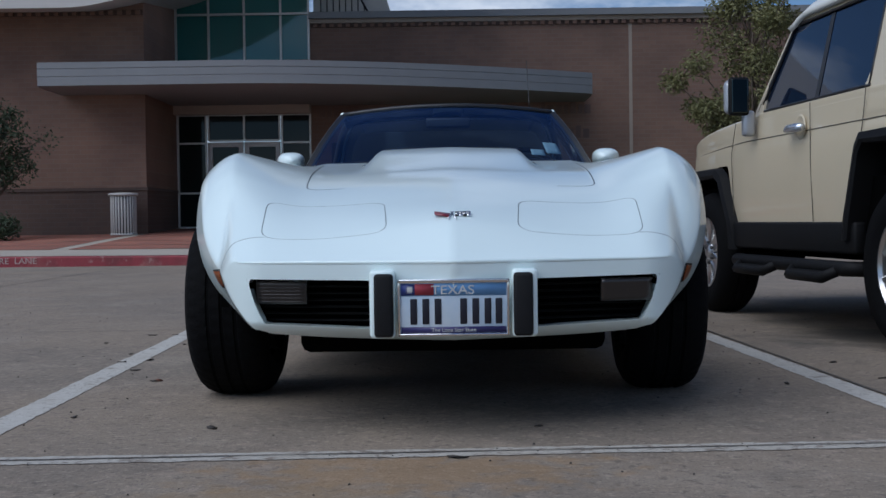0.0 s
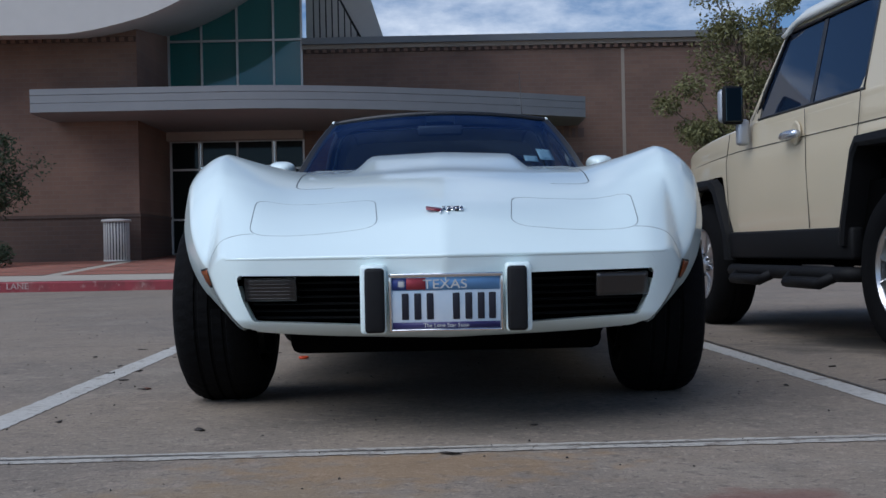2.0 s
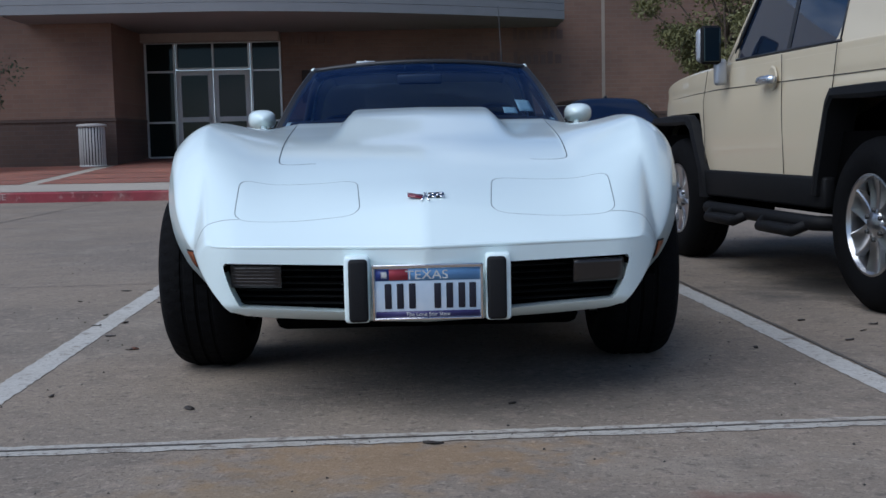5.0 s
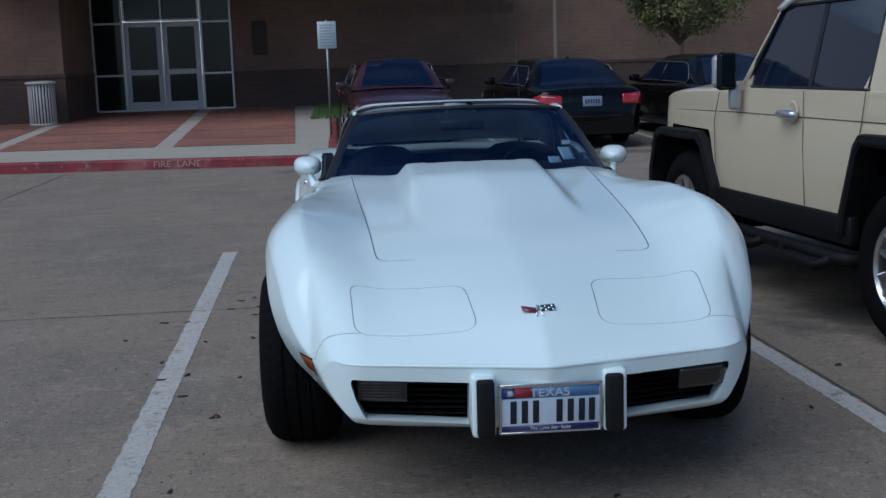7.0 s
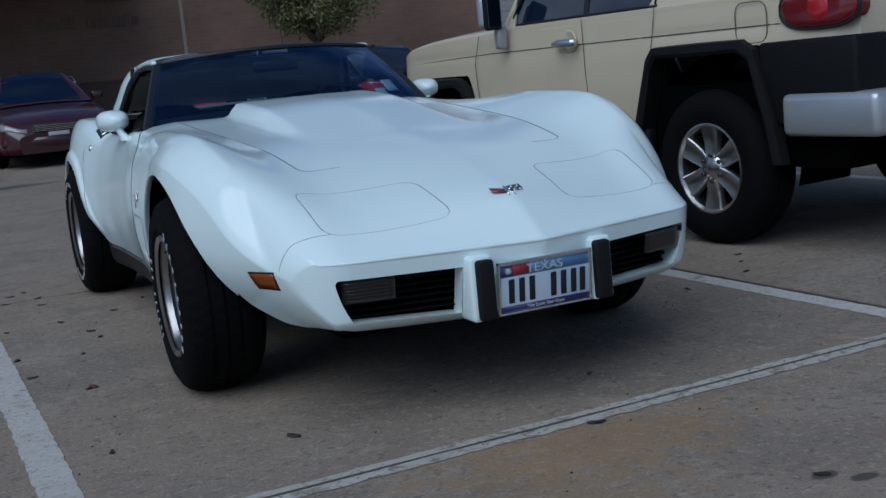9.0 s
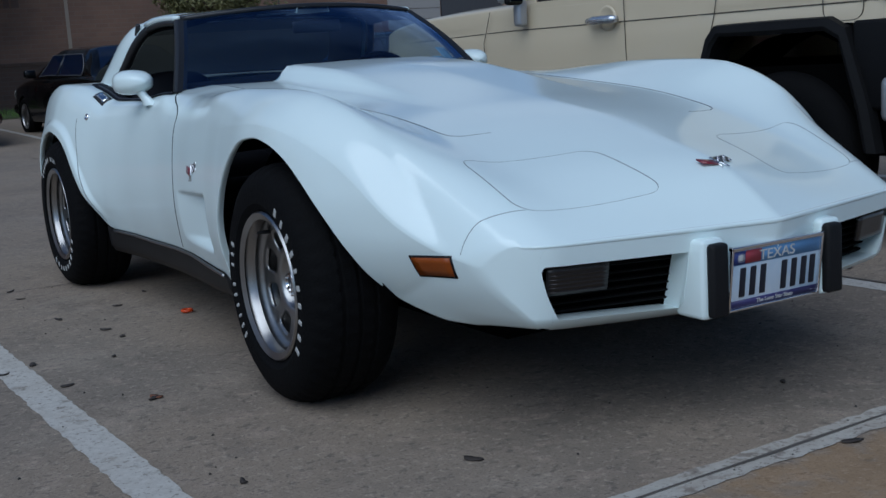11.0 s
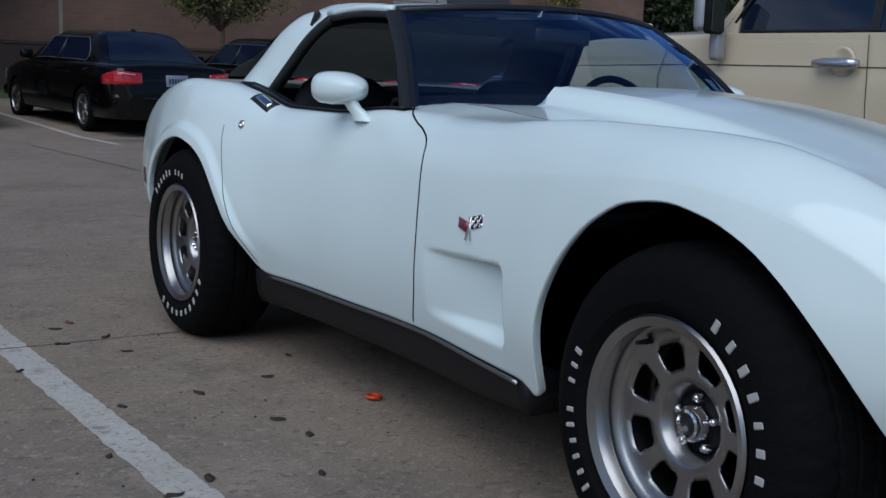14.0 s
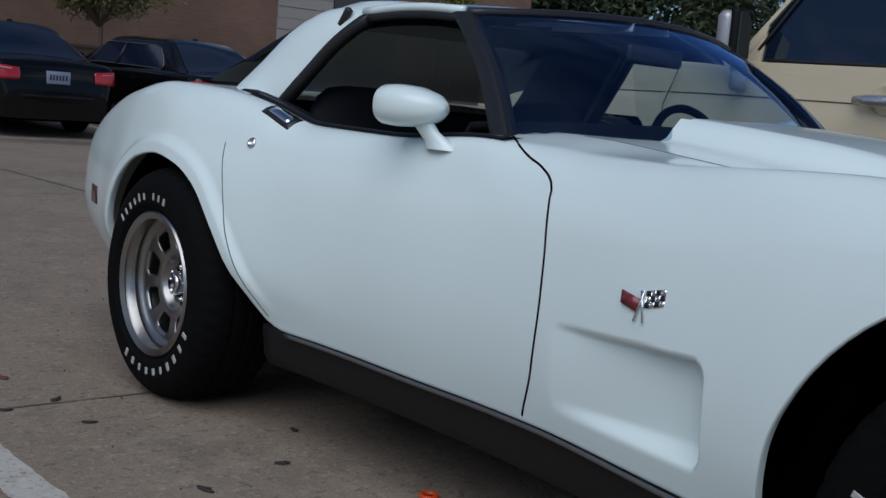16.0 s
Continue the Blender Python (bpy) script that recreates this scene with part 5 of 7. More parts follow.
FY = 24.6
ob = wall_box("wall_north", -3.3, 21.5, FY, FY + 0.5, 1.40, 5.42, WALL_BRICK, "brown brick wall of the public building")
wall_box("wall_base", -3.3, 21.5, FY - 0.03, FY + 0.5, 0.0, 1.33, DARK_BRICK, "dark brown brick base of the wall")
wall_box("trim", -3.3, 21.5, FY - 0.06, FY + 0.5, 1.33, 1.40, DARK_BRICK, "projecting brick course on the wall", "trim")
wall_box("cornice", -3.3, 21.5, FY - 0.10, FY + 0.5, 5.52, 5.62, STONE_TRIM, "tan stone cornice of the building", "cornice")
coping = wall_box("coping", -3.3, 21.6, FY - 0.22, FY + 0.6, 5.62, 5.78, CANOPY, "grey metal coping along the roof edge", "coping")
dent = tagged(link("dentil_course", box(-3.3, 21.5, FY - 0.02, FY + 0.5, 5.42, 5.52), DARK_BRICK, smooth=False), "row of small brick dentils under the cornice", "cornice", kind="structure")
shared = None
for k in range(124):
    if shared is None:
        first = link("dentil", box(0, 0.1, FY - 0.08, FY - 0.02, 5.43, 5.52), WALL_BRICK, dent, smooth=False)
        shared = first.data
        first.location.x = -3.2
    else:
        o = new("dentil", shared)
        o.parent = dent
        o.location.x = -3.2 + 0.2 * k
wall_box("wall_line", 4.58, 4.66, FY - 0.004, FY + 0.1, 1.4, 5.42, STONE_TRIM, "pale vertical joint in the brick wall", "wall")
# left wing stands nearer
LY = 21.6
wall_box("wall_west", -40, -6.65, LY, FY + 0.5, 1.45, 5.26, WALL_BRICK, "brown brick wing beside the entrance")
wall_box("wall_base", -40, -6.62, LY - 0.03, FY + 0.5, 0.0, 1.38, DARK_BRICK, "dark brick base of the wing")
wall_box("trim", -40, -6.60, LY - 0.06, FY + 0.5, 1.38, 1.45, DARK_BRICK, "projecting brick course on the wing", "trim")
wall_box("wall_return", -6.66, -6.64, LY + 0.004, FY - 0.02, 1.45, 7.0, SIDE_BRICK, "brown brick return wall of the recessed entrance")
dent2 = tagged(link("dentil_course", box(-40, -6.65, LY - 0.02, LY + 0.5, 5.26, 5.38), DARK_BRICK, smooth=False), "row of small brick dentils under the cornice", "cornice", kind="structure")
for k in range(100):
    o = new("dentil", shared)
    o.parent = dent2
    o.location = (-6.8 - 0.2 * k, LY - FY, -0.16)
wall_box("wall_west_top", -40, -6.65, LY + 0.004, FY + 0.5, 5.38, 6.2, WALL_BRICK, "brown brick wall above the dentil course")
wall_box("wall_panel", -6.64, -3.3, FY - 0.35, FY + 0.4, 3.30, 4.6, STUCCO, "tan stucco band over the entrance doors")

# the wave-shaped roof edge over the entrance
rows = []
WAVE = curve((-16, 5.6), (-9.0, 5.15), (-7.9, 5.15), (-6.3, 5.42), (-5.26, 5.83), (-4.2, 6.5), (-3.0, 7.5), (0.2, 10.0))
for x in np.linspace(-16, 0.2, 50):
    low = WAVE(x)
    rows.append([(x, 20.0, low + 1.6), (x, 20.0, low), (x, FY - 0.1, low + 0.57), (x, FY + 2.0, low + 0.57), (x, FY + 2.0, low + 1.6)])
bm = grid_mesh(rows, close_v=True)
bmesh.ops.recalc_face_normals(bm, faces=bm.faces)
tagged(link("wave_roof", bm, mat("pale_roof_panel", (0.55, 0.52, 0.48), 0.6, vary=0.1, scale=4, big=0.15), angle=30), "pale grey curved roof edge sweeping over the entrance", "roof", kind="structure")
# upper wall and rail on the roof
bm = prism([(-3.3, 5.6), (-1.22, 5.6), (-2.6, 10.0), (-3.3, 10.0)], 0, 0.4)
ob = tagged(link("roof_wall", bm, mat("pale_stucco", (0.62, 0.60, 0.56), 0.9, vary=0.1, scale=8), smooth=False), "pale stucco wall with a slanted end on the roof", "wall", kind="structure")
ob.matrix_world = pose(0, FY + 1.3, 0, 90, 0, 0)
rail = thing("roof_railing", "dark metal railing along the roof edge", "railing")
for k in range(8):
    x = -3.05 + 0.155 * k
    part("baluster", tube([(x, FY + 0.35, 5.75), (x, FY + 0.35, 5.85 + 1.9 * (-1.85 - x))], 0.018, 6), TRIM, rail)
part("hand_rail", tube([(-3.1, FY + 0.35, 8.2), (-1.85, FY + 0.35, 5.8)], 0.03, 6), TRIM, rail)

# canopy: a long shallow curve in plan
rows = []
for t in np.linspace(0, 1, 40):
    x = -8.47 + 11.94 * t
    y = 20.0 + 3.0 * max(0.0, (t - 0.35) / 0.65) ** 1.6
    rows.append([(x, y, 4.02), (x, y, 3.895), (x, y + 0.012, 3.888), (x, y + 0.012, 3.880), (x, y + 0.004, 3.872), (x, y + 0.004, 3.73), (x, y + 0.014, 3.722), (x, y + 0.008, 3.715), (x, y + 0.008, 3.535), (x, y + 0.25, 3.51), (x, FY - 0.02, 3.51), (x, FY - 0.02, 4.02)])
bm = grid_mesh(rows, close_v=True)
vs = list(bm.verts)
bm.faces.new(vs[:12])
bm.faces.new(vs[-12:])
bmesh.ops.recalc_face_normals(bm, faces=bm.faces)
canopy = tagged(link("entrance_canopy", bm, CANOPY, angle=30), "long grey metal canopy over the entrance", "canopy", kind="structure")

# glazing: doors below, tall teal panes above
def pane_grid(name, xs, zs, y, pane, metal, label, bar=0.05):
    ob = thing(name, label, "window", kind="structure")
    for x0, x1 in zip(xs, xs[1:]):
        for z0, z1 in zip(zs, zs[1:]):
            part("pane", box(x0, x1, y + 0.02, y + 0.035, z0, z1), pane, ob, smooth=False)
    for x in xs:
        part("mullion", box(x - bar / 2, x + bar / 2, y - 0.04, y + 0.018, zs[0], zs[-1]), metal, ob, smooth=False)
    for z in zs:
        for x0, x1 in zip(xs, xs[1:]):
            part("transom", box(x0 + bar / 2 + 0.001, x1 - bar / 2 - 0.001, y - 0.038, y + 0.018, z - bar / 2, z + bar / 2), metal, ob, smooth=False)
    return ob


pane_grid("window_1", [-6.60, -5.79, -4.91, -4.01, -3.32], [4.6, 5.77, 7.2, 8.8], FY - 0.05, TEAL_GLASS, FRAME, "tall teal glass wall with aluminium mullions above the canopy")
D0 = plaza_z(FY) + 0.02
pane_grid("window_2", [-6.60, -5.90], [D0, D0 + 0.85, D0 + 2.08, 3.3], FY - 0.02, DARK_GLASS, FRAME, "dark glass sidelight beside the entrance doors", 0.045)
pane_grid("window_3", [-4.02, -3.32], [D0, D0 + 0.85, D0 + 2.08, 3.3], FY - 0.02, DARK_GLASS, FRAME, "dark glass sidelight beside the entrance doors", 0.045)
pane_grid("window_4", [-5.84, -4.96, -4.08], [D0 + 2.14, 3.3], FY - 0.02, DARK_GLASS, FRAME, "dark glass fanlight over the entrance doors", 0.045)
for k, (x0, x1) in enumerate(((-5.86, -4.97), (-4.95, -4.06))):
    dr = thing("door_%d" % (k + 1), "white-framed glass entrance door, shut", "door", kind="structure")
    part("stile", box(x0, x0 + 0.12, FY - 0.09, FY - 0.02, D0, D0 + 2.1, 0.005), DOOR_FRAME, dr)
    part("stile", box(x1 - 0.12, x1, FY - 0.09, FY - 0.02, D0, D0 + 2.1, 0.005), DOOR_FRAME, dr)
    for z0, z1 in ((D0, D0 + 0.20), (D0 + 0.85, D0 + 0.97), (D0 + 1.98, D0 + 2.1)):
        part("rail", box(x0 + 0.121, x1 - 0.121, FY - 0.088, FY - 0.022, z0, z1), DOOR_FRAME, dr, smooth=False)
    for z0, z1 in ((D0 + 0.20, D0 + 0.85), (D0 + 0.97, D0 + 1.98)):
        part("pane", box(x0 + 0.12, x1 - 0.12, FY - 0.06, FY - 0.05, z0, z1), DARK_GLASS, dr, smooth=False)
    hx = x1 - 0.06 if k == 0 else x0 + 0.06
    part("door_handle", tube([(hx, FY - 0.13, D0 + 0.85), (hx, FY - 0.13, D0 + 1.15)], 0.014, 8), FRAME, dr)
tagged(link("wall_plaque", box(-2.80, -2.46, FY - 0.05, FY - 0.002, 1.78, 2.58, 0.01), mat("bronze_plaque", (0.05, 0.035, 0.028), 0.5, metal=0.4, vary=0.3)), "dark bronze plaque on the brick wall", "plaque")

# wall lettering too dim to read, as plain bars
SIGN_INK = mat("dark_wall_letters", (0.15, 0.092, 0.07), 0.6)
sign = thing("wall_lettering", "dim dark raised letters on the brick wall", "sign")
rnd = random.Random(11)
for z0, spans in ((2.62, ((-0.25, 1.0), (1.25, 2.2), (2.4, 3.65))), (3.22, ((-3.1, -2.0), (2.4, 3.6)))):
    for a, b in spans:
        x = a
        while x < b - 0.1:
            w = rnd.uniform(0.09, 0.15)
            part("raised_bar", box(x, x + w, FY - 0.03, FY - 0.001, z0, z0 + (0.30 if rnd.random() < 0.3 else 0.22)), SIGN_INK, sign, smooth=False)
            x += w + 0.06
# service bay on the far right of the wall
SIDING = mat("pale_grey_siding", (0.36, 0.34, 0.32), 0.6, vary=0.1, scale=5)
bay = thing("window_5", "pale grey slatted service door in the brick wall", "door", kind="structure")
for k in range(14):
    part("slat", box(12.95, 14.55, FY - 0.05 - 0.012 * (k % 2), FY - 0.002, 1.42 + 0.28 * k, 1.69 + 0.28 * k), SIDING, bay, smooth=False)
wall_box("door_3", 14.6, 16.6, FY - 0.04, FY - 0.002, 1.41, 5.4, mat("dark_grey_panel", (0.07, 0.07, 0.075), 0.6, vary=0.1), "dark grey panel in the brick wall", "door")
tagged(link("wall_lamp", box(12.70, 12.85, FY - 0.20, FY - 0.002, 3.40, 3.56, 0.02), TRIM), "small dark lamp fixed on the wall", "lamp")

# ---- plants ----
def leaf_cloud(blobs, count, size, seed, bm=None):
    """Small bent leaves scattered in uneven clumps: blobs of x, y, z, radius."""
    own = bm or bmesh.new()
    rnd = random.Random(seed)
    for _ in range(count):
        x, y, z, r = rnd.choice(blobs)
        v = Vector((rnd.gauss(0, 1), rnd.gauss(0, 1), rnd.gauss(0, 0.8)))
        v = v.normalized() * r * rnd.random() ** 0.45
        c = Vector((x, y, z)) + v
        d = Vector((rnd.gauss(0, 1), rnd.gauss(0, 1), rnd.gauss(-0.4, 0.7))).normalized()
        a = d.cross(Vector((rnd.gauss(0, 1), rnd.gauss(0, 1), rnd.gauss(0, 1)))).normalized()
        s = size * rnd.uniform(0.6, 1.3)
        n = d.cross(a) * s * 0.15
        p = [c, c + d * s * 0.5 + a * s * 0.22 + n, c + d * s, c + d * s * 0.5 - a * s * 0.22 + n]
        own.faces.new([own.verts.new(q) for q in p])
    return own


def tree(x, y, z, height, spread, seed, low, label, leaf=LEAF, count=5200, size=0.10):
    rnd = random.Random(seed)
    t = thing("tree", label, "tree")
    bm = tube([(x + 0.05 * math.sin(k), y, z + height * 0.75 * k / 6) for k in range(7)], [(0.010 + 0.007 * height) * (1 - 0.11 * k) for k in range(7)], 10)
    blobs = []
    for k in range(26):
        a, h = rnd.uniform(0, 2 * math.pi), rnd.uniform(low, 1.0)
        rr = spread * math.sqrt(max(0.22, 1 - ((h - 0.55) / 0.50) ** 2)) * rnd.uniform(0.35, 1.0)
        tip = Vector((x + rr * math.cos(a), y + rr * math.sin(a), z + height * h))
        base = Vector((x, y, z + height * max(0.25, h - 0.3)))
        mid = base.lerp(tip, 0.5) + Vector((0, 0, 0.08))
        tube([base, mid, tip], [0.035, 0.02, 0.008], 6, bm)
        blobs.append((tip.x, tip.y, tip.z, rnd.uniform(0.28, 0.62) * spread * 0.55))
        blobs.append((mid.x, mid.y, mid.z, 0.25 * spread))
    part("trunk", bm, BARK, t)
    part("crown", leaf_cloud(blobs, count, size, seed), leaf, t, smooth=False)
    return t


tree(6.5, 20.2, ground_z(20.2), 5.9, 1.65, 4, 0.33, "small street tree with olive-green leaves by the wall", count=22000, size=0.10)
tree(17.6, 23.4, ground_z(23.4), 4.6, 1.1, 8, 0.62, "small yellow-green tree against the building", mat("lime_leaf", (0.20, 0.22, 0.03), 0.6, vary=0.5, scale=8), 3000)
tree(-9.35, 19.6, plaza_z(19.6), 2.75, 1.15, 12, 0.35, "small dark shrub tree before the brick wing", DARK_LEAF, 4200, 0.09)
for k, (x, y, r, h) in enumerate(((-9.0, 19.0, 0.55, 0.5), (-9.9, 19.2, 0.6, 0.6), (-10.8, 19.1, 0.6, 0.55), (-11.8, 19.2, 0.6, 0.6))):
    sh = thing("shrub", "low clipped dark green shrub", "shrub", group="low shrubs")
    b = plaza_z(y)
    bm = bmesh.new()
    for j in range(7):
        a = 2 * math.pi * j / 7
        tube([(x, y, b - 0.02), (x + 0.5 * r * math.cos(a), y + 0.5 * r * math.sin(a), b + 0.7 * h)], 0.012, 5, bm)
    part("stems", bm, BARK, sh)
    part("foliage", leaf_cloud([(x + 0.4 * r * math.cos(a), y + 0.4 * r * math.sin(a), b + h * 0.55, 0.5 * r) for a in np.linspace(0, 6.28, 8)], 1500, 0.08, 30 + k), DARK_LEAF, sh, smooth=False)
rnd = random.Random(3)
for k, (x, y, h) in enumerate(((26, 33, 6.0), (29, 37, 7.0), (32, 36, 6.4), (36, 40, 7.5), (40, 42, 7.2), (24.5, 40, 7.0), (44, 44, 7.4), (23.6, 31, 5.6), (25.2, 30, 5.2), (27.5, 31.5, 5.8), (27, 26, 6.2), (30, 24.5, 6.6), (33, 26, 7.0), (29, 28.5, 6.6), (36, 29, 7.4), (24.6, 27.2, 5.4))):
    tree(x, y, 0.3, h, 2.9, 50 + k, 0.30, "large dark oak beyond the parking lot", DARK_LEAF, 4500, 0.32)
# hedge strip and grass by the wall
bm = bmesh.new()
rnd = random.Random(9)
for _ in range(5000):
    x, y = rnd.uniform(-0.55, 12.0), rnd.uniform(21.6, 24.4)
    if rnd.random() < 0.25:
        x, y = rnd.uniform(-1.35, -0.75), rnd.uniform(20.0, 24.4)
    z = (plaza_z(y) if x < -0.7 else ground_z(y) + 0.02)
    a, s = rnd.uniform(0, 6.28), rnd.uniform(0.04, 0.11)
    w = 0.012
    bm.faces.new([bm.verts.new(q) for q in ((x - w * math.cos(a), y - w * math.sin(a), z), (x + w * math.cos(a), y + w * math.sin(a), z), (x + 0.02 * math.sin(a), y, z + s))])
tagged(link("grass", bm, GRASS, smooth=False), "green grass strip beside the wall", "grass", kind="stuff")
bm = bmesh.new()
grid_mesh([[(x, y, ground_z(y) + 0.012) for x in (-0.6, 12.5)] for y in (21.5, 24.6)], bm)
tagged(link("lawn_soil", bm, mat("lawn", (0.07, 0.10, 0.03), 0.9, vary=0.5, scale=15), smooth=False), "green lawn strip beside the wall", "lawn", kind="structure")

# ---- trash can, sign, rack ----
can = thing("trash_can", "pale grey slatted metal trash can on the plaza", "trash can")
TX, TY = -7.0, 21.0
TZ = plaza_z(TY)
CAN = mat("pale_grey_enamel", (0.52, 0.50, 0.47), 0.5, vary=0.15, scale=20)
part("liner", lathe([(TZ, 0.0), (TZ, 0.245), (TZ + 0.85, 0.255), (TZ + 0.85, 0.0)], 32, axis="z"), TRIM, can)
part("lid", lathe([(TZ + 0.86, 0.2), (TZ + 0.86, 0.315), (TZ + 0.885, 0.32), (TZ + 0.91, 0.305), (TZ + 0.93, 0.14), (TZ + 0.90, 0.13)], 40, axis="z"), CAN, can)
part("base_ring", lathe([(TZ, 0.25), (TZ, 0.285), (TZ + 0.04, 0.285), (TZ + 0.04, 0.25)], 40, axis="z"), CAN, can)
slat_mesh = None
for k in range(26):
    if slat_mesh is None:
        o = link("slat", box(0.258, 0.276, -0.02, 0.02, 0.03, 0.86, 0.004, 1), CAN, can)
        slat_mesh = o.data
    else:
        o = new("slat", slat_mesh)
        o.parent = can
    o.matrix_local = pose(TX, TY, TZ, 0, 0, 360 * k / 26)
for o in can.children:
    if not o.name.startswith("slat"):
        o.location = (TX, TY, 0)
post = thing("parking_sign", "white rectangular parking sign on a thin steel post", "sign")
SX, SY = -0.88, 16.2
part("post", box(SX - 0.02, SX + 0.02, SY, SY + 0.03, plaza_z(SY), 2.22), GREY_ALLOY, post)
part("sign_plate", box(SX - 0.16, SX + 0.16, SY - 0.008, SY - 0.002, 1.74, 2.20, 0.003, 1), mat("sign_white", (0.46, 0.51, 0.54), 0.5, vary=0.2, scale=20), post)
for k in range(8):
    part("text_bar", box(SX - 0.12, SX + 0.12 - 0.02 * (k % 3), SY - 0.0105, SY - 0.0085, 2.13 - 0.05 * k, 2.15 - 0.05 * k), mat("sign_ink", (0.30, 0.36, 0.42), 0.6), post, smooth=False)
rack = thing("bike_rack", "black tubular loop of a bicycle rack", "bicycle rack")
part("loop", tube([(1.25 + 0.22 * math.cos(a) * 0.9, 18.9, ground_z(18.9) + 0.75 + (0.22 * math.sin(a) if a > 0 else 0)) for a in np.linspace(0, math.pi, 14)], 0.03, 8), TRIM, rack)
for s in (-1, 1):
    part("leg", tube([(1.25 + s * 0.198, 18.9, ground_z(18.9)), (1.25 + s * 0.198, 18.9, ground_z(18.9) + 0.76)], 0.03, 8), TRIM, rack)


# ---- the off-road wagon in the next bay ----
OX, OH = 2.745, 0.915
CREASE = mat("crease_shadow", (0.085, 0.072, 0.052), 0.6)
fj = thing("off_road_wagon", "cream beige off-road wagon with white roof and black flares", "car", Matrix.Translation((1.850, 1.85, 0)) @ pose(0, 0, 0, 0, 0, 6.0) @ Matrix.Translation((-OX + OH, -1.8, 0)))


def fj_foot(y):
    """Lower edge of the beige skin: over the wheels it rises into square arches."""
    rear = ease((y - 0.24) / 0.10) * ease((1.24 - y) / 0.18)
    front = ease((y - 2.78) / 0.20) * ease((3.92 - y) / 0.10)
    return 0.575 + 0.40 * max(rear, 0.90 * front, 1 - ease((y - 0.18) / 0.10))


FJ_TOP = curve((-0.20, 1.210), (2.40, 1.210), (2.55, 1.212), (3.3, 1.20), (3.9, 1.165), (4.12, 1.12), (4.20, 1.02))
FJ_W = curve((-0.20, 0.87), (-0.05, 0.905), (0.4, 0.915), (2.6, 0.915), (3.0, 0.89), (3.4, 0.85), (3.9, 0.78), (4.12, 0.72), (4.2, 0.66))
fj_ys = np.unique(np.round(np.concatenate([np.linspace(-0.20, 4.2, 110), np.linspace(0.14, 0.36, 18), np.linspace(1.04, 1.26, 18), np.linspace(2.76, 3.0, 18), np.linspace(3.8, 3.94, 12)]), 4))
rows = []
for y in fj_ys:
    w, top, foot = FJ_W(y), FJ_TOP(y), min(fj_foot(y), FJ_TOP(y) - 0.1)
    half = []
    for k in range(12):
        z = foot + (top - 0.03 - foot) * k / 11
        crease = 0.006 * math.exp(-(((z - 1.062) / 0.02) ** 2))
        half.append((w - 0.02 * ((z - 0.85) / 0.35) ** 2 - crease, z))
    for a in np.linspace(0.15, math.pi / 2, 7):
        half.append((half[11][0] - (0.003 + 0.087 * ease((y - 2.42) / 0.2)) * (1 - math.cos(a)), top - 0.03 + 0.03 * math.sin(a)))
    half += [(0.5, top + 0.012 + (0.02 if y > 2.55 else 0)), (0.0, top + 0.02 + (0.02 if y > 2.55 else 0))]
    rows.append([(OX - x, y, z) for x, z in half] + [(OX + x, y, z) for x, z in reversed(half[:-1])])
bm = grid_mesh(rows)
for r in (rows[0], rows[-1]):
    bm.faces.new([bm.verts.new(p) for p in r])
bmesh.ops.recalc_face_normals(bm, faces=bm.faces)
part("body", bm, BEIGE, fj, angle=40)
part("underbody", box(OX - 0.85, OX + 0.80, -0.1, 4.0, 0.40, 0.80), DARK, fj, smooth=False)
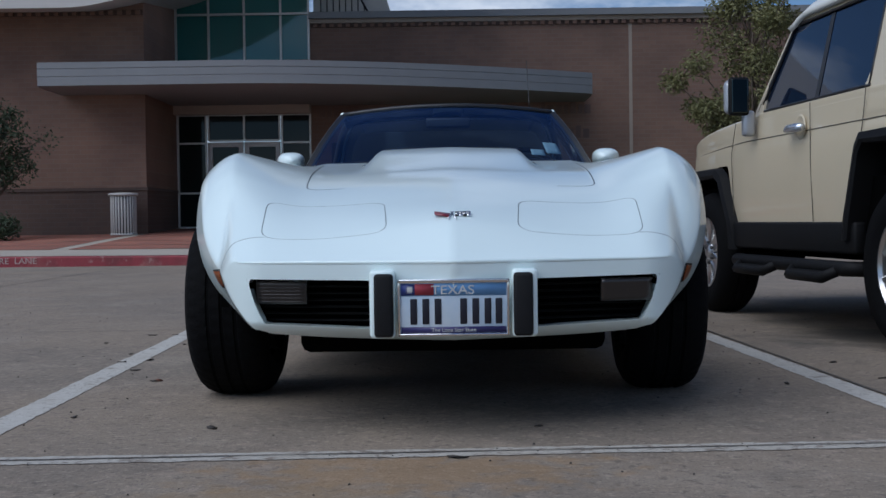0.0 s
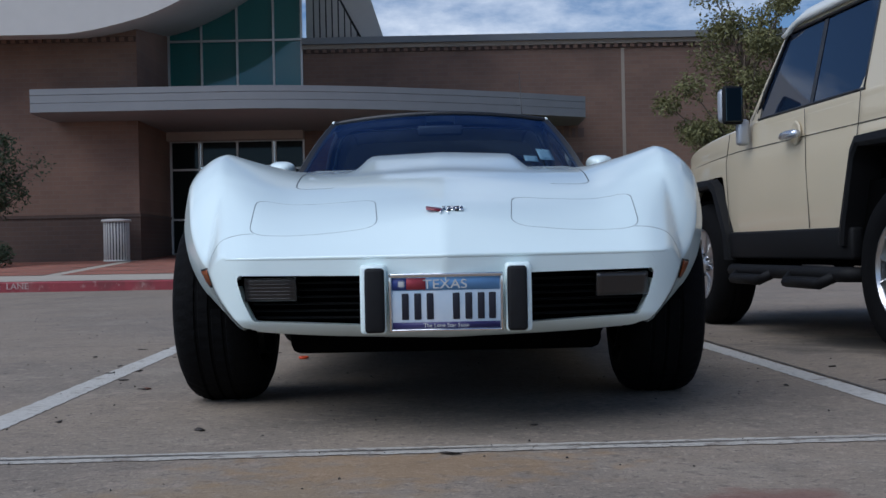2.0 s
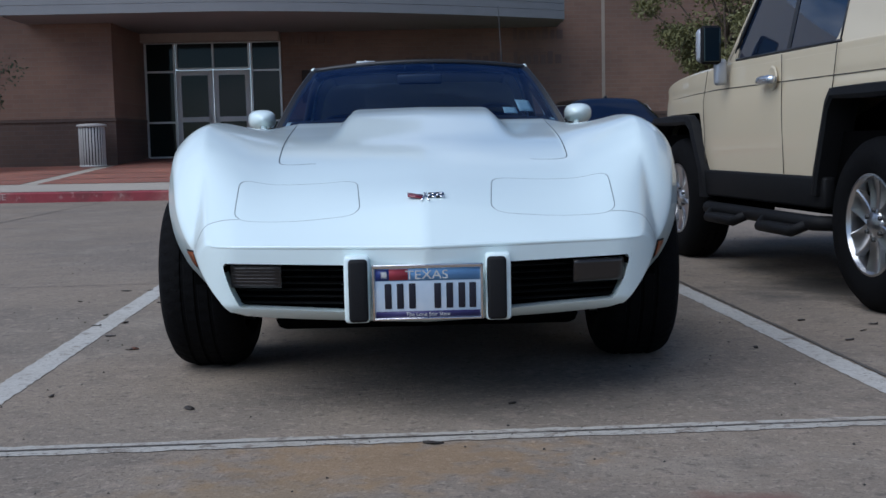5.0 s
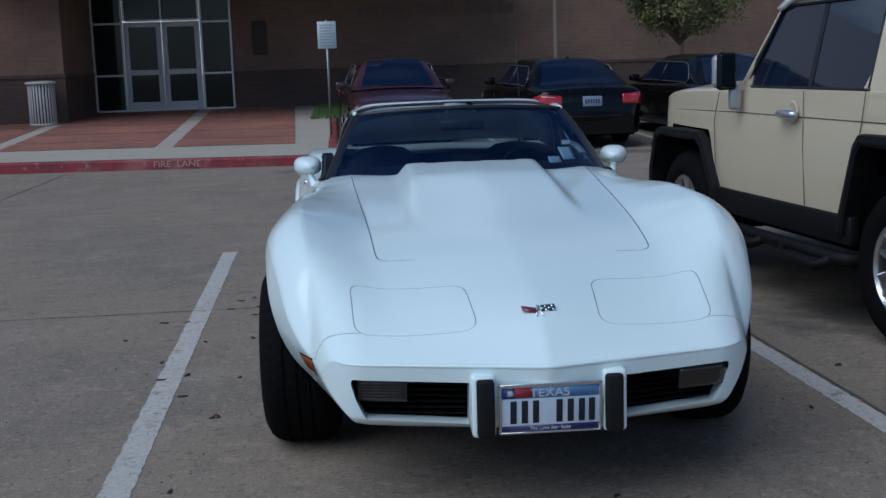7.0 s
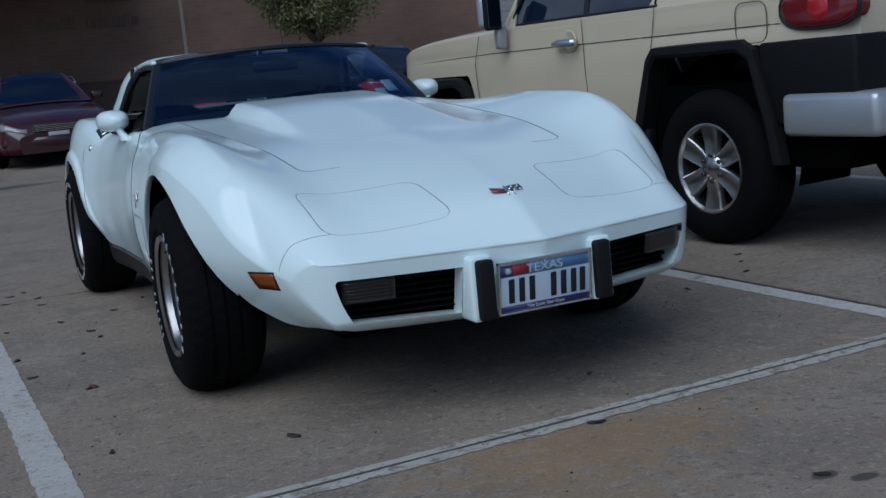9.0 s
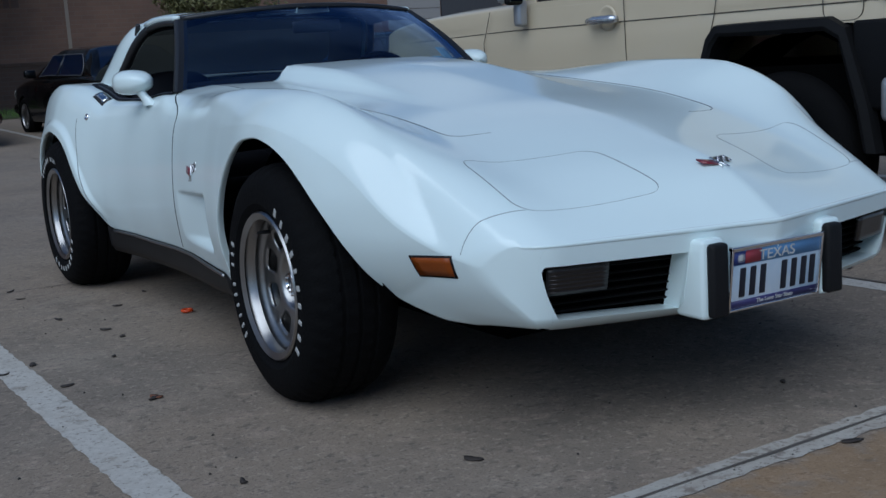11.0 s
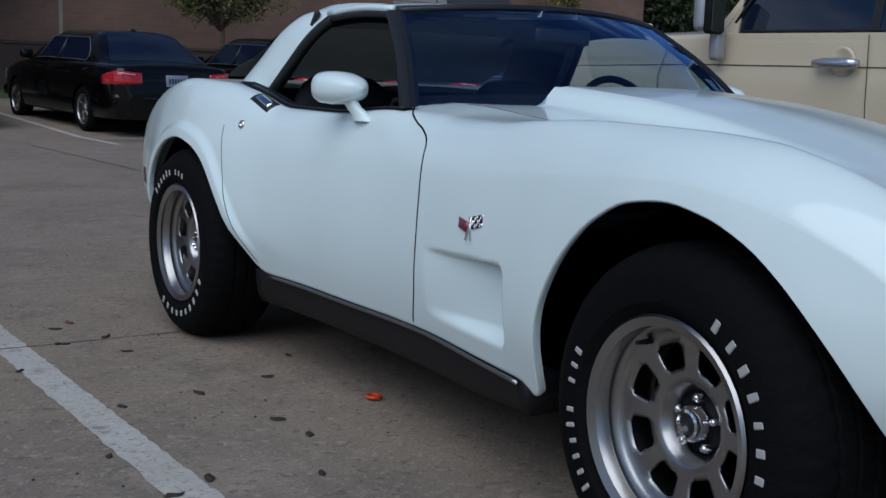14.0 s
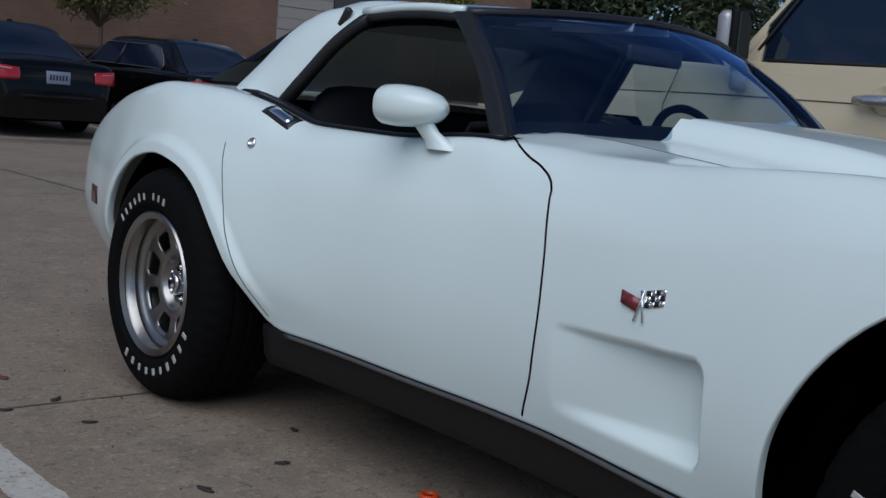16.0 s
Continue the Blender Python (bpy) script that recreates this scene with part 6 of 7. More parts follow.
for s in (-1, 1):
    # lower cladding between the wheels
    x0, x1 = sorted((OX + s * 0.86, OX + s * 0.925))
    part("rocker_cladding", box(x0, x1, 1.16, 2.86, 0.43, 0.585, 0.015), FLARE, fj, "black plastic cladding")
    # flares: square arches that stand proud
    for yc, path in ((0.725, [(1.24, 0.50), (1.22, 0.60), (1.11, 0.93), (1.06, 0.985), (0.45, 0.985), (0.37, 0.94), (0.27, 0.62), (0.23, 0.42)]), (3.32, [(3.90, 0.50), (3.89, 0.62), (3.80, 0.86), (3.72, 0.90), (3.06, 0.90), (2.98, 0.86), (2.80, 0.58), (2.77, 0.42)])):
        frows = []
        for y, z in [(p.x, p.y) for p in dense([(y, z, 0) for y, z in path], 0.04, closed=False)]:
            d = Vector((yc - y, 0.45 - z)).normalized()
            o, q = Vector((y, z)) - d * 0.028, Vector((y, z)) + d * 0.040
            m = Vector((y, z)) + d * 0.02
            frows.append([(OX + s * 0.895, o.x, o.y), (OX + s * 0.945, o.x + d.x * 0.01, o.y + d.y * 0.01), (OX + s * 0.955, m.x, m.y), (OX + s * 0.945, q.x, q.y), (OX + s * 0.80, q.x, q.y)])
        bm = grid_mesh(frows)
        bmesh.ops.recalc_face_normals(bm, faces=bm.faces)
        part("wheel_flare", bm, FLARE, fj, "black plastic wheel-arch flare", angle=35)
        # wheel well, its shade put into the near-black colour
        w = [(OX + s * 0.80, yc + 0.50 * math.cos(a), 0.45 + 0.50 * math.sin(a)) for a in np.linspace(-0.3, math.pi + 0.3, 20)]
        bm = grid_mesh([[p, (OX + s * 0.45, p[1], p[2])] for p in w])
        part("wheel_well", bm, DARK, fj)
    # rear corner cladding and silver bumper end
    x0, x1 = sorted((OX + s * 0.70, OX + s * 0.925))
    part("corner_cladding", box(x0, x1, -0.22, 0.34, 0.60, 0.985, 0.02), FLARE, fj, "black plastic corner")
    x0, x1 = sorted((OX + s * 0.62, OX + s * 0.95))
    part("bumper_end", box(x0, x1, -0.34, 0.20, 0.55, 0.745, 0.035, 3), mat("silver_bumper", (0.50, 0.51, 0.53), 0.35, metal=0.6), fj, "silver bumper end")
    x0, x1 = sorted((OX + s * 0.84, OX + s * 0.925))
    lamp_rows = []
    for dx, grow in ((0.84, 1.0), (0.915, 1.0), (0.925, 0.96), (0.932, 0.86), (0.934, 0.5), (0.935, 0.02)):
        lamp_rows.append([(OX + s * dx, -0.02 + 0.215 * grow * math.copysign(abs(math.cos(a)) ** 0.75, math.cos(a)), 1.118 + 0.088 * grow * math.copysign(abs(math.sin(a)) ** 0.75, math.sin(a))) for a in np.linspace(0, 2 * math.pi, 36, endpoint=False)])
    lamp = part("tail_lamp", grid_mesh(lamp_rows, close_v=True), DEEP_RED, fj, "deep red tail lamp", angle=50)
    part("bezel", tube([(OX + s * 0.913, -0.02 + (y + 0.02) * 1.03, 1.118 + (z - 1.118) * 1.05) for x, y, z in lamp_rows[1]], 0.009, 6, closed=True), TRIM, lamp, "black bezel")
    part("round_lens", lathe([(0.0, 0.062), (0.006, 0.058), (0.010, 0.03), (0.011, 0.0)], 28), RED_LENS, lamp, "bright red round lens").matrix_local = Matrix.Translation((OX + s * 0.930, -0.03, 1.118)) @ pose(0, 0, 0, 0, 0, 0 if s > 0 else 180)
    # step bar
    bar = part("step_bar", tube([(OX + s * 0.86, 1.16, 0.36), (OX + s * 0.93, 1.24, 0.36), (OX + s * 0.93, 2.70, 0.36), (OX + s * 0.86, 2.82, 0.36)], 0.038, 10), FLARE, fj, "black tubular side step")
    for yc in (1.55, 2.32):
        part("step_loop", tube([(OX + s * 0.93, yc - 0.27, 0.36), (OX + s * 1.0, yc - 0.20, 0.315), (OX + s * 1.0, yc + 0.20, 0.315), (OX + s * 0.93, yc + 0.27, 0.36)], 0.028, 8), FLARE, bar)
        part("step_pad", box(OX + s * 0.965 - 0.045, OX + s * 0.965 + 0.045, yc - 0.17, yc + 0.17, 0.325, 0.345, 0.006), FLARE, bar)
    # seams, handle, filler flap
    SX2 = OX + s * 0.9165
    for line in ([(2.80, 0.62), (2.83, 1.0), (2.76, 1.18)], [(1.65, 0.59), (1.67, 0.9), (1.68, 1.20)], [(1.22, 0.60), (1.14, 0.88), (1.09, 1.05), (1.06, 1.21)]):
        part("door_gap", tube([(SX2 - s * 0.0045 * abs(z - 0.9) / 0.3, y, z) for y, z in [(p.x, p.y) for p in dense([(a, b, 0) for a, b in line], 0.06, closed=False)]], 0.0024, 5), CREASE, fj)
    part("body_crease", tube([(OX + s * (FJ_W(y) - 0.0108), y, 1.062 - 0.03 * max(0, (y - 2.6) / 1.6)) for y in np.linspace(0.22, 3.9, 50)], 0.0032, 5), CREASE, fj)
    hd = part("door_handle", tube([(OX + s * 0.945, 1.70, 1.075), (OX + s * 0.952, 1.74, 1.077), (OX + s * 0.952, 1.86, 1.077), (OX + s * 0.94, 1.92, 1.075)], [0.019, 0.025, 0.024, 0.017], 10), mat("satin_silver", (0.60, 0.62, 0.65), 0.25, metal=0.8), fj, "silver door handle")
    part("handle_cup", lathe([(-0.004, 0.0), (0.002, 0.050), (0.007, 0.058), (0.0, 0.066)], 28), BEIGE, hd).matrix_local = Matrix.Translation((OX + s * 0.912, 1.80, 1.085)) @ pose(0, 0, 0, 0, 0, 0 if s > 0 else 180)
    flap = rounded([(0.29, 0.985, 0), (0.49, 0.985, 0), (0.49, 1.175, 0), (0.29, 1.175, 0)], 0.06)
    if s < 0:
        part("filler_flap_gap", tube([(SX2 + 0.006, p.x, p.y) for p in flap], 0.0028, 5, closed=True), CREASE, fj)
    # mirror
    SILVER = mat("silver_arm", (0.42, 0.43, 0.45), 0.4, metal=0.5)
    mr = part("door_mirror", box(OX + s * 1.02 - 0.060, OX + s * 1.02 + 0.060, 2.395, 2.44, 1.20, 1.42, 0.020, 4), FLARE, fj, "black door mirror with silver cover")
    part("mirror_cover", box(OX + s * 1.03 - 0.060, OX + s * 1.03 + 0.060, 2.425, 2.50, 1.21, 1.41, 0.035, 5), SILVER, mr, "silver cover")
    part("mirror_arm", box(OX + s * 0.955 - 0.035, OX + s * 0.955 + 0.035, 2.41, 2.47, 1.08, 1.23, 0.02, 3), SILVER, mr)
    part("mirror_glass", box(OX + s * 1.02 - 0.047, OX + s * 1.02 + 0.047, 2.390, 2.398, 1.214, 1.406, 0.003, 1), mat("dark_mirror", (0.07, 0.08, 0.075), 0.04, metal=1.0), mr, smooth=False)

    # side of the cabin, with its windows
    def cabin(y, z):
        return (OX + s * (0.892 - 0.11 * (z - 1.2) / 0.5), y, z)

    def cabin_top(y):
        return 1.70 if y < 2.16 else 1.70 - (y - 2.16) / 0.34 * 0.47

    def window(y):
        if 1.07 <= y <= 2.38:
            low = 1.203
            high = min(1.678, cabin_top(y) - 0.028)
            if y < 1.13:
                low += 0.30 * (1.13 - y) / 0.06 * 0.4
            return (low, high) if high > low + 0.01 else None
        if -0.10 <= y <= 0.39:
            return (1.31, 1.60)
        return None

    cys = sorted({round(float(v), 4) for v in np.concatenate([np.linspace(-0.18, 2.49, 90), [1.07, 2.3795, -0.10, 0.39, 2.16, 2.50]])})
    bm, gls = bmesh.new(), (bmesh.new(), bmesh.new())
    for a, b in zip(cys, cys[1:]):
        wa, wb = window(a + 1e-6), window(b - 1e-6)
        spans = [((1.17, cabin_top(a)), (1.17, cabin_top(b)))]
        if wa and wb:
            spans = [((1.17, wa[0]), (1.17, wb[0])), ((wa[1], cabin_top(a)), (wb[1], cabin_top(b)))]
            gl = gls[0 if a > 0.5 else 1]
            gl.faces.new([gl.verts.new(Vector(cabin(y, z)) - Vector((s * 0.012, 0, 0))) for y, z in ((a, wa[0]), (b, wb[0]), (b, wb[1]), (a, wa[1]))])
        for (p0, p1), (q0, q1) in spans:
            bm.faces.new([bm.verts.new(cabin(y, z)) for y, z in ((a, p0), (b, q0), (b, q1), (a, p1))])
    for m in (bm, *gls):
        bmesh.ops.remove_doubles(m, verts=m.verts, dist=0.0004)
        bmesh.ops.recalc_face_normals(m, faces=m.faces)
    if sum(f.normal.x for f in bm.faces) * s < 0:
        bmesh.ops.reverse_faces(bm, faces=bm.faces)
    part("cabin_side", bm, BEIGE, fj, smooth=False, solid=0.03)
    for gl in gls:
        part("side_glass", gl, TINTED, fj, "dark tinted side window", smooth=False)
    part("window_seal", tube([Vector(cabin(y, 1.218)) + Vector((s * 0.004, 0, 0)) for y in np.linspace(1.06, 2.35, 12)], 0.008, 6), TRIM, fj)
    bm = grid_mesh([[Vector(cabin(y, z)) - Vector((s * 0.009, 0, 0)) for y in (1.655, 1.70)] for z in (1.22, 1.44, 1.66)])
    part("window_divider", bm, TRIM, fj, smooth=False)
    frame_line = [(1.075, 1.225), (1.075, 1.672), (2.15, 1.672), (2.40, 1.26)]
    part("window_frame", tube([Vector(cabin(p.x, p.y)) - Vector((s * 0.002, 0, 0)) for p in dense([(a, b, 0) for a, b in frame_line], 0.08, closed=False)], 0.008, 6), TRIM, fj)
# roof, screen, tail
rrows = []
for y in np.linspace(-0.20, 2.18, 40):
    sink = 0.05 * ease((y - 1.92) / 0.26) ** 2 + 0.03 * ease((0.06 - y) / 0.26)
    row = []
    for u in np.linspace(-1, 1, 25):
        a = abs(u)
        x = 0.80 * u
        z = 1.805 - 0.03 * a * a - 0.085 * max(0, (a - 0.8) / 0.2) ** 2 - sink
        row.append((OX + x, y, z))
    rrows.append(row)
part("roof", grid_mesh(rrows), WHITE_ROOF, fj, "white roof", solid=0.03)
part("windscreen", grid_mesh([[(OX + (0.89 - 0.115 * v) * u, 2.505 - 0.33 * v - 0.05 * u * u, 1.225 + 0.49 * v) for u in np.linspace(-1, 1, 12)] for v in (0, 0.33, 0.66, 1)]), TINTED, fj)
part("tail_panel", grid_mesh([[(OX + (0.89 - 0.11 * v) * u, -0.19, 1.21 + 0.52 * v) for u in (-1, -0.5, 0, 0.5, 1)] for v in (0, 0.5, 1)]), BEIGE, fj, smooth=False)
part("cabin_floor", box(OX - 0.85, OX + 0.85, -0.15, 2.4, 1.0, 1.05), LEATHER, fj)
for s in (-1, 1):
    st = part("seat_back", box(OX + s * 0.40 - 0.22, OX + s * 0.40 + 0.22, 1.28, 1.42, 1.0, 1.42, 0.05, 3), LEATHER, fj)
    part("headrest", box(OX + s * 0.40 - 0.12, OX + s * 0.40 + 0.12, 1.28, 1.38, 1.45, 1.60, 0.04, 3), LEATHER, st)
part("rear_bumper", box(OX - 0.62, OX + 0.62, -0.32, -0.15, 0.55, 0.74, 0.03), FLARE, fj)
part("front_bumper", box(OX - 0.78, OX + 0.78, 3.98, 4.33, 0.50, 0.80, 0.04, 3), FLARE, fj)


def spoked_wheel(parent, place, s, r, width, rim_r, spokes, label, tyre=TYRE, metal=ALLOY, steps=56):
    """A tyre on a wheel with flat spokes; place: hub; s: outer side."""
    w = width / 2
    hub = part("wheel", lathe([(-w + 0.02, rim_r), (-w, rim_r + 0.04), (-w + 0.005, r * 0.88), (-w + 0.04, r * 0.975), (-w + 0.07, r), (-0.03, r), (-0.028, r - 0.008), (-0.018, r - 0.008), (-0.016, r), (0.016, r), (0.018, r - 0.008), (0.028, r - 0.008), (0.03, r), (w - 0.07, r), (w - 0.04, r * 0.975), (w - 0.005, r * 0.88), (w, rim_r + 0.04), (w - 0.02, rim_r)], steps), tyre, parent, label, angle=40)
    part("rim", lathe([(w - 0.03, rim_r - 0.012), (w - 0.012, rim_r - 0.004), (w - 0.014, rim_r + 0.006), (w - 0.03, rim_r + 0.002), (w - 0.03, rim_r - 0.016), (w - 0.16, rim_r - 0.03)], steps), metal, hub, angle=50)
    # plain near-black disc, with the shade behind the spokes in its colour
    part("brake", lathe([(w - 0.10, 0.0), (w - 0.10, rim_r - 0.03), (w - 0.12, rim_r - 0.03)], 32), DARK, hub)
    part("hub_cap", lathe([(w - 0.06, 0.075), (w - 0.035, 0.070), (w - 0.03, 0.04), (w - 0.022, 0.03), (w - 0.022, 0.0)], 24), metal, hub)
    for k in range(spokes):
        a0 = 360 * k / spokes
        half, tip = (0.040, 0.066) if spokes == 6 else (0.9 / spokes * 0.12 + 0.013, 0.9 / spokes * 0.24 + 0.017)
        rows = []
        for v in np.linspace(0, 1, 6):
            wide, rad = half + (tip - half) * v, 0.05 + (rim_r - 0.057) * v
            face = w - 0.030 + 0.008 * v - 0.010 * math.sin(math.pi * v)
            rows.append([(w - 0.062, -wide, rad), (face - 0.004, -wide * 0.92, rad), (face, -wide * 0.80, rad), (face - 0.007, -wide * 0.45, rad), (face - 0.007, wide * 0.45, rad), (face, wide * 0.80, rad), (face - 0.004, wide * 0.92, rad), (w - 0.062, wide, rad)])
        bm = grid_mesh(rows)
        bmesh.ops.recalc_face_normals(bm, faces=bm.faces)
        part("spoke", bm, metal, hub, angle=40).matrix_local = pose(0, 0, 0, a0, 0, 0)
    if spokes == 6:
        for k in range(6):
            a = math.radians(30 + 60 * k)
            part("lug_nut", lathe([(w - 0.045, 0.012), (w - 0.026, 0.012), (w - 0.022, 0.008), (w - 0.022, 0.0)], 6), ALLOY_DARK, hub, angle=30).matrix_local = pose(0, 0.066 * math.cos(a), 0.066 * math.sin(a))
    hub.matrix_local = Matrix.Translation(place) @ pose(0, 0, 0, 0, 0, 0 if s > 0 else 180)
    return hub


for y in (0.725, 3.32):
    for s in (-1, 1):
        spoked_wheel(fj, (OX + s * 0.80, y, 0.386), s, 0.39, 0.26, 0.222, 6, "black off-road tyre on six-spoke alloy wheel", metal=SPOKE_ALLOY)


# ---- sedans across the lane ----
CAR_GLASS = mat("dark_car_glass", (0.004, 0.009, 0.026), 0.06, spec=0.6)
LAMP_LENS = mat("head_lamp_lens", (0.26, 0.25, 0.23), 0.15, coat=1.0, vary=0.5, scale=25)


def sedan(label, m, paint, length=4.8, half=0.90, roof=1.45, deck=1.02, hood=0.92, rake=0.0, spokes=5):
    """A four-door saloon; local y runs from the tail (0) to the nose."""
    ob = thing("sedan", label, "car", m)
    L = length
    top = curve((0.0, 0.60), (0.025, 0.78), (0.07, deck - 0.06), (0.15, deck - 0.012), (0.34, deck), (0.95, deck + 0.02), (L * 0.55, deck - 0.02), (L * 0.70, hood + 0.06), (L - 0.75, hood), (L - 0.25, hood - 0.12), (L - 0.06, hood - 0.25), (L, 0.55))
    wid = curve((0.0, half * 0.74), (0.06, half * 0.84), (0.15, half * 0.91), (0.5, half * 0.98), (1.2, half), (L - 1.3, half), (L - 0.5, half * 0.94), (L - 0.15, half * 0.84), (L, half * 0.66))
    ya, yb, wr = 1.10, L - 0.95, 0.36

    def foot(y):
        z = 0.24
        for c in (ya, yb):
            if abs(y - c) < wr:
                z = max(z, 0.30 + math.sqrt(wr * wr - (y - c) ** 2))
        return z

    ys = np.unique(np.round(np.concatenate([np.linspace(0, L, 70), np.linspace(0, 0.25, 14)] + [c + wr * np.cos(np.linspace(0, math.pi, 26)) for c in (ya, yb)]), 4))
    rows = []
    for y in ys:
        w, t = wid(y), top(y)
        f = min(foot(y), t - 0.08)
        half_pts = []
        for k in range(9):
            z = f + (t - 0.12 - f) * k / 8
            half_pts.append((w - 0.05 * max(0, (0.5 - z) / 0.3) ** 2 - 0.03 * max(0, (z - 0.62) / 0.35) ** 2 + 0.008 * math.exp(-(((z - 0.80) / 0.03) ** 2)), z))
        x8 = half_pts[-1][0]
        for a in np.linspace(0.2, math.pi / 2, 6):
            half_pts.append((x8 - 0.14 * (1 - math.cos(a)), t - 0.12 + 0.10 * math.sin(a)))
        half_pts += [(x8 * 0.5, t), (0, t + 0.012)]
        rows.append([(-x, y, z) for x, z in half_pts] + [(x, y, z) for x, z in reversed(half_pts[:-1])])
    bm = grid_mesh(rows)
    for r in (rows[0], rows[-1]):
        bm.faces.new([bm.verts.new(p) for p in r])
    bmesh.ops.recalc_face_normals(bm, faces=bm.faces)
    shell = BVHTree.FromBMesh(bm)
    part("body", bm, paint, ob, angle=45)
    part("underbody", box(-0.75, 0.75, 0.2, L - 0.2, 0.2, 0.6), DARK, ob, smooth=False)
    # cabin
    y0, y1, y2, y3 = 0.62 - rake, 1.45, L * 0.55, L * 0.72
    zb = deck - 0.03

    def cab(u, y):
        if y < y1:
            h = ease((y - y0) / (y1 - y0)) ** 0.8
        elif y > y2:
            h = ease((y3 - y) / (y3 - y2)) ** 0.8
        else:
            h = 1.0
        hgt = zb + (roof - zb) * h
        return hgt

    rows = []
    for y in np.linspace(y0, y3, 40):
        h = cab(0, y)
        f = (h - zb) / (roof - zb)
        bw, tw = half - 0.10, half - 0.10 - 0.20 * f
        pts = [(bw, zb - 0.05), (bw - (bw - tw) * 0.35, zb + (h - zb) * 0.36), (bw - (bw - tw) * 0.68, zb + (h - zb) * 0.70), (tw, h - 0.10 * f), (tw - 0.025, h - 0.055 * f), (tw - 0.075, h - 0.02 * f), (tw - 0.15, h), (tw * 0.5, h + 0.02), (0, h + 0.028)]
        rows.append([(-x, y, z) for x, z in pts] + [(x, y, z) for x, z in reversed(pts[:-1])])
    bm = grid_mesh(rows)
    bmesh.ops.recalc_face_normals(bm, faces=bm.faces)
    part("cabin", bm, paint, ob, angle=60)
    # front and rear glass just proud of the cabin
    for name, ra, rb in (("rear_window", y0 + 0.08, y1 - 0.12), ("windscreen", y2 + 0.10, y3 - 0.08)):
        g = []
        for y in np.linspace(ra, rb, 9):
            h = cab(0, y)
            f = (h - zb) / (roof - zb)
            tw = half - 0.10 - 0.20 * f - 0.15
            g.append([(tw * u, y, h + 0.028 - 0.026 * u * u + 0.008) for u in np.linspace(-1, 1, 9)])
        part(name, grid_mesh(g), CAR_GLASS, ob)
    for s in (-1, 1):
        g = []
        for v in np.linspace(0.08, 0.80, 8):
            row = []
            for y in np.linspace(y0 + 0.44 + 0.20 * v + 0.16 * max(0, (v - 0.44) / 0.36) ** 2 + 0.10 * max(0, (0.35 - v) / 0.27) ** 2, y3 - 0.30 - 0.52 * v, 16):
                h = cab(0, y)
                f = (h - zb) / (roof - zb)
                bw, tw = half - 0.10, half - 0.10 - 0.20 * f
                x = bw - (bw - tw) * v * 0.97 + 0.008
                row.append((s * x, y, zb + (h - zb) * v))
            g.append(row)
        part("side_window", grid_mesh(g), CAR_GLASS, ob)
        loop = g[0] + [r[-1] for r in g[1:]] + g[-1][-2::-1] + [r[0] for r in g[-2:0:-1]]
        part("window_trim", tube([Vector(p) + Vector((s * 0.004, 0, 0)) for p in loop], 0.0065, 5, closed=True), GREY_ALLOY, ob, "dull bright window trim")
        part("door_pillar", tube([(s * (half - 0.09), L * 0.46, zb + 0.03), (s * (half - 0.27), L * 0.46, roof - 0.07)], 0.02, 5), TRIM, ob)
        part("door_mirror", box(s * (half + 0.07) - 0.09, s * (half + 0.07) + 0.09, y3 - 0.45, y3 - 0.33, zb + 0.0, zb + 0.13, 0.03, 3), paint, ob)
        for yy in (L * 0.46, L * 0.30):
            part("door_handle", box(s * (half + 0.002) - 0.012, s * (half + 0.002) + 0.012, yy, yy + 0.16, 0.80, 0.825, 0.006), paint, ob)
        # tail lamp wraps the corner and tapers to a point along the side
        g = []
        for k in range(6):
            row = []
            for t in np.linspace(0, 1, 17):
                low, high = deck - 0.295 + 0.03 * (1 - t), deck - 0.110 + 0.03 * min(t, 0.6) - 0.08 * max(0, t - 0.6) / 0.4
                z = low + (high - low) * k / 5
                x, y = (half * (0.54 + 0.56 * t), -0.02 + 0.09 * (t / 0.6) ** 2) if t < 0.6 else (half * (0.876 + 0.11 * (t - 0.6) / 0.4), 0.07 + 0.34 * (t - 0.6) / 0.4)
                p, nrm = shell.find_nearest(Vector((s * x, y, z)))[:2]
                row.append(p + nrm * 0.010)
            g.append(row)
        lamp = part("tail_lamp", grid_mesh(g), RED_LENS, ob, "red tail lamp", solid=0.008)
        band = [p + Vector((0, -0.002, 0)) for p in g[4][3:11]]
        part("reverse_lens", tube(band, 0.007, 6), WHITE, lamp, "white strip")
        # head lamp
        g = []
        for z in (0.56, 0.61, 0.66, 0.70):
            row = []
            for t in np.linspace(0, 1, 11):
                p, nrm = shell.find_nearest(Vector((s * half * (0.50 + 0.45 * t), L - 0.012 - 0.34 * t * t, 0.54 + (z - 0.54) * (0.75 + 0.25 * t) + 0.06 * t)))[:2]
                row.append(p + nrm * 0.010)
            g.append(row)
        part("head_lamp", grid_mesh(g), LAMP_LENS, ob, "clear head lamp", solid=0.010)
        for y in (ya, yb):
            spoked_wheel(ob, (s * (half - 0.115), y, 0.318), s, 0.322, 0.21, 0.205, spokes, "black tyre on alloy wheel", steps=36)
            w = [(s * (half - 0.02), y + 0.36 * math.cos(a), 0.30 + 0.36 * math.sin(a)) for a in np.linspace(0, math.pi, 16)]
            part("wheel_well", grid_mesh([[p, (s * 0.45, p[1], p[2])] for p in w]), DARK, ob)
    part("rear_plate", box(-0.155, 0.155, 0.0, 0.06, 0.685, 0.84, 0.004), mat("dull_plate", (0.25, 0.30, 0.40), 0.5, vary=0.5, scale=25), ob)
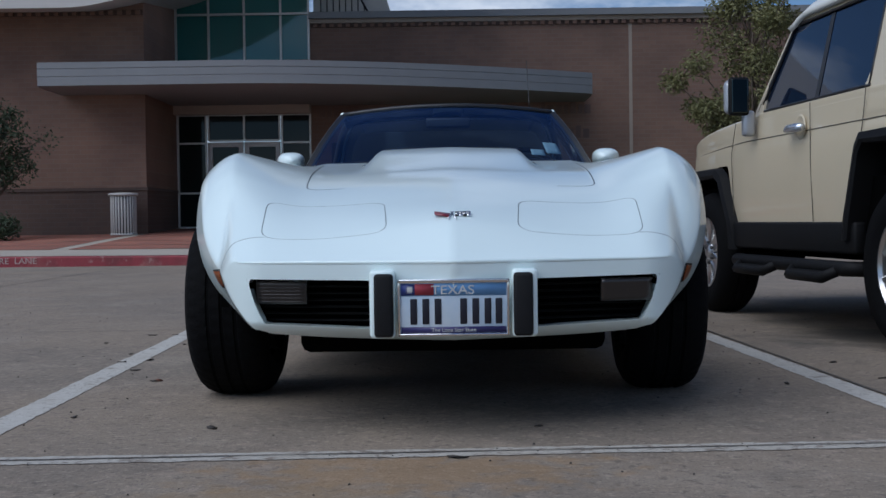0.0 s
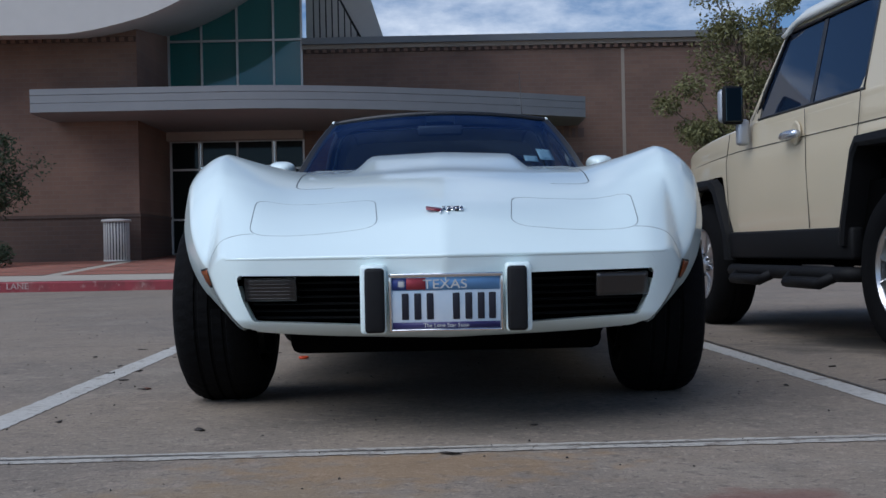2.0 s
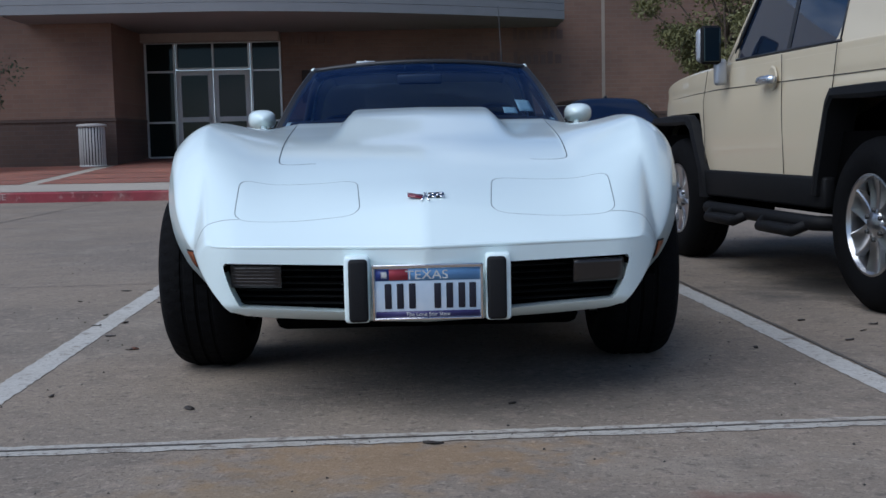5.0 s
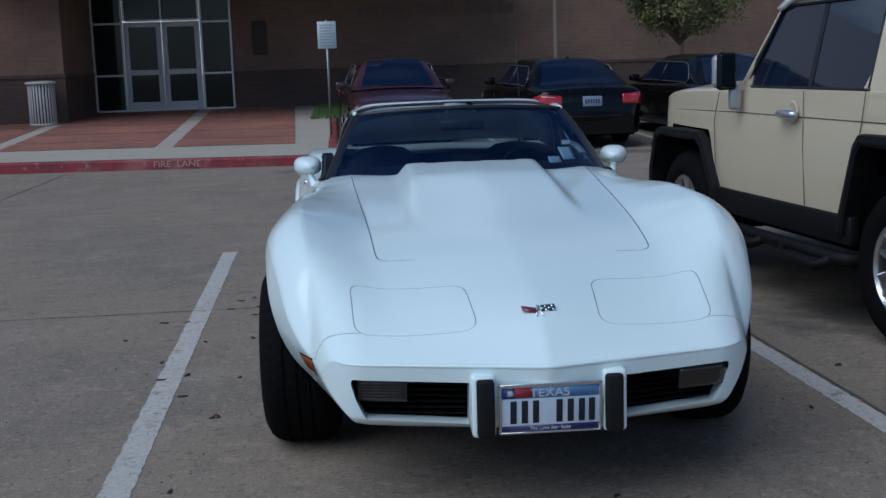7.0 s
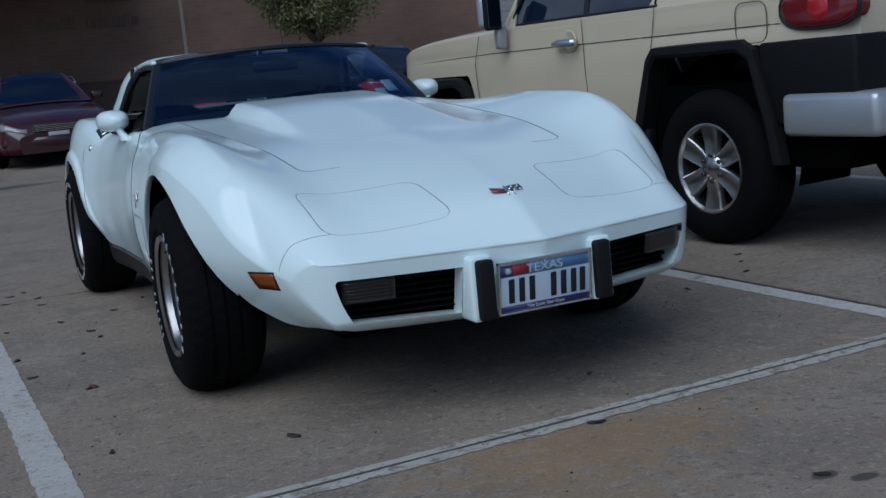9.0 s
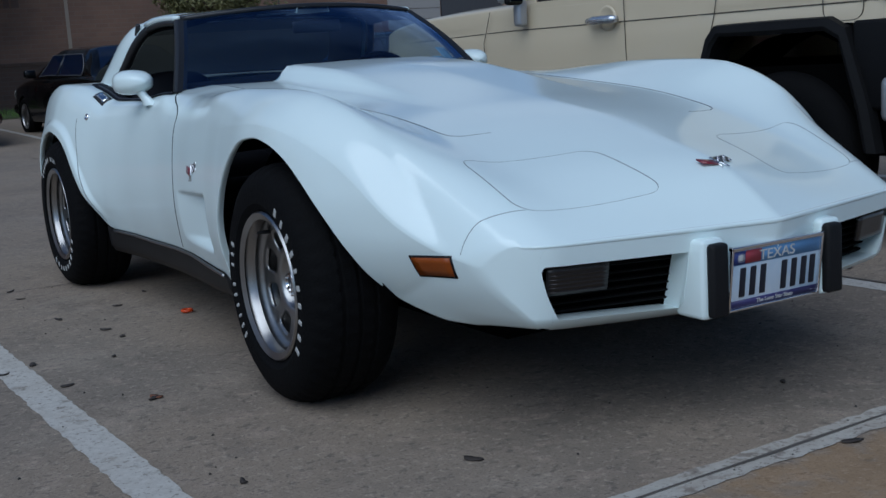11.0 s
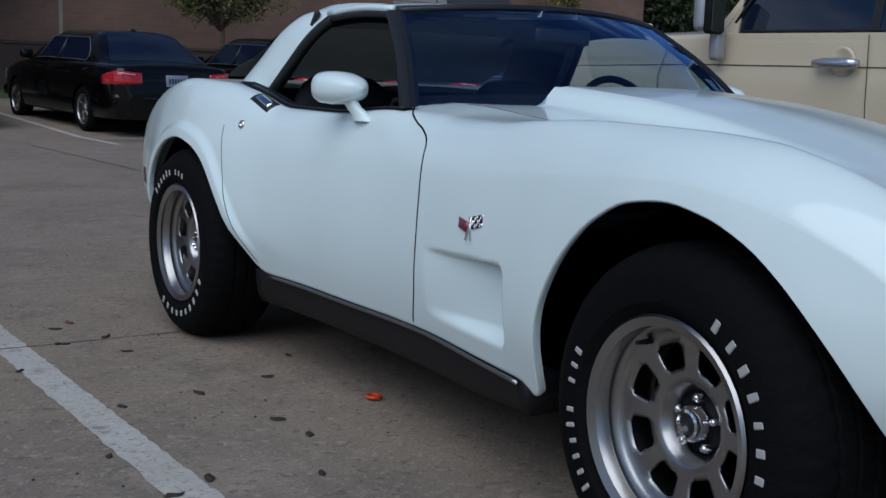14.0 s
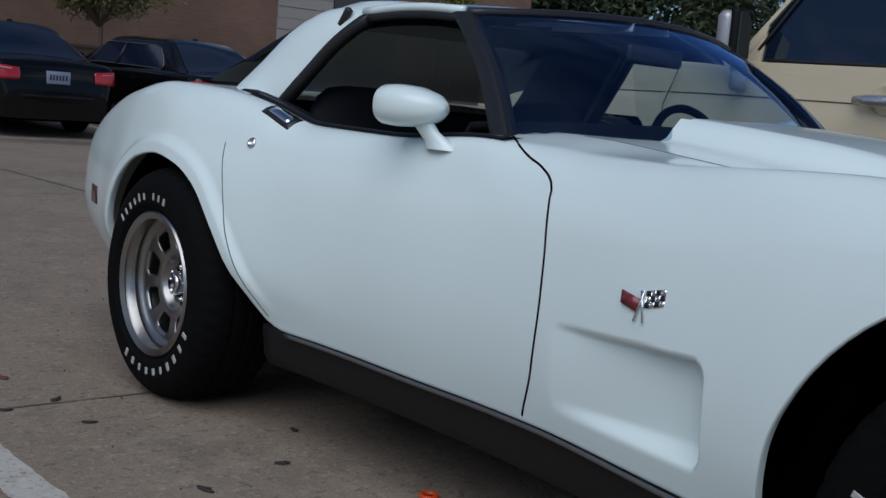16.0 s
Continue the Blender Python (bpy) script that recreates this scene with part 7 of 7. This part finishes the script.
    for k in range(6):
        part("plate_bar", box(-0.12 + 0.042 * k, -0.10 + 0.042 * k, -0.004, 0.001, 0.73, 0.795), INK, ob, smooth=False)
    part("front_plate", box(-0.155, 0.155, L - 0.01, L + 0.015, 0.40, 0.55, 0.004), mat("dull_front_plate", (0.45, 0.45, 0.47), 0.5), ob)
    part("grille", box(-0.36, 0.36, L - 0.10, L + 0.012, 0.555, 0.68, 0.02), TRIM, ob)
    for k in range(4):
        part("grille_bar", box(-0.35, 0.35, L - 0.03, L + 0.018, 0.575 + 0.025 * k, 0.583 + 0.025 * k), CHROME, ob, smooth=False)
    part("rear_bumper", tube([(half * 0.92 * u, 0.02 + 0.14 * u * u, 0.52) for u in np.linspace(-1, 1, 14)], 0.07, 8), paint, ob)
    part("front_bumper", tube([(half * 0.88 * u, L - 0.02 - 0.25 * u * u, 0.42) for u in np.linspace(-1, 1, 14)], 0.09, 8), paint, ob)
    for s in (-1, 1):
        part("exhaust_tip", tube([(s * 0.5, 0.02, 0.27), (s * 0.5, 0.18, 0.27)], 0.028, 10), ALLOY_DARK, ob)
    part("roof_aerial", box(-0.02, 0.02, 1.42, 1.52, roof + 0.02, roof + 0.06, 0.01), TRIM, ob)
    return ob


BLACK_PAINT = mat("black_car_paint", (0.0015, 0.0015, 0.0018), 0.25, coat=0.55, spec=0.12)
MAROON = mat("dark_maroon_paint", (0.036, 0.004, 0.009), 0.3, coat=1.0, vary=0.1, scale=200)
tilt = math.degrees(math.atan(0.034))


def lot_pose(x, y, turn):
    return pose(x, y, ground_z(y) - 0.002, 0.6 * tilt, 0, turn) if abs(turn) < 90 else pose(x, y, ground_z(y) - 0.002, -tilt, 0, turn)


sedan("shiny black saloon parked nose-in by the wall", lot_pose(3.27, 13.82, 5), BLACK_PAINT, 4.84, 0.92, 1.39, 0.985, 0.90)
sedan("shiny black saloon with red lamps parked nose-in", lot_pose(5.86, 13.55, 5), BLACK_PAINT, 4.82, 0.92, 1.38, 0.97, 0.88, rake=0.15)
SLATE_PAINT = mat("slate_blue_car_paint", (0.035, 0.05, 0.065), 0.25, coat=1.0, vary=0.1, scale=200)
sedan("slate blue saloon parked nose-in beyond the black one", lot_pose(8.45, 13.4, 5), SLATE_PAINT, 4.7, 0.90, 1.40, 0.98, 0.90)
sedan("dark maroon saloon parked facing the lane", lot_pose(0.14, 19.75, 183), MAROON, 4.8, 0.91, 1.42, 0.96, 0.87)

# ---- small things on the concrete ----
DEAD_LEAF = mat("dead_leaf", (0.035, 0.027, 0.022), 0.8, vary=0.4, scale=60)
BROWN_LEAF = mat("brown_leaf", (0.16, 0.06, 0.03), 0.8, vary=0.4, scale=60)
YELLOW_LEAF = mat("yellow_leaf", (0.35, 0.27, 0.05), 0.7, vary=0.3, scale=60)
SPOTS = [(-0.735, -0.767), (0.246, -0.82), (0.0, -1.256), (1.227, -0.008), (-1.33, 2.51), (-1.175, 0.302), (-1.122, 1.715), (-1.368, 1.677), (-1.224, -0.543), (-1.31, 2.5), (-1.15, 2.55), (-1.15, 2.31), (-0.86, 1.8), (-0.68, 2.03), (-1.53, 2.19), (-1.66, 2.2), (-1.8, 1.79), (-1.34, 0.64), (-1.12, 0.92), (-1.01, 1.21), (-1.03, 1.37), (-1.53, 1.27), (-1.48, 0.94), (-1.28, 2.75), (-1.37, 1.01), (0.2, -1.94), (-0.33, -2.17), (1.6, 0.6), (1.75, 0.3), (1.62, 0.1), (1.85, 0.45)]


def leaf(name, x, y, size, material, label, seed):
    rnd = random.Random(seed)
    bm = bmesh.new()
    turn = rnd.uniform(0, 6.28)
    ring = []
    for k in range(9):
        a = 2 * math.pi * k / 9
        q = size * rnd.uniform(0.6, 1.15)
        u, v = q * math.cos(a), 0.5 * q * math.sin(a)
        ring.append((x + u * math.cos(turn) - v * math.sin(turn), y + u * math.sin(turn) + v * math.cos(turn), ground_z(y) + 0.002 + abs(rnd.gauss(0, 0.0018)) + 0.002 * abs(math.cos(a))))
    mid = bm.verts.new((x, y, ground_z(y) + 0.004))
    vs = [bm.verts.new(p) for p in ring]
    for k in range(9):
        bm.faces.new((mid, vs[k], vs[(k + 1) % 9]))
    return tagged(link(name, bm, material, solid=0.0015), label, "leaf", "fallen leaves")


for k, (x, y) in enumerate(SPOTS):
    leaf("fallen_leaf", x, y, random.Random(k).uniform(0.018, 0.031), DEAD_LEAF, "small dark dead leaf on the concrete", k)
leaf("fallen_leaf", -1.20, 2.83, 0.03, BROWN_LEAF, "curled red-brown dead leaf on the concrete", 77)
leaf("fallen_leaf", -1.16, 0.31, 0.035, BROWN_LEAF, "curled red-brown dead leaf on the concrete", 78)
leaf("fallen_leaf", -0.45, -2.25, 0.035, YELLOW_LEAF, "yellow fallen leaf on the concrete", 79)
bm = tube([(-0.684 + 0.019 * math.cos(a), 1.432 + 0.019 * math.sin(a), 0.010) for a in np.linspace(0, 2 * math.pi, 20, endpoint=False)], 0.006, 8, closed=True)
tagged(link("bottle_cap_ring", bm, mat("orange_plastic", (0.65, 0.07, 0.01), 0.4)), "small orange plastic ring lying on the concrete", "litter")
bm = bmesh.new()
rnd = random.Random(21)
for _ in range(900):
    x, y = rnd.uniform(-4, 4), rnd.uniform(-3.5, 7)
    s = rnd.uniform(0.002, 0.006)
    z = 0.001
    vs = [bm.verts.new((x + s * a, y + s * b, z + s * c)) for a, b, c in ((1, 0, 0), (-0.5, 0.8, 0), (-0.5, -0.8, 0), (0, 0, 0.9))]
    for f in ((0, 1, 3), (1, 2, 3), (2, 0, 3)):
        bm.faces.new([vs[i] for i in f])
tagged(link("grit", bm, SOOT, smooth=False), "fine dark grit scattered on the concrete", "grit", kind="stuff")
